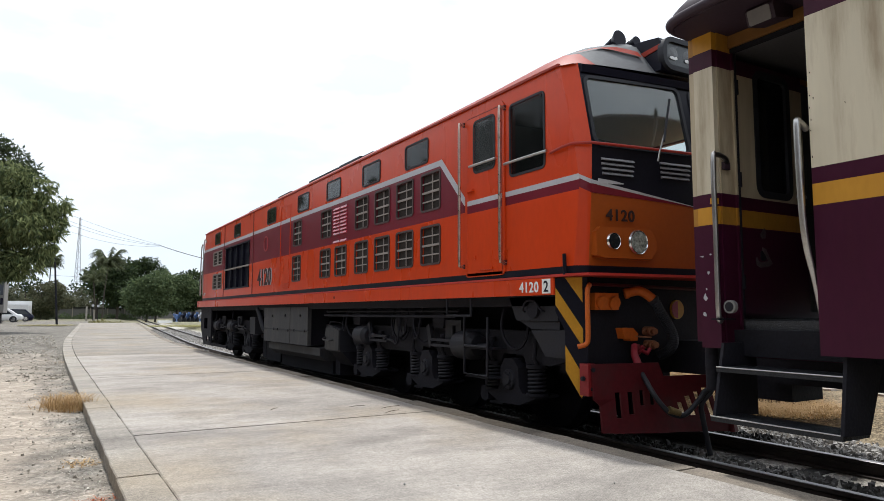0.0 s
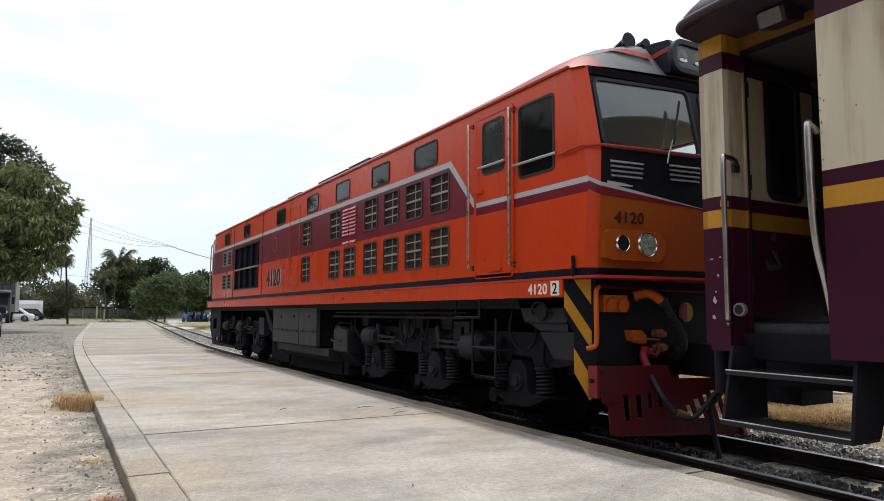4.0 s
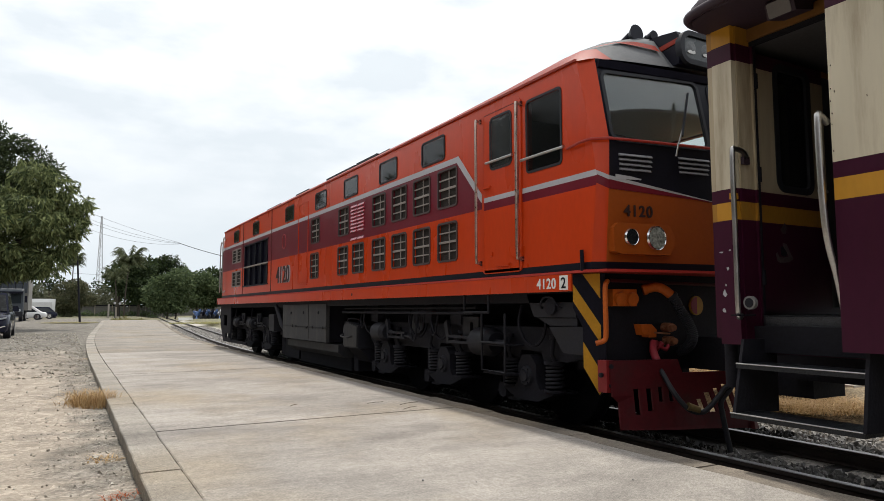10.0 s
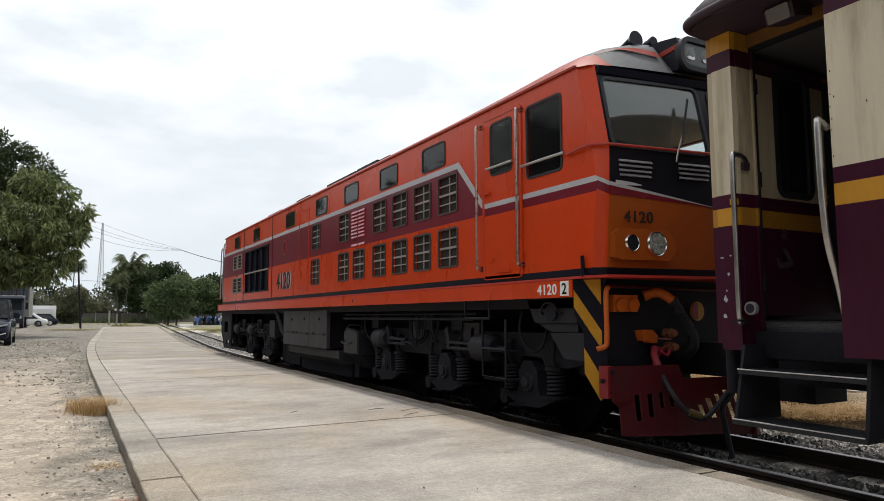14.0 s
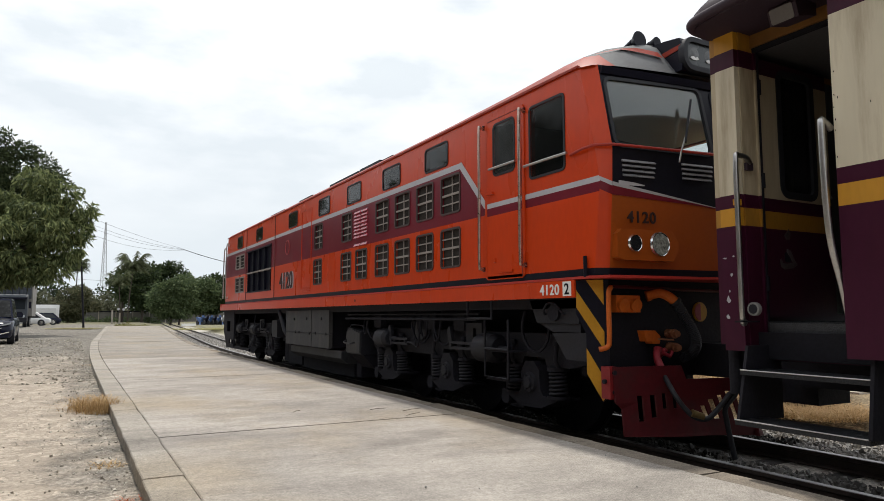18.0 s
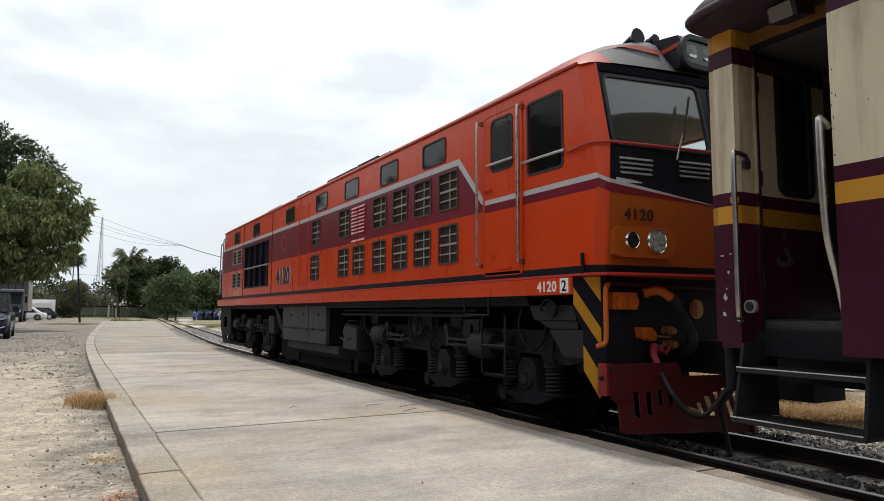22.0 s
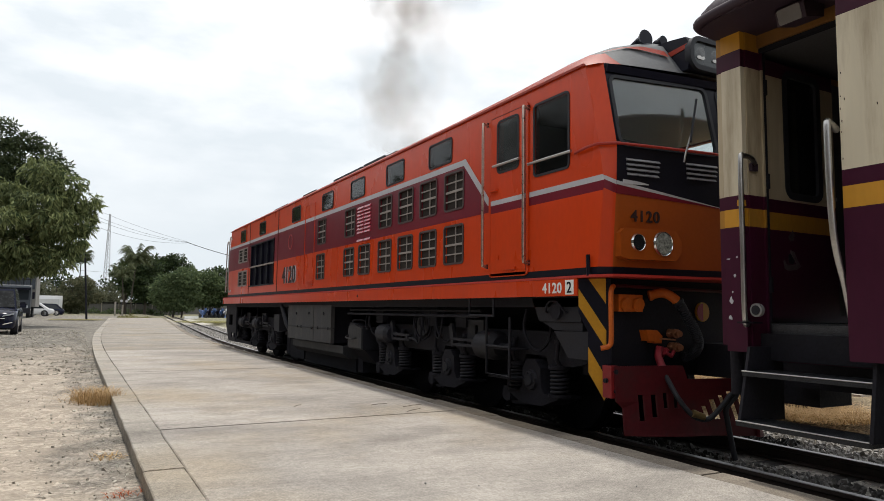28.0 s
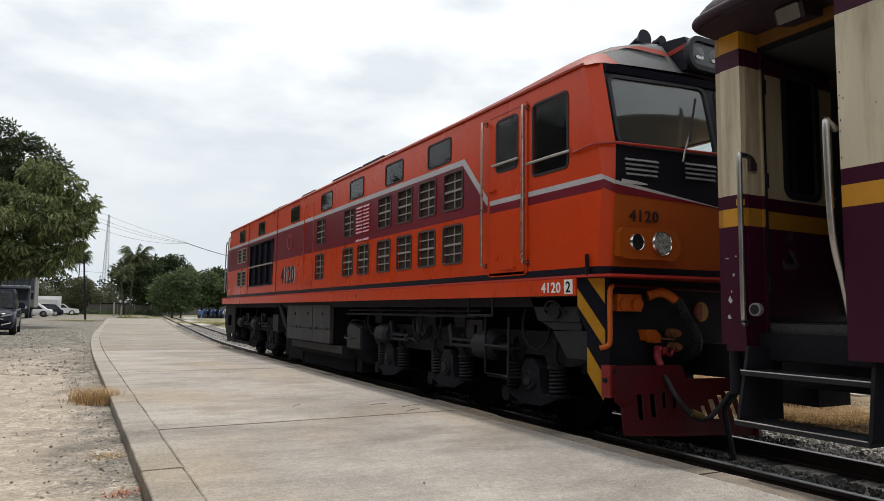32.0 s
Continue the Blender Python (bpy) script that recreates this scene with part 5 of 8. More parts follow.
tube(bm, [(-1.42, -0.05, 1.45), (-1.425, -0.05, 1.62)], 0.016, 8)
part("corner_peg", bm, BLACK, loco)

# end skirt with hazard stripes at the near corner
SK0, SK1 = Vector((-1.4, 0.10, 0)), Vector((-1.26, -0.13, 0))


def skirt(name, poly, out, material, label=""):
    """A plate on the angled corner; poly in (share along it, height)."""
    bm = bm_new()
    d = (SK1 - SK0)
    nrm = Vector((-d.y, d.x, 0)).normalized()
    if nrm.x > 0:
        nrm = -nrm
    front = [bm.verts.new(SK0 + d * s + Vector((0, 0, z)) + nrm * out) for s, z in poly]
    back = [bm.verts.new(SK0 + d * s + Vector((0, 0, z)) + nrm * (out - 0.012)) for s, z in poly]
    bm.faces.new(front)
    bm.faces.new(back[::-1])
    for i in range(len(poly)):
        j = (i + 1) % len(poly)
        bm.faces.new((front[i], back[i], back[j], front[j]))
    return part(name, bm, material, loco, label)


skirt("corner_skirt", [(0, 1.43), (1, 1.43), (1, 0.5), (0.78, 0.45), (0.3, 0.67), (0.3, 0.99), (0, 1.15)], 0.0, BLACK, "black corner skirt with yellow hazard stripes")
skirt("hazard_stripe", [(0.32, 1.43), (0.86, 1.43), (0.86, 1.225)], 0.003, HAZARD)
skirt("hazard_stripe", [(0.01, 1.35), (0.86, 1.01), (0.86, 0.86), (0.01, 1.205)], 0.003, HAZARD)
skirt("hazard_stripe", [(0.305, 0.875), (0.86, 0.63), (0.86, 0.49), (0.78, 0.455), (0.305, 0.672)], 0.003, HAZARD)
# buffer beam and its fittings
bm = bm_new()
box(bm, -1.26, 1.26, -0.06, 0.02, 0.62, 1.436)
soften(bm, 0.01)
part("buffer_beam", bm, SOOT, loco)
bm = bm_new()
tube(bm, smooth_line([(-1.21, -0.1, 1.36), (-1.24, -0.14, 1.365), (-1.28, -0.16, 1.33), (-1.285, -0.16, 1.2), (-1.285, -0.16, 0.95), (-1.3, -0.15, 0.89), (-1.35, -0.11, 0.87)], 5), 0.021, 8)
part("corner_handrail", bm, PIPEORANGE, loco, "orange bent handrail", smooth=60)
bm = bm_new()
tube(bm, [(-1.2, -0.12, 1.375), (0.2, -0.12, 1.355)], 0.014, 8)
part("beam_rail", bm, PLOWRED, loco, smooth=60)
bm = bm_new()
box(bm, -1.165, -0.9, -0.12, -0.06, 1.165, 1.305)
soften(bm, 0.015)
so = part("jumper_socket", bm, PIPEORANGE, loco, "orange twin jumper socket")
for x in (-1.10, -0.965):
    bm = bm_new()
    cyl(bm, (x, -0.12, 1.225), (x, -0.15, 1.22), 0.056, 20)
    soften(bm, 0.006, 1)
    part("socket_lid", bm, PIPEORANGE, so, smooth=40)
hose_pts = smooth_line([(-0.80, -0.09, 1.30), (-0.70, -0.16, 1.325), (-0.61, -0.22, 1.26), (-0.53, -0.25, 1.13), (-0.465, -0.27, 1.02), (-0.41, -0.26, 0.91), (-0.40, -0.2, 0.82), (-0.45, -0.12, 0.775)], 8)
bm = bm_new()
tube(bm, hose_pts[:17], [0.046 if k < 3 else 0.04 for k in range(17)], 12)
ho = part("hose_elbow", bm, PIPEORANGE, loco, "orange hose elbow", smooth=60)
bm = bm_new()
fine = smooth_line(hose_pts[16:], 2)
tube(bm, fine, [0.052 if k < 3 else 0.047 if k % 2 else 0.038 for k in range(len(fine))], 12)
part("corrugated_hose", bm, RUBBER, loco, "black corrugated brake hose", smooth=80)
bm = bm_new()
prism(bm, [(-0.885, 1.015), (-0.76, 1.015), (-0.70, 0.965), (-0.71, 0.905), (-0.79, 0.905), (-0.80, 0.925), (-0.86, 0.925)], 1, -0.14, -0.06)
soften(bm, 0.01)
part("air_cock", bm, PIPEORANGE, loco, "orange air cock plate")
bm = bm_new()
for cx, cz in ((-0.55, 0.985), (-0.54, 0.87)):
    cyl(bm, (cx + 0.02, -0.05, cz), (cx, -0.16, cz), 0.04, 14)
    cyl(bm, (cx, -0.16, cz), (cx - 0.01, -0.2, cz), 0.028, 10)
    tube(bm, [(cx, -0.12, cz), (cx - 0.05, -0.12, cz + 0.005), (cx - 0.08, -0.13, cz - 0.01)], 0.014, 6)
tube(bm, [(-0.75, -0.16, 0.945), (-0.61, -0.2, 0.935)], 0.007, 6)
part("air_couplings", bm, paint("rusty_brass", (0.25, 0.1, 0.05), 0.6, vary=0.3, grain=15), loco, smooth=40)
hose2 = smooth_line([(-0.78, -0.19, 0.76), (-0.805, -0.24, 0.69), (-0.86, -0.36, 0.6), (-0.88, -0.45, 0.51), (-0.84, -0.5, 0.42), (-0.78, -0.54, 0.355), (-0.677, -0.58, 0.345), (-0.53, -0.6, 0.455), (-0.45, -0.6, 0.52), (-0.35, -0.6, 0.537), (-0.325, -0.6, 0.593), (-0.34, -0.6, 0.7)], 8)
bm = bm_new()
tube(bm, [(-0.66, -0.1, 0.85), (-0.745, -0.14, 0.855), (-0.785, -0.17, 0.8), (-0.80, -0.23, 0.705)], [0.026, 0.034, 0.03, 0.034], 10)
cyl(bm, (-0.7, -0.1, 0.78), (-0.66, -0.16, 0.86), 0.022, 8)
tube(bm, [(-0.70, -0.16, 0.83), (-0.63, -0.17, 0.80), (-0.6, -0.17, 0.84)], 0.018, 8)
part("hose_cock", bm, HOSERED, loco, "red hose cock", smooth=60)
bm = bm_new()
tube(bm, hose2, 0.02, 10)
part("air_hose", bm, RUBBER, loco, "drooping black air hose to the coach", smooth=60)
bm = bm_new()
cyl(bm, (-0.81, -0.535, 0.39), (-0.72, -0.565, 0.355), 0.03, 12)
part("hose_coupling", bm, paint("brass", (0.2, 0.14, 0.06), 0.5, metal=0.7, vary=0.3, grain=20), loco, smooth=40)
bm = bm_new()
tube(bm, smooth_line([(-0.34, -0.58, 0.62), (-0.38, -0.6, 0.52), (-0.5, -0.6, 0.42), (-0.49, -0.6, 0.3), (-0.44, -0.62, 0.02)], 6), 0.022, 10)
part("hanging_hose", bm, RUBBER, loco, smooth=60)
bm = bm_new()
cyl(bm, (-0.13, -0.06, 1.172), (-0.13, -0.075, 1.172), 0.086, 28)
bd = part("round_badge", bm, HAZARD, loco, "round maroon and yellow badge", smooth=40)
bm = bm_new()
prism(bm, [(-0.13 - 0.076 * math.cos(a), 1.172 + 0.076 * math.sin(a)) for a in np.linspace(-1.57, 1.57, 12)], 1, -0.08, -0.075)
part("badge_half", bm, HOSERED, bd)
bm = bm_new()
box(bm, -0.2, 0.2, -0.5, -0.06, 0.62, 0.9)
soften(bm, 0.04)
part("coupler", bm, SOOT, loco)
# plough with slots through it


def plough_half(sx):
    bm = bm_new()
    slots = [(-1.11, -1.06, 0.31, 0.51), (-0.995, -0.945, 0.335, 0.51), (-0.885, -0.845, 0.4, 0.52), (-0.79, -0.75, 0.4, 0.52)]
    slots += [(-0.57, -0.52, 0.3, 0.41), (-0.48, -0.42, 0.3, 0.46), (-0.38, -0.33, 0.3, 0.49), (-0.29, -0.24, 0.28, 0.52), (-0.2, -0.15, 0.26, 0.52), (-0.11, -0.06, 0.26, 0.52)]
    wall(bm, 1, -0.014, 0.0, [-1.3, -0.9, -0.64, -0.62, -0.2, 0.0], [0.14, 0.2, 0.48, 0.62, 0.735], slots)
    for v in bm.verts:
        x, z = v.co.x, v.co.z
        if x < -1.29 and z < 0.45:
            v.co.x = -1.24
        if x > -0.63 and z > 0.6:
            v.co.z = z = 0.6 + (z - 0.6) * 0.2
        if z < 0.17:
            v.co.z = 0.205 - 0.06 * (x + 1.3) / 1.3
        v.co.y += -0.19 - 0.2 * (1.3 + x) - (0.74 - z) * 0.1
        v.co.x += 0.34 * (0.52 - z) * min(max((x + 0.7) / 0.1, 0.0), 1.0) * min(-x / 0.05, 1.0)
        v.co.x *= -sx * (1.0 if sx < 0 else 0.4)
    return bm


pl = part("plough", plough_half(-1), PLOWRED, loco, "dark red slotted plough above the rails")
part("plough_half", plough_half(1), PLOWRED, loco)
bm = bm_new()
box(bm, -1.325, -1.25, -0.2, -0.1, 0.485, 0.736)
soften(bm, 0.006)
fl = part("plough_flange", bm, paint("bright_plough_red", (0.2, 0.012, 0.014), 0.5, vary=0.2), loco)
for z in (0.54, 0.69):
    bm = bm_new()
    cyl(bm, (-1.285, -0.2, z), (-1.285, -0.218, z), 0.02, 6)
    part("bolt", bm, SOOT, fl)
bm = bm_new()
cyl(bm, (-1.325, -0.15, 0.62), (-1.35, -0.15, 0.62), 0.018, 8)
part("bolt", bm, SOOT, fl)

# ---- running gear of the locomotive ----
AXLES = [1.12, 2.78, 4.45, 10.85, 12.52, 14.2]
bm = bm_new()
box(bm, -1.3, 1.3, 0.1, 15.1, 1.2, 1.3)
box(bm, -0.5, 0.5, 0.1, 15.1, 0.95, 1.2)
part("underframe", bm, SOOT, loco)
bm = bm_new()
for sx in (-1, 1):
    cyl(bm, (sx * 0.47, 0, 0), (sx * 0.49, 0, 0), 0.485, 36)
    cyl(bm, (sx * 0.49, 0, 0), (sx * 0.6, 0, 0), 0.457, 36)
cyl(bm, (-0.85, 0, 0), (0.85, 0, 0), 0.09, 16)
wheel_me = mesh_of("wheelset", bm, SOOT, 35)
for y in AXLES:
    share("wheelset", wheel_me, loco, (0, y, 0.458))
# coil spring, axle box and horn guide, one set for each wheel
turns = []
for k in range(0, 6 * 12 + 1):
    a = 2 * math.pi * k / 12
    turns.append((0.078 * math.cos(a), 0.078 * math.sin(a), 0.22 * k / 72))
bm = bm_new()
tube(bm, turns, 0.0145, 6)
spring_me = mesh_of("coil_spring", bm, GREYIRON, 80)
bm = bm_new()
prism(bm, [(-0.4, 0.355), (-0.16, 0.27), (0.16, 0.26), (0.4, 0.355), (0.4, 0.375), (0.2, 0.385), (0.16, 0.44), (0.15, 0.6), (0.08, 0.7), (-0.06, 0.7), (-0.14, 0.62), (-0.15, 0.45), (-0.2, 0.385), (-0.4, 0.375)], 0, -1.13, -0.84)
soften(bm, 0.014)
axlebox_me = mesh_of("axle_box", bm, SOOT, 35)
bm = bm_new()
cyl(bm, (-1.13, 0, 0.5), (-1.155, 0, 0.5), 0.1, 20, 0.09)
cyl(bm, (-1.155, 0, 0.5), (-1.175, 0, 0.5), 0.055, 14, 0.05)
for k in range(6):
    a = k * math.pi / 3
    cyl(bm, (-1.155, 0.075 * math.cos(a), 0.5 + 0.075 * math.sin(a)), (-1.165, 0.075 * math.cos(a), 0.5 + 0.075 * math.sin(a)), 0.011, 6)
axlecap_me = mesh_of("axle_cap", bm, GREYIRON, 40)
bm = bm_new()
prism(bm, [(-0.03, 0.36), (0.03, 0.36), (0.03, 0.7), (-0.03, 0.7)], 0, -1.1, -1.04)
prism(bm, [(-0.06, 0.25), (0.0, 0.23), (0.055, 0.25), (0.07, 0.3), (0.05, 0.38), (-0.04, 0.38), (-0.07, 0.3)], 0, -1.13, -0.96)
soften(bm, 0.008)
guide_me = mesh_of("brake_hanger", bm, SOOT, 35)
for y in AXLES:
    share("axle_box", axlebox_me, loco, (0, y, 0))
    share("axle_cap", axlecap_me, loco, (0, y, 0))
    for d in (-0.33, 0.33):
        share("coil_spring", spring_me, loco, (-1.05, y + d, 0.4))
        for z0, z1 in ((0.37, 0.395), (0.625, 0.66)):
            bm = bm_new()
            cyl(bm, (-1.05, y + d, z0), (-1.05, y + d, z1), 0.105, 16)
            part("spring_seat", bm, SOOT, loco, smooth=40)
    share("brake_hanger", guide_me, loco, (0, y + 0.43, 0.02))
# traction motors between the wheels
bm = bm_new()
cyl(bm, (-0.43, 0, 0.42), (0.43, 0, 0.42), 0.3, 20)
box(bm, -0.43, 0.43, 0.0, 0.62, 0.16, 0.74)
motor_me = mesh_of("traction_motor", bm, SOOT, 35)
for y in AXLES:
    share("traction_motor", motor_me, loco, (0, y + 0.2, 0))
for y in (1.6, 3.3, 5.0, 10.2, 11.7, 13.4):
    bm = bm_new()
    prism(bm, [(y - 0.12, 0.2), (y + 0.12, 0.2), (y + 0.1, 0.62), (y - 0.1, 0.62)], 0, -0.95, 0.95)
    soften(bm, 0.02)
    part("brake_beam", bm, SOOT, loco)
for y0, y1 in ((0.3, 5.0), (10.1, 14.8)):
    bm = bm_new()
    box(bm, -0.02, 0.02, y0, y1, 0.14, 0.95)
    part("bogie_centre_sill", bm, SOOT, loco)
# bogie frames
for y0, y1 in ((0.3, 5.1), (10.1, 14.9)):
    for sx in (-1, 1):
        bm = bm_new()
        pts = [(y0, 0.72)]
        for y in [a for a in AXLES if y0 < a < y1]:
            pts += [(y - 0.55, 0.66), (y - 0.2, 0.66), (y - 0.16, 0.74), (y + 0.16, 0.74), (y + 0.2, 0.66), (y + 0.55, 0.66)]
        pts += [(y1, 0.72), (y1, 0.9), (y1 - 0.4, 0.97), (y0 + 0.4, 0.97), (y0, 0.9)]
        prism(bm, pts, 0, sx * 1.0 - 0.08, sx * 1.0 + 0.08)
        part("bogie_side_frame", bm, SOOT, loco)
    for y in (y0 + 0.1, (y0 + y1) / 2, y1 - 0.1):
        bm = bm_new()
        box(bm, -1.0, 1.0, y - 0.12, y + 0.12, 0.6, 0.9)
        part("bogie_crossbeam", bm, SOOT, loco)
# brake cylinders and links
for y, z, r in ((4.42, 0.83, 0.13), (1.72, 0.80, 0.15), (12.0, 0.82, 0.13), (13.5, 0.82, 0.13)):
    bm = bm_new()
    cyl(bm, (-1.16, y + 0.22, z), (-1.16, y - 0.05, z), r, 24)
    cyl(bm, (-1.16, y - 0.05, z), (-1.16, y - 0.12, z), r, 24, r * 0.7)
    cyl(bm, (-1.16, y - 0.12, z), (-1.16, y - 0.3, z), 0.035, 12)
    part("brake_cylinder", bm, GREYIRON, loco, "grey brake cylinder", smooth=35)
for y in (2.05, 3.72, 11.0, 12.9):
    bm = bm_new()
    box(bm, -1.2, -1.15, y, y + 0.5, 0.76, 0.79)
    box(bm, -1.2, -1.15, y, y + 0.5, 0.82, 0.85)
    prism(bm, [(y + 0.48, 0.78), (y + 0.55, 0.74), (y + 0.62, 0.98), (y + 0.56, 1.02)], 0, -1.19, -1.15)
    cyl(bm, (-1.21, y + 0.05, 0.805), (-1.14, y + 0.05, 0.805), 0.024, 10)
    cyl(bm, (-1.21, y + 0.5, 0.805), (-1.14, y + 0.5, 0.805), 0.024, 10)
    tube(bm, [(-1.18, y + 0.02, 0.8), (-1.18, y - 0.12, 0.79), (-1.16, y - 0.16, 0.76)], 0.015, 6)
    part("brake_lever", bm, GREYIRON, loco, smooth=40)
# gusset plates with a hole that carry the brake pull rods
for y in (2.0, 3.35, 11.5, 13.1):
    bm = bm_new()
    wall(bm, 0, -1.13, -1.1, [y, y + 0.34], [0.84, 1.06], [(y + 0.11, y + 0.18, 0.9, 1.0)])
    for v in bm.verts:
        if v.co.z < 0.85:
            v.co.y += 0.07 if v.co.y < y + 0.1 else 0.0
    part("gusset_plate", bm, GREYIRON, loco)
# leaf hooks, hanging cables and lube lines along the bogie
for y, drop in ((2.72, 0.34), (3.05, 0.3), (3.25, 0.42), (4.95, 0.3), (11.9, 0.4), (13.6, 0.35)):
    bm = bm_new()
    tube(bm, smooth_line([(-1.22, y, 1.2), (-1.24, y + 0.03, 1.2 - drop * 0.6), (-1.22, y + 0.1, 1.2 - drop), (-1.2, y + 0.22, 1.2 - drop * 1.05), (-1.18, y + 0.3, 1.2 - drop * 0.7), (-1.16, y + 0.31, 1.08)], 6), 0.011, 6)
    part("hanging_cable", bm, SOOT, loco, smooth=60)
for y in (0.72, 1.42, 2.4, 3.1, 4.05, 4.75):
    bm = bm_new()
    tube(bm, [(-1.1, y, 0.66), (-1.13, y + 0.01, 0.72), (-1.12, y, 0.86)], 0.02, 8)
    cyl(bm, (-1.12, y, 0.86), (-1.12, y, 0.9), 0.035, 8)
    part("spring_bolt", bm, SOOT, loco, smooth=50)
for y in (1.1, 2.9, 3.5, 5.0):
    bm = bm_new()
    tube(bm, smooth_line([(-1.2, y, 1.18), (-1.22, y + 0.02, 1.0), (-1.2, y - 0.06, 0.84), (-1.16, y - 0.16, 0.8), (-1.12, y - 0.24, 0.9), (-1.1, y - 0.26, 1.1)], 5), 0.015, 6)
    part("sand_pipe", bm, SOOT, loco, smooth=60)
for z, x in ((1.23, -1.28), (1.16, -1.22), (1.1, -1.26)):
    bm = bm_new()
    tube(bm, [(x, 1.9, z), (x, 5.8, z)], 0.018, 6)
    part("air_pipe", bm, SOOT, loco, smooth=60)
for y in (2.35, 3.05, 3.3, 4.7):
    bm = bm_new()
    prism(bm, [(y, 0.97), (y + 0.22, 0.97), (y + 0.25, 1.2), (y - 0.03, 1.2)], 0, -1.15, -1.05)
    soften(bm, 0.01)
    part("bogie_bracket", bm, SOOT, loco)
# sand box ahead of the tank: lidded side, sloping hopper below
bm = bm_new()
prism(bm, [(5.25, 0.56), (5.84, 0.56), (5.86, 0.9), (5.74, 0.96), (5.25, 0.9)], 0, -1.22, -0.6)
soften(bm, 0.015)
sbx = part("sand_box", bm, GREYIRON, loco, "dark sand box with a lidded side")
bm = bm_new()
prism(bm, [(-1.18, 0.555), (-0.98, 0.34), (-0.9, 0.34), (-0.7, 0.555)], 1, 5.27, 5.8)
soften(bm, 0.01)
part("hopper", bm, SOOT, sbx)
bm = bm_new()
prism(bm, [(5.26, 0.58), (5.82, 0.58), (5.83, 0.72), (5.76, 0.75), (5.83, 0.79), (5.8, 0.9), (5.6, 0.93), (5.26, 0.88)], 0, -1.245, -1.222)
soften(bm, 0.006, 1)
lid = part("sand_box_lid", bm, BATTGREY, sbx, "scuffed grey sand box lid")
bm = bm_new()
tube(bm, smooth_line([(-1.25, 5.8, 0.76), (-1.3, 5.78, 0.73), (-1.3, 5.6, 0.715), (-1.3, 5.48, 0.72), (-1.25, 5.45, 0.735)], 4), 0.013, 6)
part("lid_handle", bm, BATTGREY, sbx, smooth=60)
bm = bm_new()
tube(bm, smooth_line([(-1.22, 5.7, 0.955), (-1.2, 5.66, 1.0), (-1.1, 5.55, 0.99), (-1.05, 5.45, 0.93)], 4), 0.014, 6)
part("lid_strap", bm, GREYIRON, sbx, smooth=60)
# battery box doors on a dark frame, and the fuel tank below
bm = bm_new()
box(bm, -1.25, -0.9, 6.55, 8.9, 0.6, 1.24)
part("battery_frame", bm, SOOT, loco)
for y0, y1, spots in ((6.43, 7.34, ((6.8, 1.09), (6.56, 0.84), (7.11, 0.84))), (7.37, 8.97, ((7.62, 1.09), (8.4, 1.08), (7.45, 0.83), (8.07, 0.84), (8.3, 0.84)))):
    bm = bm_new()
    box(bm, -1.32, -1.255, y0, y1, 0.845, 1.235)
    box(bm, -1.318, -1.255, y0, y1, 0.6, 0.838)
    soften(bm, 0.01, 1)
    bx = part("battery_box", bm, BATTGREY, loco, "scuffed grey battery box door")
    for yy, zz in spots:
        bm = bm_new()
        cyl(bm, (-1.32, yy, zz), (-1.332, yy, zz), 0.024, 10)
        part("latch", bm, SOOT, bx)
    bm = bm_new()
    cyl(bm, (-1.322, y0 + 0.02, 0.841), (-1.322, y1 - 0.02, 0.841), 0.009, 8)
    part("hinge_bar", bm, GREYIRON, bx)
bm = bm_new()
prism(bm, [(-1.2, 0.57), (-1.2, 0.45), (-1.08, 0.36), (1.05, 0.36), (1.2, 0.5), (1.2, 0.95), (-0.8, 0.95), (-0.8, 0.57)], 1, 6.15, 9.0)
soften(bm, 0.02)
part("fuel_tank", bm, BATTGREY, loco, "dark grey fuel tank under the frame")
for y0, y1, z0 in ((6.2, 8.95, 0.2), (5.9, 6.1, 0.22), (9.05, 10.05, 0.22)):
    bm = bm_new()
    box(bm, -0.95, 0.95, y0, y1, z0 - 0.06, 0.95)
    soften(bm, 0.04)
    part("tank_keel" if y1 - y0 > 2 else "air_reservoir", bm, SOOT, loco)
bm = bm_new()
tube(bm, [(-1.3, 9.5, 1.22), (-1.3, 9.1, 0.85), (-1.2, 8.9, 0.6)], 0.05, 8)
box(bm, -1.3, -1.1, 9.7, 10.1, 0.7, 1.05)
part("filler_pipe", bm, GREYIRON, loco, smooth=50)
# footsteps below the cab door
bm = bm_new()
tube(bm, [(-1.33, 1.62, 1.1), (-1.33, 1.62, 0.53), (-1.33, 1.2, 0.53), (-1.33, 1.2, 1.1)], 0.013, 6)
for z in (0.81,):
    tube(bm, [(-1.33, 1.62, z), (-1.33, 1.2, z)], 0.013, 6)
part("footstep_ladder", bm, GREYIRON, loco, "iron ladder below the cab door", smooth=60)
bm = bm_new()
tube(bm, [(-1.39, 1.86, 1.29), (-1.39, 1.86, 1.11), (-1.39, 1.4, 1.11), (-1.39, 1.4, 1.29)], 0.014, 6)
part("step_loop", bm, GREYIRON, loco, "iron step loop", smooth=60)
for z, x in ((0.8, -1.2), (0.52, -1.2)):
    bm = bm_new()
    box(bm, x - 0.12, x + 0.1, 1.21, 1.61, z - 0.02, z - 0.005)
    part("footstep", bm, SOOT, loco)
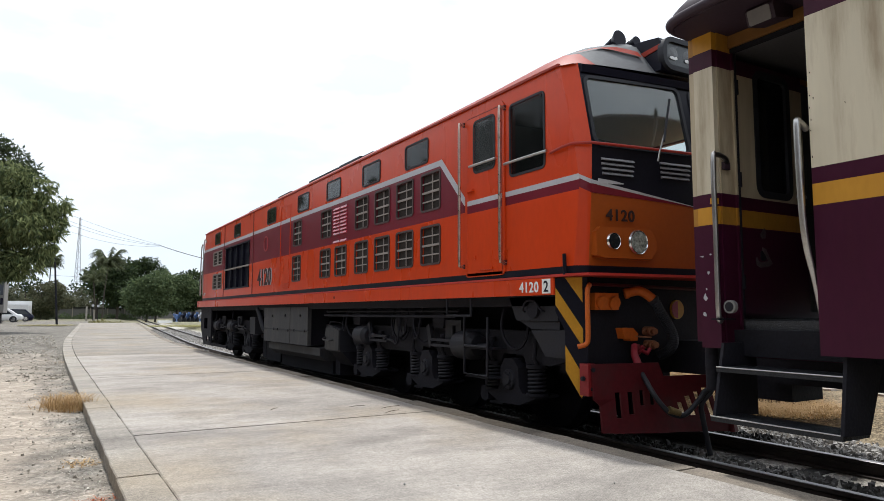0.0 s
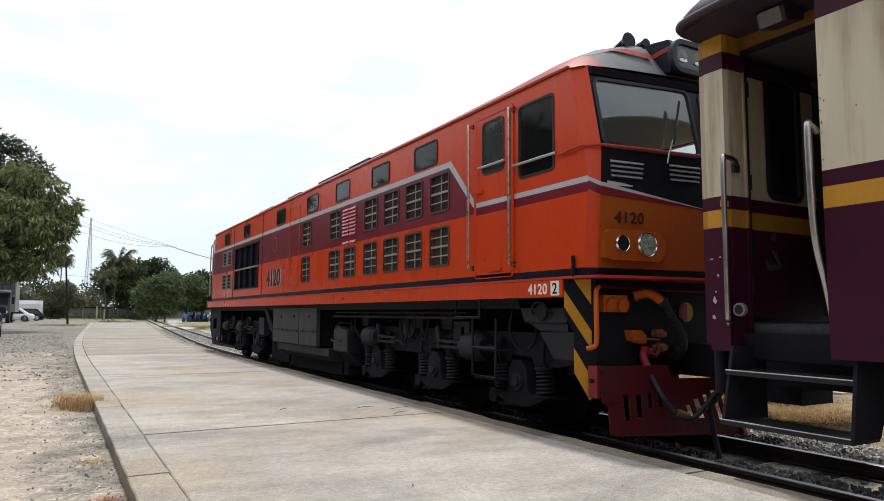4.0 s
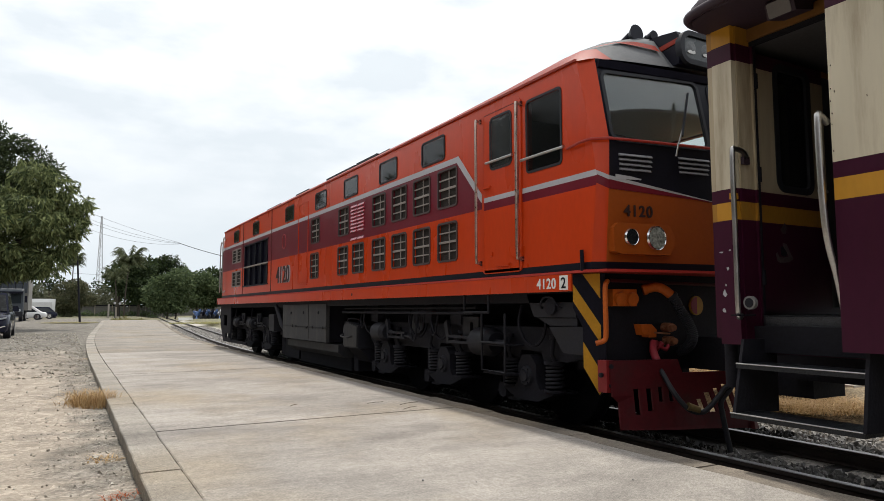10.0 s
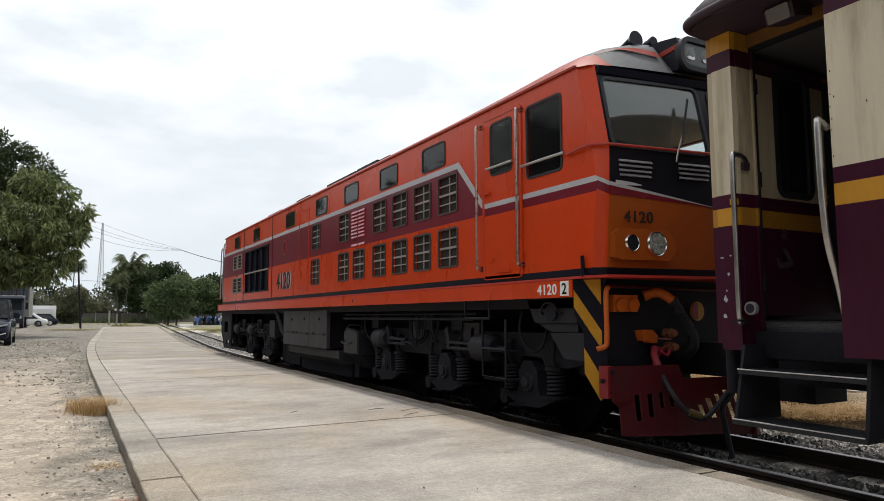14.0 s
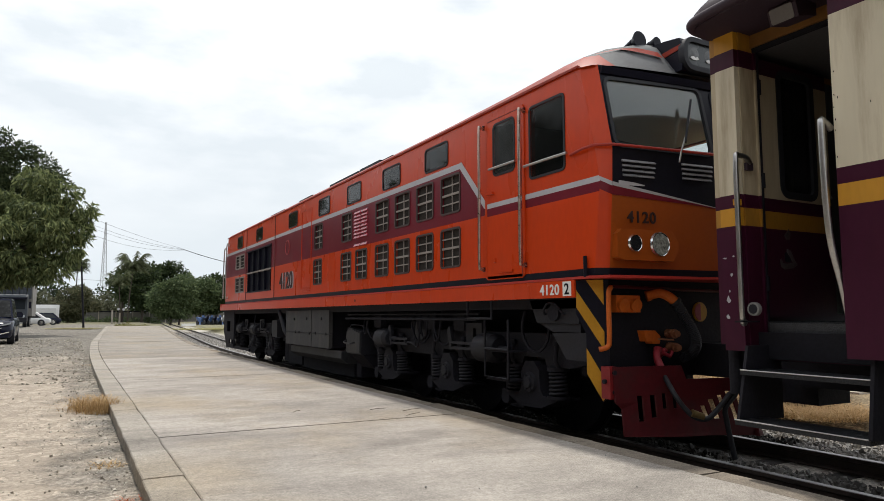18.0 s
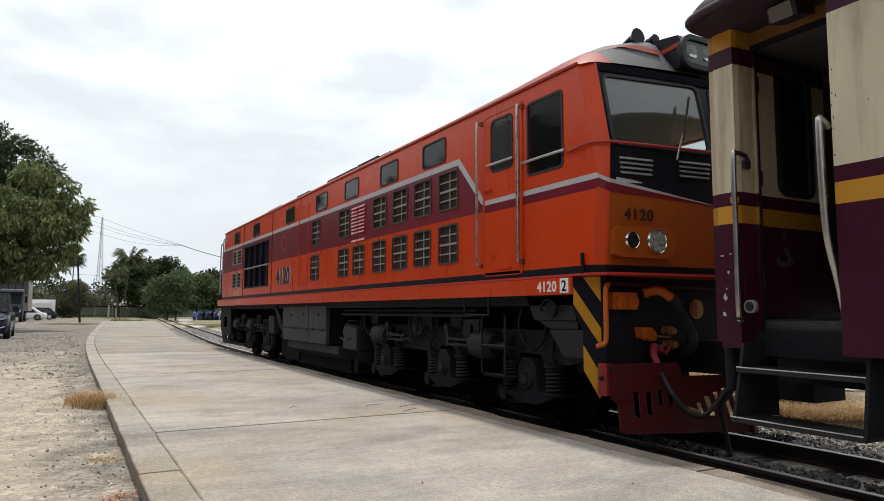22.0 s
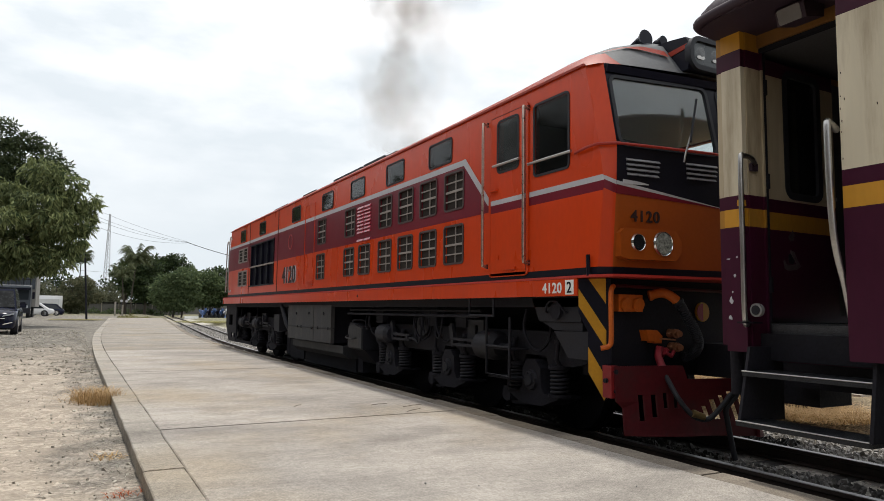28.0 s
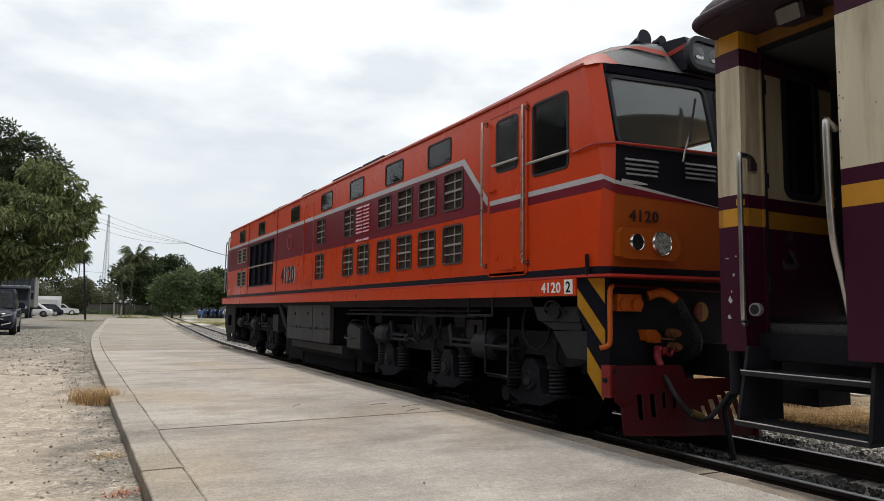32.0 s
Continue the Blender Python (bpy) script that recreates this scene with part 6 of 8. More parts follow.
# sandbox bracket and guard plate near the corner
bm = bm_new()
prism(bm, [(0.185, 1.07), (0.185, 1.28), (0.88, 1.28), (0.78, 1.085), (0.76, 1.07)], 0, -1.3, -0.9)
prism(bm, [(0.185, 0.995), (0.185, 1.066), (0.74, 1.066), (0.56, 0.995)], 0, -1.285, -0.9)
soften(bm, 0.015)
fl2 = part("corner_sandbox", bm, GREYIRON, loco, "grey corner sand box with a round filler")
bm = bm_new()
cyl(bm, (-1.3, 0.5, 1.165), (-1.33, 0.5, 1.165), 0.075, 20)
tube(bm, smooth_line([(-1.305, 0.64, 1.15), (-1.34, 0.62, 1.175), (-1.35, 0.57, 1.235), (-1.352, 0.5, 1.25), (-1.35, 0.43, 1.235), (-1.34, 0.38, 1.175), (-1.305, 0.36, 1.15)], 4), 0.01, 6)
part("filler_cap", bm, SOOT, fl2, smooth=40)
bm = bm_new()
prism(bm, [(0.085, 0.76), (0.075, 0.995), (0.55, 0.985), (0.36, 0.765)], 0, -1.3, -1.27)
soften(bm, 0.008)
part("guard_plate", bm, GREYIRON, loco)
# rear end below the sill
bm = bm_new()
box(bm, -1.3, 1.3, 15.1, 15.22, 0.5, 1.29)
wall(bm, 0, -1.31, -1.27, [13.9, 15.2], [0.3, 0.75, 1.28], [(14.2, 14.5, 0.4, 0.52), (13.95, 14.1, 0.4, 0.52), (14.35, 14.8, 0.72, 1.0)])
for v in bm.verts:
    if v.co.x < -1.26 and v.co.z < 0.6:
        v.co.y -= (0.75 - v.co.z) * 0.9 if v.co.y > 15.1 else 0.0
box(bm, -1.3, -1.26, 12.2, 13.9, 0.3, 0.36)
part("rear_skirt", bm, SOOT, loco)
bm = bm_new()
wall(bm, 1, FAR_Y - 0.03, FAR_Y + 0.02, [-1.38, 1.38], [1.45, 3.24], [])
part("rear_panel", bm, ORANGE, loco)

# ---- passenger coach: its end with an open entrance beside the locomotive ----
coach = thing("railway_coach", "cream and plum passenger coach with open entrance and steps", "train coach")
CX, CV = -1.42, -1.22       # outer side of the body, and of the drawn-in entrance
CY0, CY1, CE = -20.0, -2.12, -1.2
BANDS = [(0.91, 1.73, 1), (1.73, 1.85, 2), (1.85, 1.94, 1), (1.94, 2.81, 0), (2.81, 2.93, 1), (2.93, 3.12, 2)]
COACHPAINT = [CREAM, PLUM, OCHRE]
# grimy copies, also darkened as shade on the walls round the entrance
GRIMY_SHADED = [paint("grimy_shaded_cream", (0.43, 0.36, 0.25), 0.55, vary=0.18, grain=1.5, fine=18, spot=(0.13, 0.085, 0.04), spot_amount=0.9, spot_scale=3.5, streak=0.16), PLUM, paint("grimy_shaded_yellow", (0.36, 0.17, 0.02), 0.5, vary=0.15, grain=3, spot=(0.16, 0.09, 0.03), spot_amount=0.7, streak=0.3)]


def band_of(z):
    return next((m for a, b, m in BANDS if a <= z < b), 1)


def banded_y(name, x0, x1, y0, y1, z0, z1, label=""):
    bm = bm_new()
    cuts = sorted({z0, z1, *[v for b in BANDS for v in b[:2] if z0 < v < z1]})
    wall(bm, 0, x0, x1, [y0, y1], cuts, [], lambda a, b: band_of(b))
    return part(name, bm, COACHPAINT, coach, label)


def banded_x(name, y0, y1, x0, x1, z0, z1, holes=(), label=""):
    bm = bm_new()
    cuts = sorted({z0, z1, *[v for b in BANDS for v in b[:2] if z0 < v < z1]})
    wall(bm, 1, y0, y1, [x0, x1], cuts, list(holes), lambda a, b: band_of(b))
    return part(name, bm, GRIMY_SHADED, coach, label)


banded_y("side_wall", CX, CX + 0.05, CY0, CY1, 0.91, 3.12, "weathered cream and plum side panel with an ochre stripe")
banded_y("far_side_wall", 1.37, 1.42, CY0, CY1, 0.91, 3.12)
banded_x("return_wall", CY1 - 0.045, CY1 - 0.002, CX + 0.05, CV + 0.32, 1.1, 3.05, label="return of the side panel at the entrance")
# corner column of the entrance: outer face, then the jamb towards the opening
banded_y("corner_post", CV, CV + 0.04, -1.352, CE, 0.91, 3.06, "cream corner post with flaked plum paint")
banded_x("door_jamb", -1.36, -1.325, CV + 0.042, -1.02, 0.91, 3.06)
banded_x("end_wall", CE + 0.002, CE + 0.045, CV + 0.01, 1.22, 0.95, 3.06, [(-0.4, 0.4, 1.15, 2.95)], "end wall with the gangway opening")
banded_y("far_corner_post", 1.18, 1.22, -1.352, CE, 0.91, 3.06)
# entrance door folded in against the end wall
bm = bm_new()
door_cuts = sorted({1.13, 2.92, 1.73, 1.85, 1.94})
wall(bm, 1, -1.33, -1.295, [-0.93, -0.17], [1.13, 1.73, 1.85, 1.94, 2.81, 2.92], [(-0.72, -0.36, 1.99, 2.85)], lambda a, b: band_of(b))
door = part("entrance_door", bm, GRIMY_SHADED, coach, "folded-in entrance door with a tall rounded window")
bm = bm_new()
ring(bm, -0.755, -0.325, 1.955, 2.885, 0.09, 0.05, 1, -1.336, -1.29)
part("window_seal", bm, RUBBER, door, smooth=30)
bm = bm_new()
prism(bm, rounded(-0.73, -0.35, 1.98, 2.86, 0.06), 1, -1.315, -1.31)
part("pane", bm, DARKGLASS, door)
bm = bm_new()
cyl(bm, (-0.28, -1.332, 2.0), (-0.28, -1.352, 2.0), 0.014, 12)
cyl(bm, (-0.2, -1.332, 2.0), (-0.2, -1.352, 2.0), 0.014, 12)
part("door_studs", bm, STEEL, door)
SCRAPED = paint("scraped_metal", (0.075, 0.06, 0.062), 0.5, vary=0.6, grain=12)
for name, pts, off in (("scraped_patch", [(-0.8, 1.52), (-0.79, 1.47), (-0.75, 1.455), (-0.66, 1.465), (-0.61, 1.49), (-0.64, 1.525), (-0.68, 1.59), (-0.72, 1.6), (-0.72, 1.575), (-0.68, 1.53), (-0.66, 1.505), (-0.72, 1.495), (-0.77, 1.5), (-0.785, 1.53)], 0.004), ("scraped_patch", [(-0.72, 1.66), (-0.68, 1.665), (-0.67, 1.71), (-0.69, 1.74), (-0.74, 1.69)], 0.003)):
    bm = bm_new()
    prism(bm, pts, 1, -1.33 - off, -1.331)
    part(name, bm, SCRAPED, door, "scraped bare-metal patch")
bm = bm_new()
prism(bm, rounded(-0.745, -0.68, 1.505, 1.575, 0.02), 1, -1.3325, -1.331)
part("latch_hole", bm, SOOT, door)
bm = bm_new()
box(bm, -0.42, 0.42, CE + 0.004, CE + 0.035, 1.14, 2.96)
part("gangway_door", bm, COACHIN, coach)
# hinge post between jamb and door
bm = bm_new()
cyl(bm, (-0.985, -1.345, 1.08), (-0.985, -1.345, 2.96), 0.02, 12)
part("hinge_post", bm, SOOT, coach, smooth=40)
banded_x("jamb_lip", -1.375, -1.36, -1.035, -1.02, 0.95, 2.96)
bm = bm_new()
box(bm, -1.012, -0.955, -1.34, -1.31, 1.1, 2.9)
part("door_gasket", bm, RUBBER, coach)
for z in (1.35, 2.05, 2.7):
    bm = bm_new()
    cyl(bm, (-0.985, -1.35, z - 0.05), (-0.985, -1.35, z + 0.05), 0.026, 12)
    part("hinge", bm, SOOT, coach, smooth=40)
# vestibule: floor, lining behind, ceiling
bm = bm_new()
box(bm, -1.02, 1.02, CY1 - 0.2, CE - 0.002, 1.03, 1.1)
soften(bm, 0.01)
part("vestibule_floor", bm, TREAD, coach, "worn grey tread plate at the entrance")
bm = bm_new()
wall(bm, 1, -2.62, -2.56, [-1.1, 1.1], [1.1, 3.0], [(-0.35, 0.35, 1.1, 2.95)])
part("inner_partition", bm, COACHIN, coach)
bm = bm_new()
box(bm, -1.02, 1.15, CY1 - 0.5, CE - 0.01, 2.99, 3.02)
part("vestibule_ceiling", bm, COACHIN, coach)
bm = bm_new()
box(bm, 1.0, 1.04, -2.62, CE - 0.01, 1.24, 2.98)
part("far_door_leaf", bm, PLUM, coach)
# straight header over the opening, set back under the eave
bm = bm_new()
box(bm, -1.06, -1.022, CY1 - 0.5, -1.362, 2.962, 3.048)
part("entrance_header", bm, OCHREDARK, coach, "dark ochre band over the entrance")
bm = bm_new()
box(bm, -1.045, -1.015, CY1 - 0.5, -1.364, 2.93, 2.96)
part("door_track", bm, SOOT, coach, "dark iron door track under the header")
# roof: curved shell with a drooping end eave
bm = bm_new()
prof = [(-1.55, 3.09), (-1.535, 3.16), (-1.35, 3.32), (-0.9, 3.5), (-0.4, 3.6), (0, 3.62), (0.4, 3.6), (0.9, 3.5), (1.35, 3.32), (1.535, 3.16), (1.55, 3.09)]
secs = [(-20.0, 1.0, 0.0), (-1.9, 1.0, 0.0), (-1.5, 0.99, 0.0), (-1.33, 0.975, 0.01), (-1.23, 0.94, 0.01), (-1.175, 0.87, 0.0)]
loops = []
for y, s, dz in secs:
    up = [bm.verts.new((x * s, y, z + dz * (z - 2.6))) for x, z in prof]
    dn = [bm.verts.new((x * s * 0.985, y, z + dz * (z - 2.6) - 0.04)) for x, z in prof]
    loops.append(up + dn[::-1])
for a, b in zip(loops, loops[1:]):
    for i in range(len(a)):
        j = (i + 1) % len(a)
        bm.faces.new((a[i], a[j], b[j], b[i]))
bm.faces.new(loops[0][::-1])
bm.faces.new(loops[-1])
part("roof", bm, COACHROOF, coach, "dark curved roof with a drooping end eave", smooth=45)
bm = bm_new()
tube(bm, [(-1.55, -20, 3.085)] + smooth_line([(-1.55, -1.95, 3.085), (-1.55, -1.75, 3.085), (-1.54, -1.55, 3.085), (-1.52, -1.36, 3.085), (-1.48, -1.24, 3.087), (-1.4, -1.185, 3.088), (-1.25, -1.165, 3.088), (-0.9, -1.15, 3.09), (0.0, -1.14, 3.09)], 6), 0.032, 12)
part("gutter", bm, COACHROOF, coach, smooth=40)
bm = bm_new()
plan = [(-1.525, -20.0), (-1.525, -1.7), (-1.505, -1.38), (-1.465, -1.255), (-1.39, -1.195), (-1.25, -1.178), (-0.6, -1.17), (-0.6, -1.2), (-1.018, -1.36), (-1.018, -20.0)]
prism(bm, plan, 2, 3.052, 3.078)
part("soffit", bm, COACHROOF, coach)
bm = bm_new()
prism(bm, [(-1.31, 3.045), (-1.322, 3.02), (-1.295, 2.935), (-1.12, 2.975), (-1.12, 3.051)], 1, -1.875, -1.685)
soften(bm, 0.02)
lampbox = part("soffit_light", bm, COACHROOF, coach, "small box light under the eave")
bm = bm_new()
prism(bm, rounded(-1.85, -1.7, 2.937, 3.025, 0.012), 0, -1.319, -1.313)
for v in bm.verts:
    v.co.x += (3.02 - v.co.z) * 0.318 - 0.008
part("lens", bm, paint("milky_lens", (0.15, 0.14, 0.135), 0.4), lampbox)


def rail_bar(name, pts, r=0.02):
    bm = bm_new()
    tube(bm, smooth_line(pts, 6), r, 10)
    return part(name, bm, STEEL, coach, "bright steel grab rail", smooth=60)


rail_bar("grab_rail", [(CV + 0.08, -1.38, 2.15), (CV + 0.02, -1.40, 2.175), (CV - 0.055, -1.40, 2.18), (CV - 0.085, -1.40, 2.13), (CV - 0.085, -1.40, 1.6), (CV - 0.085, -1.40, 1.13), (CV - 0.03, -1.38, 1.1)], 0.017)
rail_bar("grab_rail", [(CX + 0.02, -2.09, 2.17), (CX - 0.045, -2.09, 2.2), (CX - 0.07, -2.09, 2.15), (CX - 0.05, -2.09, 1.6), (CX + 0.04, -2.09, 1.3), (CX + 0.09, -2.09, 1.12)], 0.019)
bm = bm_new()
box(bm, CV + 0.05, CV + 0.11, -1.385, -1.362, 2.1, 2.15)
soften(bm, 0.004, 1)
part("rail_bracket", bm, COACHROOF, coach, "grimy rail bracket")
bm = bm_new()
box(bm, CV - 0.11, CV + 0.06, -1.42, -1.362, 1.095, 1.106)
part("rail_foot", bm, SOOT, coach, "dark iron foot plate of the rail")
bm = bm_new()
box(bm, CV - 0.05, CV - 0.001, -1.37, -1.34, 1.86, 1.9)
soften(bm, 0.004, 1)
part("rail_clip", bm, OCHRE, coach)
# riser and edge strip below the vestibule floor
bm = bm_new()
box(bm, -1.05, -1.025, -2.22, -1.41, 1.0, 1.09)
soften(bm, 0.004, 1)
part("tread_edge", bm, TREADEDGE, coach, "worn chequered edge strip of the floor")
bm = bm_new()
box(bm, -1.04, -1.0, -2.22, -1.41, 0.85, 0.998)
part("riser", bm, PLUM, coach, "dark plum riser over the steps")
bm = bm_new()
cyl(bm, (CV - 0.001, -1.44, 1.18), (CV - 0.03, -1.44, 1.18), 0.043, 20)
knob = part("round_socket", bm, paint("pale_grey_plastic", (0.2, 0.195, 0.19), 0.5), coach, "round pale grey socket cover", smooth=40)
bm = bm_new()
cyl(bm, (CV - 0.03, -1.44, 1.18), (CV - 0.034, -1.44, 1.18), 0.03, 16)
part("socket_face", bm, GREYIRON, knob)
# flakes of bare primer on the corner post
for fy, fz, fa, fb in ((-1.27, 1.41, 0.012, 0.018), (-1.24, 1.24, 0.018, 0.036), (-1.225, 1.52, 0.02, 0.006), (-1.29, 1.53, 0.008, 0.008), (-1.23, 1.13, 0.02, 0.02), (-1.25, 1.3, 0.006, 0.012)):
    bm = bm_new()
    r = random.Random(int(fz * 100))
    prism(bm, [(fy + fa * math.cos(a) * r.uniform(0.4, 1), fz + fb * math.sin(a) * r.uniform(0.4, 1)) for a in np.arange(0, 6.2, 0.8)], 0, CV - 0.003, CV - 0.0005)
    part("paint_flake", bm, SILVER, coach)
for fy, fz in ((CY1 - 0.01, 2.35), (CY1 - 0.006, 2.28), (CY1 - 0.012, 2.21), (CY1 - 0.03, 2.33), (CY1 - 0.008, 2.15), (CY1 - 0.2, 2.26), (CY1 - 0.01, 2.0), (CY1 - 0.016, 2.48)):
    bm = bm_new()
    r = random.Random(int(fz * 1000))
    prism(bm, [(fy + 0.003 * math.cos(a) * r.uniform(0.4, 1), fz + 0.008 * math.sin(a) * r.uniform(0.4, 1)) for a in np.arange(0, 6.2, 0.8)], 0, CX - 0.003, CX - 0.0005)
    part("paint_chip", bm, DARKTEXT, coach)
# steps hung below the entrance
for y0, name in ((-1.43, "step_side_plate"), (-2.24, "step_side_plate")):
    bm = bm_new()
    prism(bm, [(-1.3, 0.95), (-1.41, 0.5), (-0.98, 0.48), (-0.98, 0.95)] if y0 > -2 else [(-1.38, 0.93), (-1.45, 0.5), (-1.2, 0.49), (-1.0, 0.93)], 1, y0, y0 + 0.02)
    soften(bm, 0.004, 1)
    part(name, bm, SOOT, coach, "dark iron step side plate")
for z, xa, xb in ((0.8, -1.36, -1.1), (0.5, -1.43, -1.17)):
    bm = bm_new()
    box(bm, xa, xb, -2.22, -1.41, z - 0.03, z)
    soften(bm, 0.006)
    st = part("step", bm, TREAD, coach, "chequered iron step with a bright worn edge")
    bm = bm_new()
    cyl(bm, (xa + 0.001, -2.22, z), (xa + 0.001, -1.41, z), 0.0045, 8)
    part("worn_edge", bm, STEEL, st)
bm = bm_new()
box(bm, -1.02, -0.98, -2.22, -1.41, 0.88, 1.04)
part("step_backing", bm, SOOT, coach)
# underframe, bogie and coupling at this end
bm = bm_new()
box(bm, -1.1, 1.1, -20, CE - 0.05, 0.86, 1.03)
box(bm, -0.3, 0.3, -2.2, -1.0, 0.62, 0.86)
soften(bm, 0.02)
part("underframe", bm, SOOT, coach)
bm = bm_new()
cyl(bm, (-1.1, -1.18, 0.62), (-1.1, -1.18, 1.0), 0.045, 14)
part("end_post", bm, SOOT, coach, smooth=40)
bm = bm_new()
box(bm, -0.16, 0.16, -1.1, -0.55, 0.62, 0.86)
soften(bm, 0.04)
part("coupler", bm, SOOT, coach)
bm = bm_new()
box(bm, -0.15, 0.25, -1.14, -0.62, 0.47, 0.7)
soften(bm, 0.03)
part("coupler_carrier", bm, SOOT, coach)
bm = bm_new()
tube(bm, [(-0.05, -0.86, 0.7), (-0.05, -0.8, 0.62), (-0.04, -0.78, 0.56)], 0.035, 10)
part("hose_tap", bm, HOSERED, coach, "red brake hose tap", smooth=50)
for sy in (-3.6, -5.4):
    bm = bm_new()
    for sx in (-1, 1):
        cyl(bm, (sx * 0.48, sy, 0.43), (sx * 0.6, sy, 0.43), 0.43, 28)
    cyl(bm, (-0.6, sy, 0.43), (0.6, sy, 0.43), 0.07, 12)
    part("wheelset", bm, SOOT, coach, smooth=30)
bm = bm_new()
for sx in (-1, 1):
    box(bm, sx * 0.82 - 0.06, sx * 0.82 + 0.06, -6.2, -2.8, 0.5, 0.72)
box(bm, -0.9, 0.9, -4.8, -4.2, 0.5, 0.84)
soften(bm, 0.02)
part("bogie_frame", bm, SOOT, coach)

# ---- the yard and what stands beyond it ----
YZ = 0.12


def leaves(name, clumps, count, size, material, parent, seed, long=2.2, droop=0.5, hollow=0.55, rosette=0):
    """A crown of many small folded leaves, in uneven clumps; clumps: (x, y, z, rx, ry, rz)."""
    r = np.random.RandomState(seed)
    weight = np.array([c[3] * c[4] + c[4] * c[5] + c[3] * c[5] for c in clumps])
    pick = r.choice(len(clumps), count, p=weight / weight.sum())
    cl = np.array(clumps)[pick]
    d = r.normal(size=(count, 3))
    d /= np.linalg.norm(d, axis=1)[:, None]
    rad = (hollow + (1 - hollow) * r.uniform(size=count) ** 0.6) * (1 + 0.22 * np.sin(d[:, 0] * 7 + cl[:, 0] * 3) * np.sin(d[:, 2] * 6 + cl[:, 1] * 5)) * r.choice([1.0, 1.0, 1.0, 1.12], count)
    pos = cl[:, :3] + d * cl[:, 3:] * rad[:, None]
    if rosette:
        pos = np.repeat(pos[: count // rosette], rosette, 0)
        d = np.repeat(d[: count // rosette], rosette, 0)
        count = len(pos)
        pos = pos + r.normal(0, size * 0.25, (count, 3))
    way = d * 0.6 + r.normal(0, 0.7, (count, 3)) - np.array([0, 0, droop])
    way /= np.linalg.norm(way, axis=1)[:, None]
    side = np.cross(way, r.normal(size=(count, 3)))
    side /= np.linalg.norm(side, axis=1)[:, None]
    up = np.cross(side, way)
    s = size * r.uniform(0.6, 1.25, count)[:, None]
    base, tip = pos, pos + way * s
    mid = pos + way * s * 0.45 - up * s * 0.06
    w = side * s / long / 2
    vs = np.stack([base, mid + w, tip, mid - w], 1).reshape(-1, 3)
    k = np.arange(count)[:, None] * 4
    fs = np.concatenate([k + [0, 1, 2], k + [0, 2, 3]])
    me = bpy.data.meshes.new(name)
    me.from_pydata(vs.tolist(), [], fs.tolist())
    me.materials.append(material)
    ob = new(name, me)
    ob.parent = parent
    return ob


def trunk(parent, pts, r0, r1, name="trunk"):
    bm = bm_new()
    line = smooth_line(pts, 4)
    tube(bm, line, [r0 + (r1 - r0) * k / (len(line) - 1) for k in range(len(line))], 9)
    return part(name, bm, BARK, parent, smooth=60)


def clumps_in(seed, n, cx, cy, cz, rx, ry, rz, r0, r1):
    q = random.Random(seed)
    out = []
    while len(out) < n:
        a, b, c = q.uniform(-1, 1), q.uniform(-1, 1), q.uniform(-1, 1)
        if a * a + b * b + c * c < 1:
            s = q.uniform(r0, r1)
            out.append((cx + a * rx, cy + b * ry, cz + c * rz, s * q.uniform(0.9, 1.4), s * q.uniform(0.9, 1.4), s * q.uniform(0.6, 0.9)))
    return out


# mango tree over the parked truck, its crown reaching over the yard
mango = thing("mango_tree", "broad mango tree with drooping green leaves over parked vehicles", "tree")
trunk(mango, [(-10.4, 38, 0.1), (-10.2, 38, 1.6), (-10.0, 37.8, 3.0)], 0.42, 0.3)
for tip in ((-6.2, 36.5, 5.2), (-7.8, 35.5, 4.2), (-12.5, 37, 6.2), (-9.4, 37.5, 7.6), (-5.6, 37.2, 6.2), (-9.0, 35.0, 4.0)):
    trunk(mango, [(-10.0, 37.8, 2.9), ((-10.0 + tip[0]) / 2, (37.8 + tip[1]) / 2, 3.6 + (tip[2] - 3) * 0.3), tip], 0.17, 0.05, "limb")
mc = [(*c[:5], c[5] * 0.6) for c in clumps_in(7, 58, -8.9, 37, 5.4, 4.1, 2.7, 2.5, 0.5, 0.9)]
mc += [(-5.3, 36.6, 6.9, 1.1, 0.9, 0.45), (-5.0, 36.6, 6.5, 0.9, 0.7, 0.25), (-5.1, 36.6, 6.05, 0.85, 0.6, 0.2), (-5.2, 36.5, 5.7, 0.9, 0.9, 0.5), (-6.0, 36.4, 7.6, 1.0, 0.9, 0.6), (-5.5, 36.5, 4.6, 0.7, 0.7, 0.6), (-6.2, 36.2, 3.6, 1.0, 0.8, 0.6), (-5.1, 36.4, 4.35, 0.5, 0.5, 0.3), (-7.6, 36.2, 3.4, 1.2, 0.8, 0.5), (-9.3, 36.2, 3.5, 1.3, 0.8, 0.5), (-6.9, 36.2, 8.2, 0.9, 0.9, 0.6)]
leaves("crown", mc, 36000, 0.36, LEAF_MANGO, mango, 8, 3.6, 1.2, 0.78, 9)
rain = thing("rain_tree", "tall dark-leaved tree behind the mango tree", "tree")
trunk(rain, [(-11.5, 45, 0.1), (-11.4, 45, 2.5), (-11.0, 44.8, 5)], 0.5, 0.3)
for tip in ((-8.0, 44.5, 9.6), (-10.5, 44, 11.5), (-13.5, 45, 10), (-7.0, 44.3, 8.2)):
    trunk(rain, [(-11.0, 44.8, 4.8), ((-11.0 + tip[0]) / 2, 44.8, 6.6 + (tip[2] - 6) * 0.2), tip], 0.18, 0.05, "limb")
rc = clumps_in(9, 46, -10.6, 44.6, 9.0, 3.3, 2.5, 2.9, 0.5, 0.9)
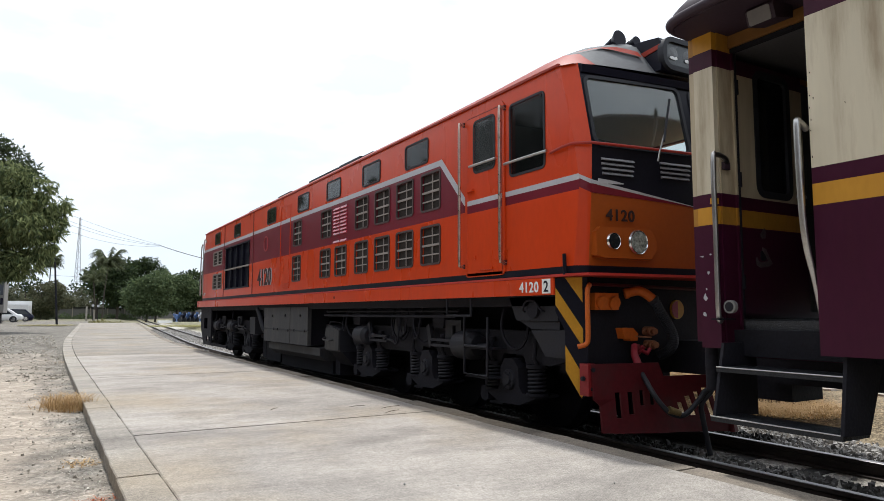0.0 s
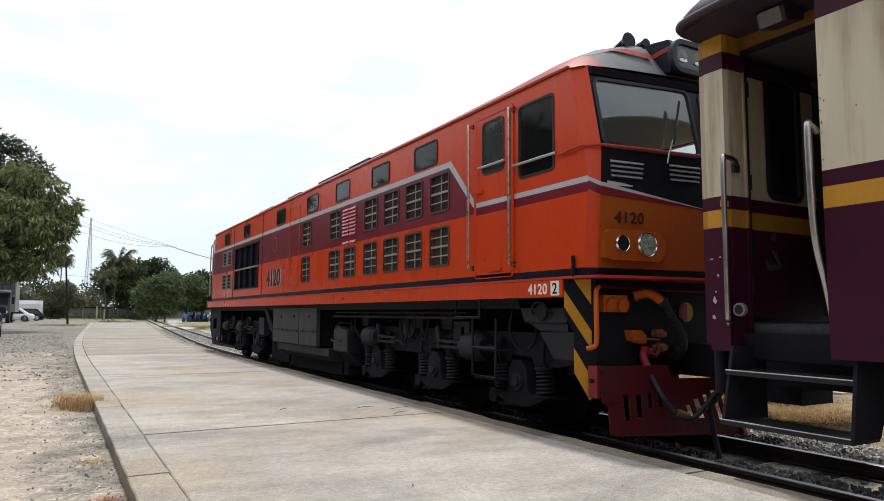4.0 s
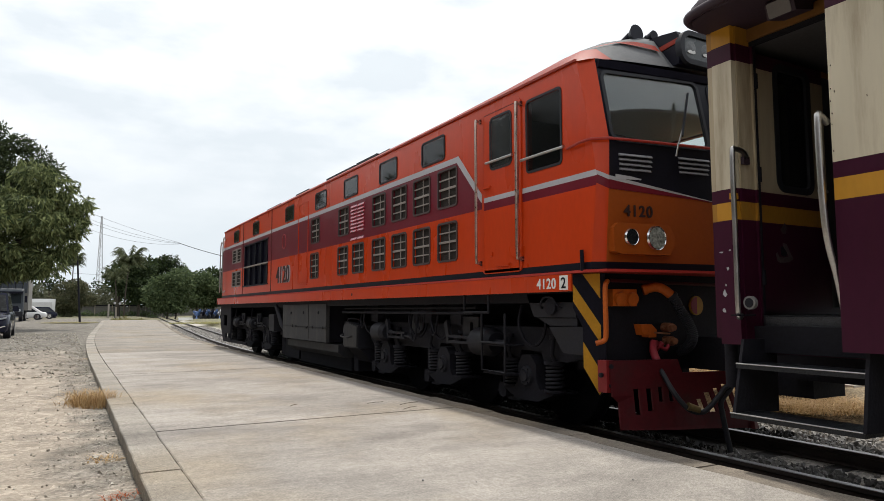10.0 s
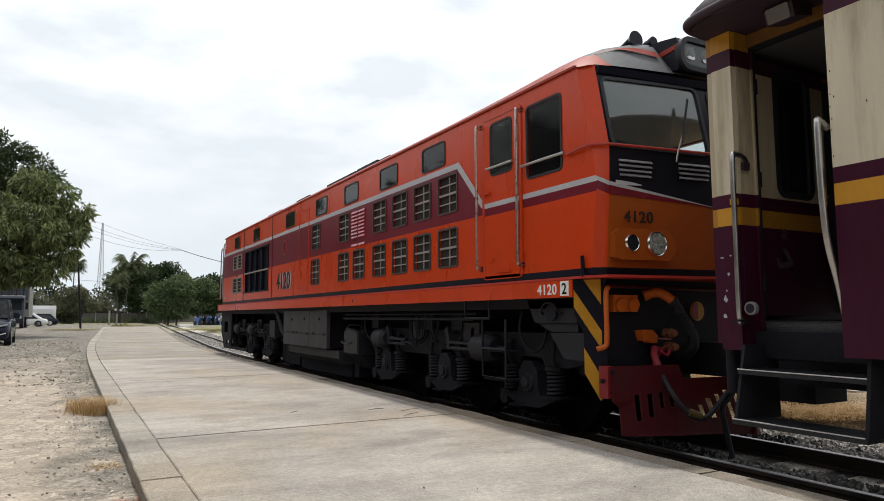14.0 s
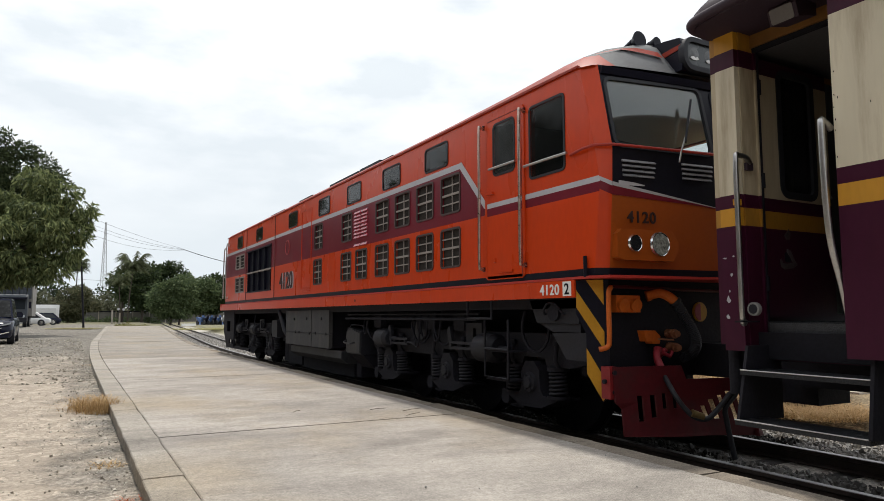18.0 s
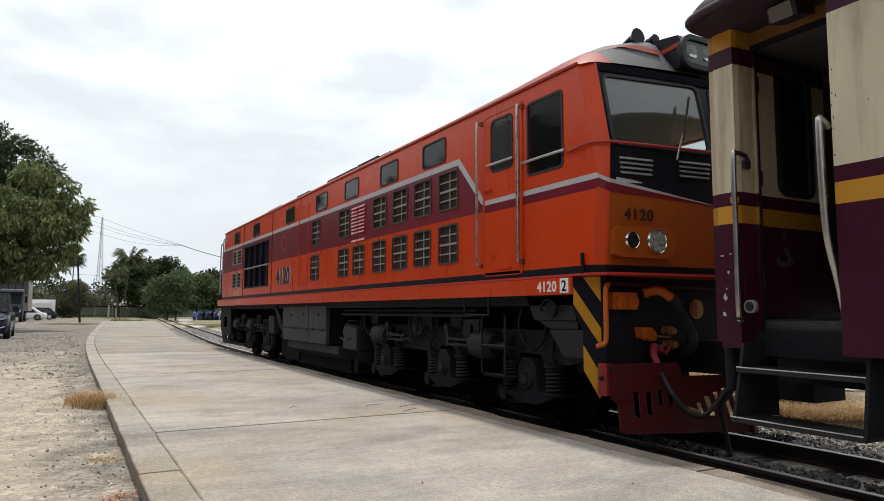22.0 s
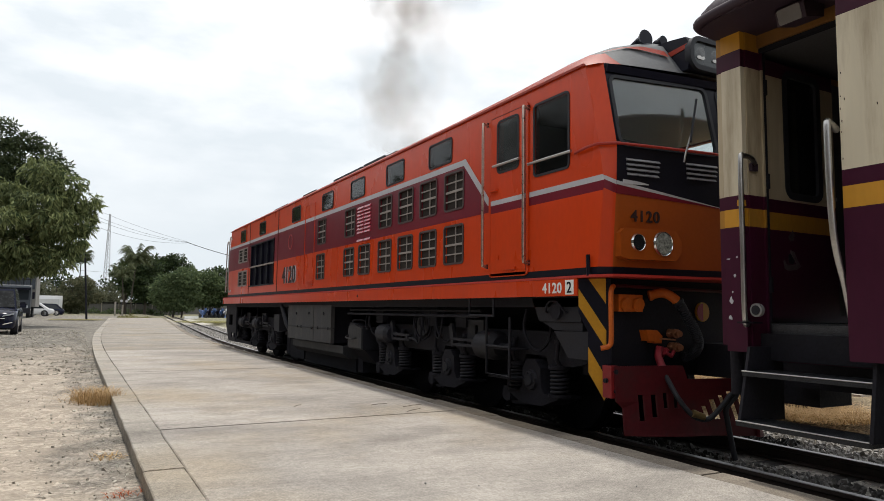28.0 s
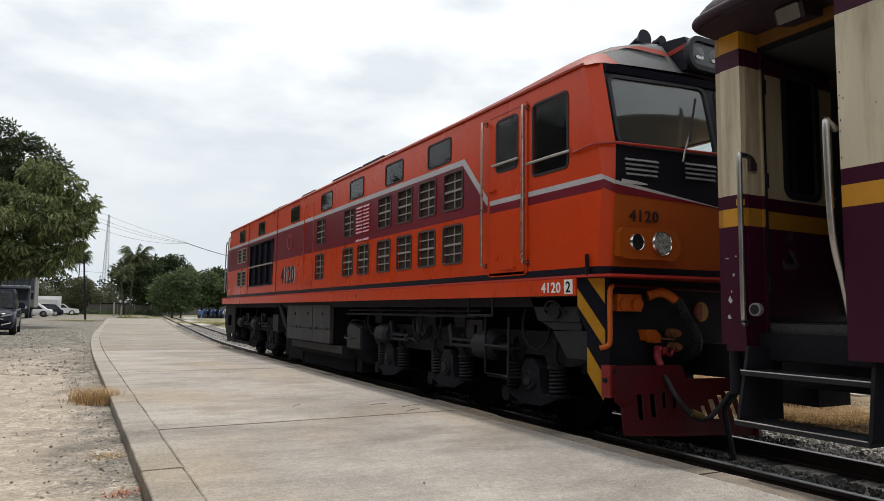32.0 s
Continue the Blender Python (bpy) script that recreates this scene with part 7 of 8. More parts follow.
rc += [(-9.6, 44.5, 10.6, 1.3, 1.1, 0.9), (-10.6, 44.4, 11.6, 1.2, 1.0, 0.8), (-8.6, 44.4, 9.4, 1.2, 1.1, 0.9), (-12.2, 44.4, 11.2, 1.3, 1.0, 0.9), (-7.3, 44.5, 10.0, 0.9, 0.8, 0.5), (-6.7, 44.4, 9.2, 0.9, 0.8, 0.4), (-6.1, 44.4, 8.3, 0.8, 0.7, 0.35), (-8.4, 44.5, 11.4, 0.8, 0.8, 0.5), (-9.4, 44.5, 12.2, 0.7, 0.7, 0.45), (-7.2, 44.4, 8.2, 1.0, 0.9, 0.6), (-7.2, 44.5, 10.8, 0.9, 0.8, 0.55), (-6.6, 44.5, 10.1, 0.9, 0.8, 0.45), (-6.2, 44.4, 9.5, 0.8, 0.7, 0.4), (-7.9, 44.4, 11.4, 0.8, 0.7, 0.5)]
leaves("crown", rc, 27000, 0.27, LEAF_RAIN, rain, 10, 2.6, 0.25, 0.45)


def palm(x, y, h, spread, seed, label, lean=0.0, fronds=22):
    """A palm: ringed trunk, arching fronds with leaflets on both sides."""
    t = thing("palm_tree", label, "palm")
    q = random.Random(seed)
    trunk(t, [(x, y, 0), (x + lean * 0.3, y, h * 0.5), (x + lean, y, h)], 0.1, 0.07)
    for k in range(fronds):
        a, rise = q.uniform(0, 6.283), q.uniform(0.15, 2.3)
        vs, fs = [], []
        prev = None
        n = 20
        for i in range(n + 1):
            s = i / n
            px = spread * s * (1 - 0.2 * s)
            pz = spread * (rise * s - (0.4 + 0.5 * rise) * s * s)
            c = Vector((x + lean + px * math.cos(a), y + px * math.sin(a), h + pz))
            if prev is not None:
                side = Vector((-math.sin(a), math.cos(a), 0))
                for sg in (-1, 1):
                    ln = spread * 0.3 * (1 - 0.75 * abs(s - 0.45))
                    e = c + side * sg * ln * q.uniform(0.5, 0.8) + Vector((math.cos(a) * ln * 0.5, math.sin(a) * ln * 0.5, -ln * q.uniform(0.3, 0.9)))
                    m = len(vs)
                    mid = prev * 0.85 + c * 0.15
                    vs += [tuple(mid), tuple(c), tuple(e)]
                    fs.append((m, m + 1, m + 2))
            prev = c
        me = bpy.data.meshes.new("frond")
        me.from_pydata(vs, [], fs)
        me.materials.append(LEAF_PALM)
        f = new("frond", me)
        f.parent = t
    return t


palm(2.1, 104, 7.9, 3.1, 21, "tall coconut palm in front of dark trees", 0.5, 46)
palm(0.9, 100, 5.6, 2.2, 22, "lower coconut palm beside the crossing", -0.3, 34)
palm(-4.64, 112, 8.1, 2.2, 23, "yellowish palm behind the pole at the yard", 0.1, 60)


def grove(name, label, cat, clumps, count, size, material, seed, stems=(), hollow=0.45):
    t = thing(name, label, cat)
    for s in stems:
        trunk(t, [(s[0], s[1], 0), (s[0] + 0.1, s[1], s[2] * 0.5), (s[0], s[1], s[2])], s[3], s[3] * 0.5)
    leaves("crown", clumps, count, size, material, t, seed, 1.8, 0.3, hollow)
    return t


grove("broadleaf_tree", "dark rounded tree behind the railway bend", "tree", clumps_in(31, 22, 3.6, 116, 5.6, 4.0, 2, 3.0, 1.2, 1.9) + [(6.0, 116, 8.0, 1.8, 1.5, 1.2), (2.4, 116, 7.6, 1.6, 1.5, 1.2)], 9000, 0.5, LEAF_DARK, 32, [(2.0, 116, 5, 0.25), (5.0, 116, 5, 0.25)])
grove("broadleaf_tree", "dark tree with a flat uneven top", "tree", clumps_in(33, 22, 8.6, 120, 6.6, 3.8, 2, 3.4, 1.1, 1.7) + [(9.8, 120, 9.6, 1.6, 1.4, 1.0), (6.6, 120, 9.3, 1.5, 1.3, 0.9)], 9000, 0.5, LEAF_DARK, 34, [(8.0, 120, 5, 0.25)])
grove("round_bush", "dense light green bush beside the rails", "bush", clumps_in(35, 32, 6.2, 86, 3.5, 2.6, 1.6, 2.5, 0.8, 1.25), 13000, 0.34, LEAF_BUSH, 36, [(5.8, 86, 2, 0.15), (6.8, 86, 2, 0.12)])
grove("broadleaf_tree", "leafy dark green tree beyond the track", "tree", clumps_in(37, 22, 10.0, 90, 4.2, 2.2, 1.6, 2.6, 0.8, 1.3), 9000, 0.36, LEAF_BUSH, 38, [(9.9, 90, 2.5, 0.16)])
grove("broadleaf_tree", "dark green tree behind the locomotive", "tree", clumps_in(39, 22, 12.6, 92, 4.3, 2.6, 2, 2.8, 0.9, 1.4), 8500, 0.4, LEAF_DARK, 40, [(12.4, 92, 2.5, 0.16)])
grove("broadleaf_tree", "dark tree far beyond the train", "tree", clumps_in(47, 16, 18.6, 100, 3.4, 4.0, 2, 2.2, 1.0, 1.5), 5200, 0.45, LEAF_DARK, 48, [(18.4, 100, 2.5, 0.16)])
grove("scrub", "grey-green scrub along the far wall", "bush", [(x, 127 + 2 * math.sin(x), 2.2 + 1.3 * math.sin(x * 1.7), 1.9, 1.2, 1.5 + 0.6 * math.sin(x * 2.3)) for x in np.arange(-16, 3, 1.0)], 15000, 0.42, leafy("scrub_leaves", (0.09, 0.1, 0.06), (0.17, 0.17, 0.11)), 42)
grove("hedge", "dark hedge line at the end of the yard", "hedge", [(x, 142, 3.2 + 1.5 * math.sin(x * 0.6), 2.8, 1.5, 3.2) for x in np.arange(-26, 60, 2.4)], 26000, 0.6, LEAF_DARK, 44)
grove("weeds", "yellow-green weeds at the end of the platform", "weeds", [(-0.9 + 0.4 * k, 71 + 0.6 * math.sin(k * 2.0), 0.18 + 0.06 * math.sin(k), 0.4, 0.6, 0.1) for k in range(7)] + [(0.1, 72, 0.32, 0.25, 0.4, 0.25)], 800, 0.13, leafy("weed_leaves", (0.12, 0.13, 0.04), (0.26, 0.23, 0.09)), 46)
grove("brush", "brownish brush and saplings behind the parked vehicles", "bush", clumps_in(55, 16, -6.0, 108, 3.2, 4.2, 2, 2.4, 0.9, 1.5), 8000, 0.4, leafy("brush_leaves", (0.05, 0.06, 0.03), (0.13, 0.125, 0.07)), 56, [(-7.5, 108, 4, 0.1), (-5.5, 108, 4, 0.1), (-3.6, 108, 3.5, 0.1)])
tuft("grass_verge", "sparse dry grass round the foot of the pole", -4.8, 54.0, 0.17, 1.9, 0.12, 900, leafy("verge_blades", (0.2, 0.19, 0.07), (0.4, 0.34, 0.16)), 51, 0.012)
tuft("grass_verge", "green-yellow grass strip beside the rails", 4.6, 50.0, 0.1, 3.0, 0.16, 1600, leafy("strip_blades", (0.2, 0.2, 0.06), (0.38, 0.34, 0.13)), 52, 0.012)
tuft("straw_litter", "dry straw litter behind the coach steps", 3.1, 2.6, 0.1, 1.3, 0.14, 4500, LEAF_DRY, 53, 0.004)
tuft("straw_litter", "dry straw on the bank beyond the rails", 3.4, 4.2, 0.14, 1.6, 0.2, 5000, LEAF_DRY, 54, 0.004)

tuft("straw_litter", "bright dry straw heaped beside the rails", 2.3, 0.5, 0.03, 0.6, 0.16, 2600, LEAF_DRY, 57, 0.004)
tuft("dead_roots", "dark dead roots along the straw bank", 2.65, 0.95, 0.1, 0.5, 0.2, 700, leafy("dead_root_blades", (0.03, 0.02, 0.012), (0.12, 0.08, 0.045)), 59, 0.007)
# pole at the yard edge
pole = thing("utility_pole", "slim dark leaning pole at the yard edge", "pole")
bm = bm_new()
cyl(bm, (-4.15, 57, 0.1), (-4.6, 57, 6.4), 0.085, 12, 0.06)
part("post", bm, SOOT, pole, smooth=40)
# lattice mast
mast = thing("lattice_mast", "tall pale lattice radio mast far behind the yard", "mast")
MASTM = paint("mast_steel", (0.42, 0.42, 0.44), 0.5, metal=0.3, vary=0.1)
MH, MX, MY = 20.4, 0.35, 150.0


def mast_leg(k, z):
    w = 0.85 * (1 - z / MH) + 0.12
    return Vector((MX + w * math.cos(k * 2.094 + 0.4), MY + w * math.sin(k * 2.094 + 0.4), z))


for k in range(3):
    bm = bm_new()
    tube(bm, [mast_leg(k, 0), mast_leg(k, MH)], 0.055, 6)
    part("leg", bm, MASTM, mast)
for i in range(22):
    z0, z1 = MH * i / 22, MH * (i + 1) / 22
    bm = bm_new()
    for k in range(3):
        tube(bm, [mast_leg(k, z0), mast_leg((k + 1) % 3, z1)], 0.028, 5)
        tube(bm, [mast_leg(k, z1), mast_leg((k + 1) % 3, z1)], 0.022, 5)
    part("bracing", bm, MASTM, mast)
# overhead wires
WIRE = paint("wire_black", (0.05, 0.05, 0.055), 0.6)
for k, (za, zb, sag) in enumerate(((15.2, 10.9, 0.9), (14.9, 10.85, 1.6), (14.6, 10.8, 1.9), (14.2, 10.75, 2.6))):
    bm = bm_new()
    tube(bm, [(-14 + 23 * s, 100, za + 4.5 - (za + 4.5 - zb) * s - sag * 4 * s * (1 - s)) for s in np.linspace(0, 1, 24)], 0.016, 5)
    tagged(new("overhead_wire", mesh_of("overhead_wire", bm, WIRE)), "thin dark overhead wire sagging across the sky", "wire", "overhead wires")
bm = bm_new()
tube(bm, [(8.9 + 14 * s, 100, 10.85 - 2.6 * s - 0.5 * 4 * s * (1 - s)) for s in np.linspace(0, 1, 12)], 0.045, 6)
tagged(new("overhead_wire", mesh_of("overhead_wire", bm, WIRE)), "thicker bundled overhead wire", "wire", "overhead wires")
for za, zb in ((8.0, 7.4), (5.6, 5.2)):
    bm = bm_new()
    tube(bm, [(-12 + 40 * s, 130, za + (zb - za) * s - 2.0 * s * (1 - s)) for s in np.linspace(0, 1, 16)], 0.018, 5)
    tagged(new("overhead_wire", mesh_of("overhead_wire", bm, WIRE)), "faint thin wire far behind the trees", "wire", "overhead wires")
for px, py, ph, lab in ((-14.0, 100.0, 20.2, "tall power pole behind the tree crowns"), (22.9, 100.0, 8.6, "power pole behind the train"), (-12.0, 130.0, 8.3, "power pole at the far road"), (28.0, 130.0, 7.8, "power pole at the far road beyond the train")):
    up = thing("power_pole", lab, "pole", "power poles")
    bm = bm_new()
    cyl(bm, (px, py, 0), (px, py, ph), 0.14, 10, 0.09)
    part("post", bm, KERBSTONE, up, smooth=40)
# long low wall at the end
bwall = thing("boundary_wall", "long low grey weathered wall at the end of the yard", "wall", kind="structure")
for k in range(14):
    bm = bm_new()
    box(bm, -14 + k * 2.6, -14 + k * 2.6 + 2.45, 122, 122.12, 0, 1.75 + 0.05 * math.sin(k * 3))
    soften(bm, 0.02, 1)
    part("wall_bay", bm, FARWALL, bwall)
    bm = bm_new()
    box(bm, -14 + k * 2.6 - 0.14, -14 + k * 2.6 - 0.01, 121.95, 122.15, 0, 1.9)
    part("wall_pier", bm, KERBSTONE, bwall)
    bm = bm_new()
    box(bm, -14 + k * 2.6, -14 + k * 2.6 + 2.45, 121.9, 122.2, 1.82, 2.0)
    soften(bm, 0.02, 1)
    part("wall_coping", bm, SOOT, bwall)
grove("weeds", "grey-green weeds along the foot of the far wall", "weeds", [(-13 + 0.9 * k, 119 + 0.8 * math.sin(k * 2.1), 0.4 + 0.25 * math.sin(k * 1.3), 0.8, 0.6, 0.4 + 0.3 * math.sin(k * 2.7)) for k in range(24)], 5000, 0.26, LEAF_BUSH, 49)
# crossing signs
for x, z in ((0.35, 2.05), (0.95, 2.0)):
    s = thing("round_sign", "small white round sign on a thin post", "sign", "crossing signs")
    bm = bm_new()
    cyl(bm, (x, 94, 0.1), (x, 94, z), 0.03, 8)
    part("post", bm, GREYIRON, s)
    bm = bm_new()
    cyl(bm, (x, 93.96, z), (x, 93.93, z), 0.16, 20)
    part("disc", bm, SILVER, s)
for x, h in ((-0.55, 1.9), (0.3, 1.5)):
    s = thing("marker_post", "short pale concrete marker post", "post", "marker posts")
    bm = bm_new()
    box(bm, x - 0.1, x + 0.1, 90, 90.2, 0.1, h)
    soften(bm, 0.02, 1)
    part("shaft", bm, KERBSTONE, s)

# ---- vehicles ----
NAVY = paint("navy_car_paint", (0.004, 0.006, 0.02), 0.16, vary=0.1, grain=2, spec=0.22)
CARWHITE = paint("white_car_paint", (0.7, 0.7, 0.7), 0.3, vary=0.05, grain=2, coat=0.4)
CARSILVER = paint("silver_car_paint", (0.5, 0.5, 0.52), 0.3, metal=0.4, vary=0.05, grain=2, coat=0.4)
TRUCKGREY = paint("truck_paint", (0.05, 0.058, 0.07), 0.5, vary=0.15, grain=2)
BOXGREY = paint("dirty_box_paint", (0.24, 0.23, 0.215), 0.7, vary=0.2, grain=1, spot=(0.2, 0.18, 0.16), spot_amount=0.6, streak=0.3)
LAMPWHITE = paint("headlamp_lens", (0.4, 0.42, 0.45), 0.12, vary=0.05)


def wheel(parent, x, y, z, r, w, axis):
    bm = bm_new()
    d = Vector((w / 2, 0, 0)) if axis == 0 else Vector((0, w / 2, 0))
    c = Vector((x, y, z))
    cyl(bm, c - d, c + d, r, 24)
    soften(bm, r * 0.1, 2, 60)
    t = part("wheel", bm, RUBBER, parent, smooth=40)
    bm = bm_new()
    cyl(bm, c - d * 1.04, c + d * 1.04, r * 0.62, 16)
    part("rim", bm, CHROME, t)


def car(name, label, length, width, height, paint_, at, rz, hood=0.95, boot=0.75, kind_="car"):
    """A closed car, nose towards -y: body, glasshouse, wheels, lamps, bumper, mirrors."""
    t = thing(name, label, kind_, at=at, rz=rz)
    belt = height * 0.56
    bm = bm_new()
    L, W = length / 2, width / 2
    loops = []
    for y, w, zb, zt in ((-L, 0.7, 0.34, 0.62), (-L + 0.05, 0.82, 0.27, 0.74), (-L + 0.2, 0.93, 0.23, 0.84), (-L + hood * 0.55, 0.99, 0.2, 0.94), (-L + hood, 1.0, 0.2, 1.0), (0.2, 1.0, 0.2, 1.0), (L - boot * 0.6, 1.0, 0.2, 1.02), (L - 0.15, 0.93, 0.25, 0.98), (L, 0.8, 0.35, 0.8)):
        w, zt = w * W, zt * belt
        half = [(w * 0.9, zb), (w * 0.99, zb + 0.1), (w, (zb + zt) / 2), (w * 0.985, zt - 0.1), (w * 0.93, zt - 0.02), (w * 0.55, zt + 0.02)]
        loops.append([bm.verts.new((x, y, z)) for x, z in half + [(-x, z) for x, z in half[::-1]]])
    for a, b in zip(loops, loops[1:]):
        for i in range(len(a)):
            j = (i + 1) % len(a)
            bm.faces.new((a[i], a[j], b[j], b[i]))
    bm.faces.new(loops[0][::-1])
    bm.faces.new(loops[-1])
    part("body", bm, paint_, t, smooth=50)
    bm = bm_new()
    top = [(-L + hood, belt - 0.02), (-L + hood + 0.62, height - 0.03), (-L + hood + 0.9, height), (L - boot - 0.35, height - 0.02), (L - boot * 0.45, belt - 0.02)]
    vs = prism(bm, top, 0, -W + 0.1, W - 0.1)
    for v in vs:
        if v.co.z > belt + 0.2:
            v.co.x *= 0.86
    soften(bm, 0.05, 2, 25)
    part("cabin", bm, paint_, t, smooth=35)
    bm = bm_new()
    vs = prism(bm, [(-L + hood + 0.02, belt + 0.03), (-L + hood + 0.56, height - 0.1), (-L + hood + 0.6, height - 0.1), (-L + hood + 0.08, belt + 0.03)], 0, -W + 0.16, W - 0.16)
    for v in vs:
        v.co.y -= 0.03
        if v.co.z > belt + 0.2:
            v.co.x *= 0.86
    part("windscreen", bm, SUVGLASS if paint_ is NAVY else DARKTINT, t)
    for sx in (-1, 1):
        bm = bm_new()
        vs = prism(bm, [(-L + hood + 0.25, belt + 0.02), (-L + hood + 0.72, height - 0.12), (L - boot - 0.45, height - 0.12), (L - boot * 0.8, belt + 0.02)], 0, sx * (W - 0.09), sx * (W - 0.1))
        for v in vs:
            if v.co.z > belt + 0.2:
                v.co.x *= 0.88
        part("side_window", bm, DARKTINT, t)
        bm = bm_new()
        prism(bm, [(sx * 0.5 * W, belt * 0.68), (sx * 0.88 * W, belt * 0.76), (sx * 0.9 * W, belt * 0.83), (sx * 0.55 * W, belt * 0.74)], 1, -L - 0.01, -L + 0.19)
        part("headlamp", bm, LAMPWHITE, t)
        bm = bm_new()
        box(bm, sx * (W + 0.1) - 0.1, sx * (W + 0.1) + 0.1, -L + hood + 0.3, -L + hood + 0.4, belt + 0.02, belt + 0.17)
        soften(bm, 0.03)
        part("mirror", bm, paint_, t)
        for y in (-L + 0.8, L - 0.78):
            wheel(t, sx * (W - 0.1), y, 0.33, 0.33, 0.22, 0)
    bm = bm_new()
    box(bm, -W * 0.6, W * 0.6, -L - 0.02, -L + 0.1, belt * 0.45, belt * 0.68)
    soften(bm, 0.02)
    part("radiator_grille", bm, BLACK, t)
    bm = bm_new()
    box(bm, -W * 0.85, W * 0.85, -L - 0.04, -L + 0.1, 0.26, 0.42)
    soften(bm, 0.03)
    part("bumper", bm, paint_, t)
    bm = bm_new()
    box(bm, -W * 0.6, W * 0.6, -L - 0.035, -L - 0.02, belt * 0.6, belt * 0.63)
    part("chrome_strip", bm, CHROME, t)
    for sx in (-1, 1):
        bm = bm_new()
        prism(bm, [(sx * 0.55 * W, 0.36), (sx * 0.86 * W, 0.44), (sx * 0.86 * W, 0.47), (sx * 0.55 * W, 0.4)], 1, -L - 0.05, -L + 0.1)
        part("chrome_strip", bm, CHROME, t)
    bm = bm_new()
    box(bm, -0.24, 0.24, -L - 0.05, -L - 0.03, 0.5, 0.6)
    part("number_plate", bm, WHITE, t)
    return t


# pale spots painted on as the reflection of foliage in the windscreen
SUVGLASS = paint("painted_reflection_windscreen", (0.008, 0.009, 0.01), 0.3, vary=0.9, grain=5, spot=(0.12, 0.13, 0.135), spot_amount=0.35, spot_scale=7, spec=0.1)
DARKTINT = paint("tinted_glass", (0.02, 0.024, 0.028), 0.08, vary=0.05)
car("suv", "dark navy sport utility car parked nose outwards on gravel", 4.5, 1.85, 1.7, NAVY, (-7.78, 26.3, YZ), 1, 1.2, 0.3)
car("silver_car", "silver car parked behind the dark one", 4.4, 1.75, 1.6, CARSILVER, (-8.25, 32.5, YZ), 1, 1.1, 0.4)
car("sedan", "white sedan parked beside the truck", 4.5, 1.75, 1.45, CARWHITE, (-9.2, 79, YZ), -94, 1.1, 1.0)
car("sedan", "dark small car half hidden behind a white sedan", 3.9, 1.65, 1.4, NAVY, (-8.0, 86, YZ), -92, 0.9, 0.5)

truck = thing("truck", "grey lorry with a high dirty box body under the tree", "truck", at=(-9.75, 66.5, YZ))
bm = bm_new()
prism(bm, [(0, 0.6), (-0.06, 1.5), (0.1, 2.75), (0.35, 2.95), (1.9, 2.95), (1.9, 0.6)], 0, -1.2, 1.2)
soften(bm, 0.08, 3, 25)
part("cab", bm, TRUCKGREY, truck, smooth=35)
bm = bm_new()
prism(bm, [(-0.07, 1.62), (0.06, 2.55), (0.1, 2.55), (0.0, 1.62)], 0, -1.05, 1.05)
part("windscreen", bm, DARKTINT, truck)
bm = bm_new()
box(bm, -1.2, 1.2, -0.35, 0.0, 2.5, 2.66)
soften(bm, 0.04)
part("sun_visor", bm, BLACK, truck)
bm = bm_new()
box(bm, -1.22, 1.22, -0.14, 0.15, 0.45, 0.85)
soften(bm, 0.04)
part("bumper", bm, GREYIRON, truck)
bm = bm_new()
box(bm, -0.85, 0.85, -0.1, 0.02, 0.95, 1.4)
soften(bm, 0.03)
part("radiator_grille", bm, BLACK, truck)
for sx in (-1, 1):
    bm = bm_new()
    cyl(bm, (sx * 0.95, -0.12, 1.0), (sx * 0.95, 0, 1.0), 0.12, 16)
    part("headlamp", bm, LAMPWHITE, truck)
    bm = bm_new()
    box(bm, sx * 1.42 - 0.1, sx * 1.42 + 0.1, -0.1, 0.0, 1.7, 2.3)
    part("mirror", bm, BLACK, truck)
    for y in (0.9, 5.6, 6.9):
        wheel(truck, sx * 1.05, y, 0.5, 0.5, 0.3, 0)
bm = bm_new()
box(bm, -1.35, 1.5, 2.2, 9.5, 1.0, 4.05)
soften(bm, 0.03)
part("box_body", bm, BOXGREY, truck, "dirty pale grey box body")
bm = bm_new()
for k in range(7):
    box(bm, -1.3 + k * 0.39, -1.3 + k * 0.39 + 0.36, 2.1, 2.18, 2.6, 4.02)
part("headboard", bm, TRUCKGREY, truck, "dark slatted headboard behind the cab")
bm = bm_new()
for k in range(5):
    x = -1.1 + k * 0.55
    box(bm, x - 0.03, x + 0.03, 0.35, 0.41, 2.95, 4.1)
box(bm, -1.15, 1.15, 0.33, 0.43, 4.05, 4.15)
box(bm, -1.15, 1.15, 0.33, 0.43, 3.4, 3.46)
part("head_rack", bm, SOOT, truck, "dark iron rack above the cab")
bm = bm_new()
box(bm, -0.5, 0.5, 1.9, 9.4, 0.7, 1.0)
part("chassis", bm, SOOT, truck)

van = thing("box_trailer", "white box trailer parked beyond the cars", "trailer", at=(-7.4, 95, YZ))
bm = bm_new()
box(bm, -2.0, 0.95, 0, 2.0, 0.55, 2.45)
soften(bm, 0.04)
part("box_body", bm, CARWHITE, van)
bm = bm_new()
box(bm, -2.0, 0.6, -0.6, -0.02, 0.5, 2.0)
soften(bm, 0.04)
part("side_cabinet", bm, paint("grey_white_panel", (0.5, 0.5, 0.5), 0.5), van)
for x in (-1.2, 0.9):
    wheel(van, x, 0.2, 0.35, 0.35, 0.2, 1)

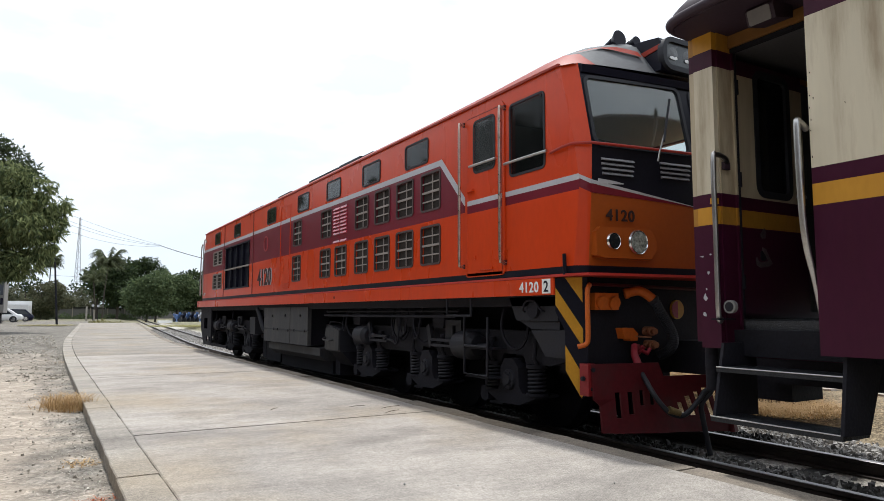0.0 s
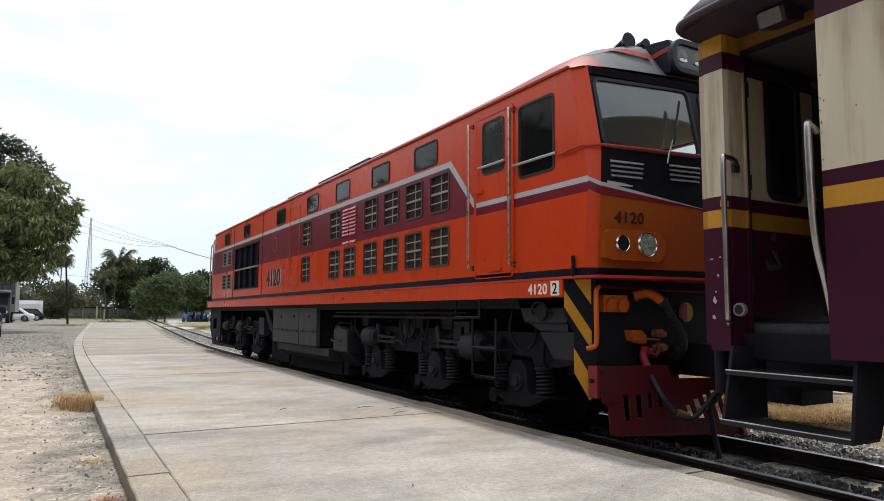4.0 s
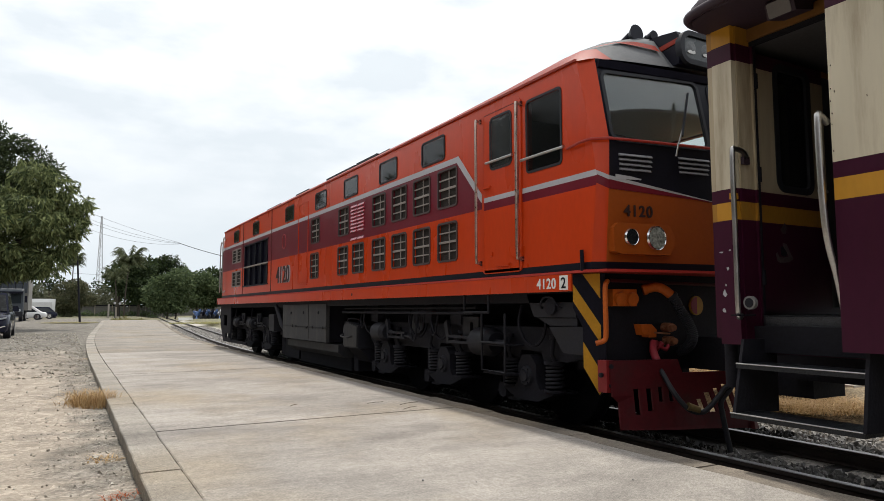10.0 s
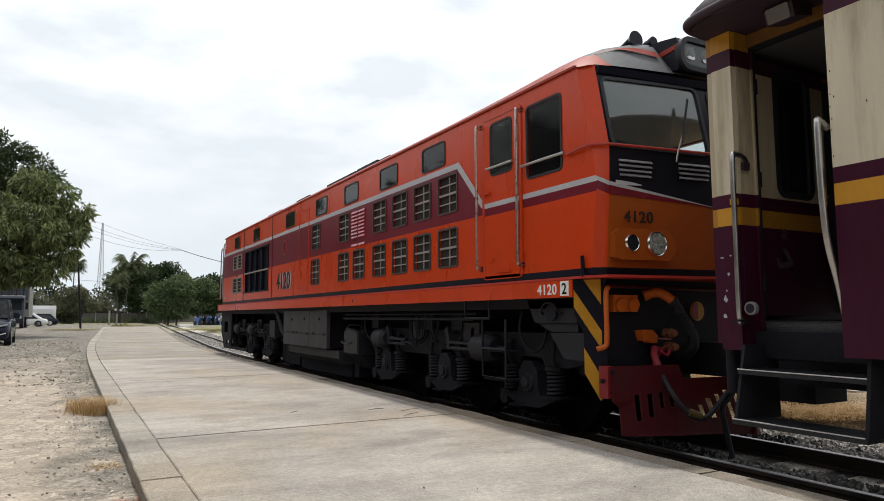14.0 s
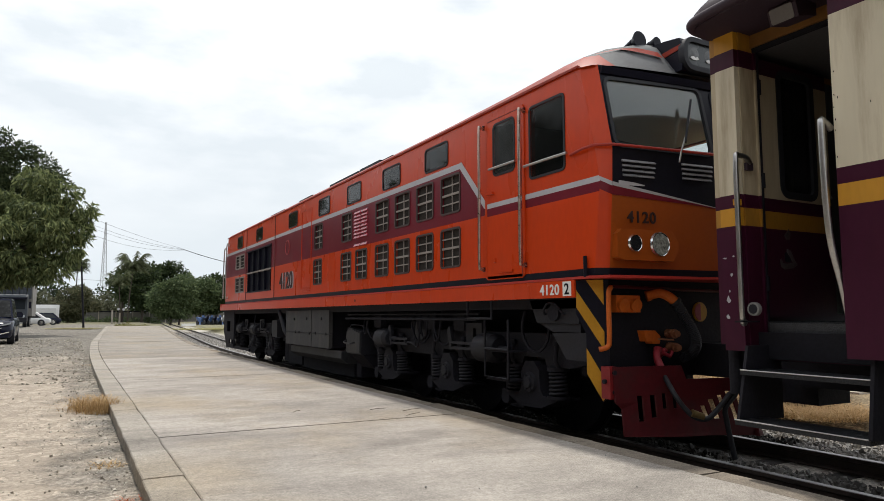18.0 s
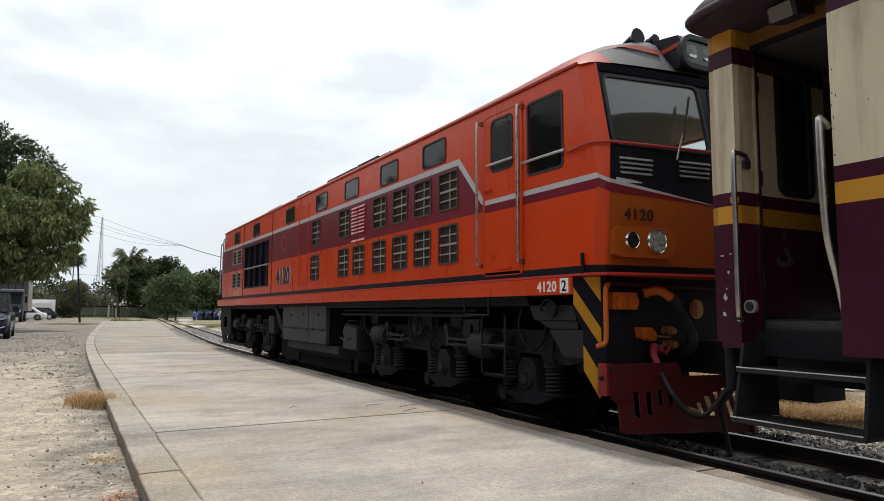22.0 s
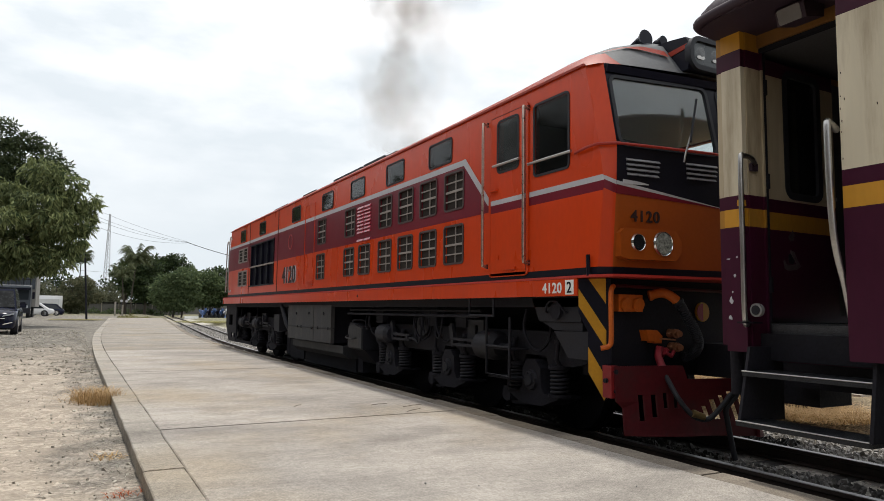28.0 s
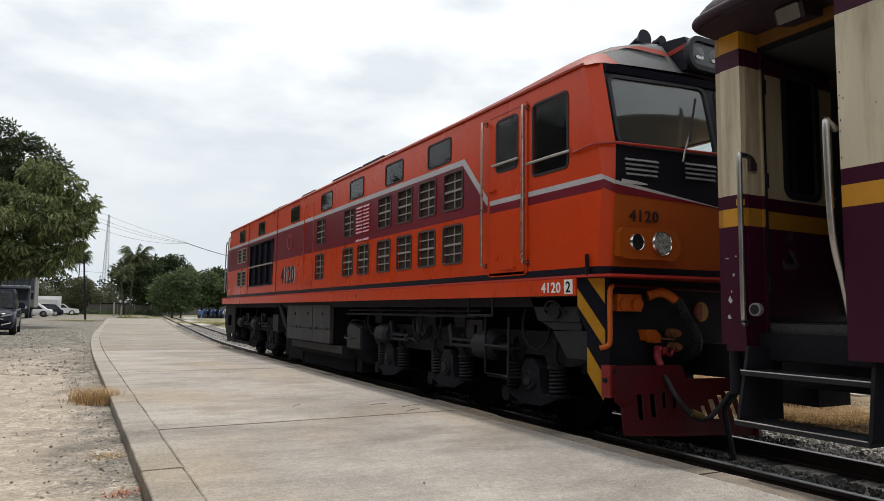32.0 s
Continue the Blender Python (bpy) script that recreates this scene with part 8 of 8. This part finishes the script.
pickup = thing("pickup_truck", "white pickup driving slowly out from behind the trailer", "car", at=(-9.5, 101, YZ))
bm = bm_new()
prism(bm, [(-2.5, 0.35), (-2.5, 0.98), (-0.55, 0.98), (-0.5, 0.98), (1.35, 0.95), (2.3, 0.85), (2.42, 0.5), (2.35, 0.3), (-2.4, 0.3)], 1, -0.85, 0.85)
soften(bm, 0.06, 2, 25)
part("body", bm, CARWHITE, pickup, smooth=35)
bm = bm_new()
prism(bm, [(-0.65, 0.95), (-0.5, 1.5), (0.5, 1.52), (1.25, 0.95)], 1, -0.75, 0.75)
soften(bm, 0.05, 2, 25)
part("cabin", bm, CARWHITE, pickup, smooth=35)
for x0, x1, x2, x3 in ((-0.5, -0.42, 0.12, 0.12), (0.2, 0.2, 0.45, 0.98)):
    bm = bm_new()
    prism(bm, [(x0, 1.0), (x1, 1.4), (x2, 1.42), (x3, 1.0)], 1, -0.765, -0.752)
    part("side_window", bm, DARKTINT, pickup)
for x in (-1.6, 1.5):
    for y in (-0.8, 0.8):
        wheel(pickup, x, y, 0.34, 0.34, 0.2, 1)
bm = bm_new()
box(bm, 2.3, 2.45, -0.7, 0.7, 0.34, 0.5)
part("bumper", bm, GREYIRON, pickup)

# parked motorcycles beyond the rails, before a heap under sheeting
BLUESHEET = paint("blue_sheeting", (0.05, 0.1, 0.24), 0.5, vary=0.25, grain=2)
bm = bm_new()
made = bmesh.ops.create_grid(bm, x_segments=14, y_segments=6, size=1.0)
for v in made["verts"]:
    x, y = v.co.x, v.co.y
    v.co = (9.4 + x * 1.5, 78.4 + y * 0.7, 0.12 + 1.0 * (1 - abs(x) ** 3) * (1 - abs(y) ** 3) * (0.8 + 0.5 * noise.noise((x * 3, y * 3, 2))))
tagged(new("tarpaulin_heap", mesh_of("tarpaulin_heap", bm, BLUESHEET, 60)), "low heap covered with faded blue sheeting", "heap")
for k, (x, c) in enumerate(((7.9, BLUESHEET), (8.4, BLACK), (8.85, BLUESHEET), (9.3, BLACK), (9.75, BLUESHEET), (10.2, CARSILVER))):
    mb = thing("motorcycle", "small parked motorcycle with a blue fairing" if c is BLUESHEET else "small parked dark motorcycle", "motorcycle", "parked motorcycles", at=(x, 76.5, 0.12), rz=20)
    mb.scale = (1.15, 1.15, 1.15)
    for y in (-0.6, 0.6):
        bm = bm_new()
        cyl(bm, (-0.05, y, 0.23), (0.05, y, 0.23), 0.23, 18)
        part("wheel", bm, RUBBER, mb)
    bm = bm_new()
    prism(bm, [(-0.5, 0.75), (-0.45, 0.95), (-0.3, 0.6), (0.0, 0.5), (0.1, 0.72), (0.75, 0.8), (0.6, 0.6), (0.2, 0.3), (-0.25, 0.3)], 0, -0.12, 0.12)
    soften(bm, 0.04)
    part("body", bm, c, mb)
    bm = bm_new()
    tube(bm, [(-0.3, -0.42, 1.0), (0, -0.4, 0.92), (0.3, -0.42, 1.0)], 0.02, 6)
    tube(bm, [(0, -0.6, 0.28), (0, -0.42, 0.95)], 0.03, 6)
    part("handlebar", bm, GREYIRON, mb)
bm = bm_new()
box(bm, 5.6, 7.0, 74, 74.8, 0.05, 0.3)
soften(bm, 0.05)
tagged(new("concrete_block", mesh_of("concrete_block", bm, WHITE)), "pale concrete block lying beside the rails", "block")

# dark building added out of view behind the camera, blocking sky light; trees beyond
sky_blocker = thing("sky_blocking_building", "plain dark building added out of view to block sky light", "building", kind="structure")
bm = bm_new()
box(bm, -19.0, -11.5, -45, 10, 0, 6.2)
part("wall", bm, paint("blocker_wall_paint", (0.1, 0.09, 0.075), 0.85, vary=0.2, grain=0.8), sky_blocker)
bm = bm_new()
prism(bm, [(-20, 6.2), (-10.5, 6.2), (-10.5, 6.35), (-15, 7.6), (-20, 6.4)], 1, -46, 11)
part("roof", bm, paint("blocker_roof_paint", (0.12, 0.07, 0.05), 0.85, vary=0.2, grain=3), sky_blocker)
# out-of-view trees that darken the sky mirrored in the train windows
for k, (x, y) in enumerate(((-14.5, 16), (-14, 23), (-14.5, 30), (-14.8, 38))):
    grove("shade_tree", "dark leafy shade tree along the yard edge", "tree", clumps_in(60 + k, 16, x, y, 5.2, 3.2, 3.4, 2.9, 1.3, 1.8), 5200, 0.7, LEAF_DARK, 70 + k, [(x, y, 4, 0.3)])

# ---- exhaust smoke, in rigid puffs that rise one after another ----


def haze(name, color, cover):
    """Thin smoke: a see-through skin with an uneven density."""
    m = bpy.data.materials.new(name)
    m.use_nodes = True
    n, l = m.node_tree.nodes, m.node_tree.links
    n.remove(n["Principled BSDF"])
    see, soft, mix, tex, span = n.new("ShaderNodeBsdfTransparent"), n.new("ShaderNodeBsdfDiffuse"), n.new("ShaderNodeMixShader"), n.new("ShaderNodeTexNoise"), n.new("ShaderNodeMapRange")
    tc = n.new("ShaderNodeTexCoord")
    soft.inputs["Color"].default_value = (*color, 1)
    tex.inputs["Scale"].default_value, tex.inputs["Detail"].default_value = 0.9, 1
    l.new(tc.outputs["Object"], tex.inputs["Vector"])
    span.inputs["From Min"].default_value, span.inputs["From Max"].default_value = 0.3, 0.65
    span.inputs["To Max"].default_value = cover
    l.new(tex.outputs["Fac"], span.inputs["Value"])
    l.new(span.outputs["Result"], mix.inputs["Fac"])
    l.new(see.outputs[0], mix.inputs[1])
    l.new(soft.outputs[0], mix.inputs[2])
    l.new(mix.outputs[0], n["Material Output"].inputs["Surface"])
    return m


SMOKE = [haze("smoke_dense", (0.40, 0.31, 0.24), 0.02), haze("smoke_thin", (0.6, 0.5, 0.42), 0.01)]


def puff_mesh(seed, thin):
    """Nested uneven shells, so that the edge fades."""
    bm = bm_new()
    for s in (1.0, 0.93, 0.86, 0.78, 0.7, 0.61, 0.52, 0.42):
        made = bmesh.ops.create_icosphere(bm, subdivisions=3, radius=1.0)
        for v in made["verts"]:
            d = v.co.normalized()
            v.co = d * s * (1 + 0.5 * noise.noise(d * 1.3 + Vector((seed * 3.1, s * 0.8, 0))) + 0.16 * noise.noise(d * 2.6 + Vector((0, seed, s * 2))))
    me = mesh_of("smoke_puff", bm, SMOKE[1 if thin else 0], True)
    me.set_sharp_from_angle(angle=3.2)
    return me


scene.cycles.transparent_max_bounces = 256
puffs = []
q = random.Random(12)
smoke_me = [[puff_mesh(k, thin) for k in range(5)] for thin in (0, 1)]
for k in range(54):
    t0 = 25.62 + k * 0.045 + q.uniform(-0.04, 0.04)
    thin = k < 5 or k > 30 or k % 3 == 1
    ob = new("smoke_puff", smoke_me[thin][k % 5])
    ob.scale = [q.uniform(0.42, 0.78) if thin else q.uniform(0.28, 0.54)] * 3
    tagged(ob, "puff of thin grey-brown diesel exhaust smoke", "smoke", "exhaust smoke")
    ob.visible_shadow = True
    late = max(0.0, (k - 24) / 30) * 0.3
    wide = 0.5 if thin else 0.27
    puffs.append((ob, t0, q.uniform(2.7, 3.7), q.uniform(-wide, wide) + 0.06 + late, q.uniform(-wide, wide) - 0.5 * late, q.uniform(-25, 25)))



def motions():
    # the pickup rolls out from behind the trailer
    walk(pickup, [(t, pose(x, 101, YZ)) for t, x in ((0, -10.4), (27.0, -10.3), (28.0, -9.7), (29.0, -8.8), (30.0, -8.0), (31.0, -7.35), (32.0, -6.7))])
    # smoke rises out of the exhaust and drifts off above
    for ob, t0, pace, dx, dy, spin in puffs:
        rest = (0.05, 7.1, 2.55)
        rows = [(0, pose(*rest)), (t0, pose(*rest))]
        for s in (0.3, 0.8, 1.5, 2.4, 3.6):
            if t0 + s < 31.9:
                go = pace * s * (1 - 0.06 * s)
                rows.append((t0 + s, pose(0.05 + dx * s * 1.6 - 0.05 * s, 7.1 + dy * s * 1.6, 2.55 + go + 0.3 * s, 0, 0, spin * s)))
        last = rows[-1][1].translation
        rows.append((32.0, pose(last.x, last.y, last.z + pace * (32 - rows[-1][0]), 0, 0, spin * 3.6)))
        walk(ob, rows)


motions()
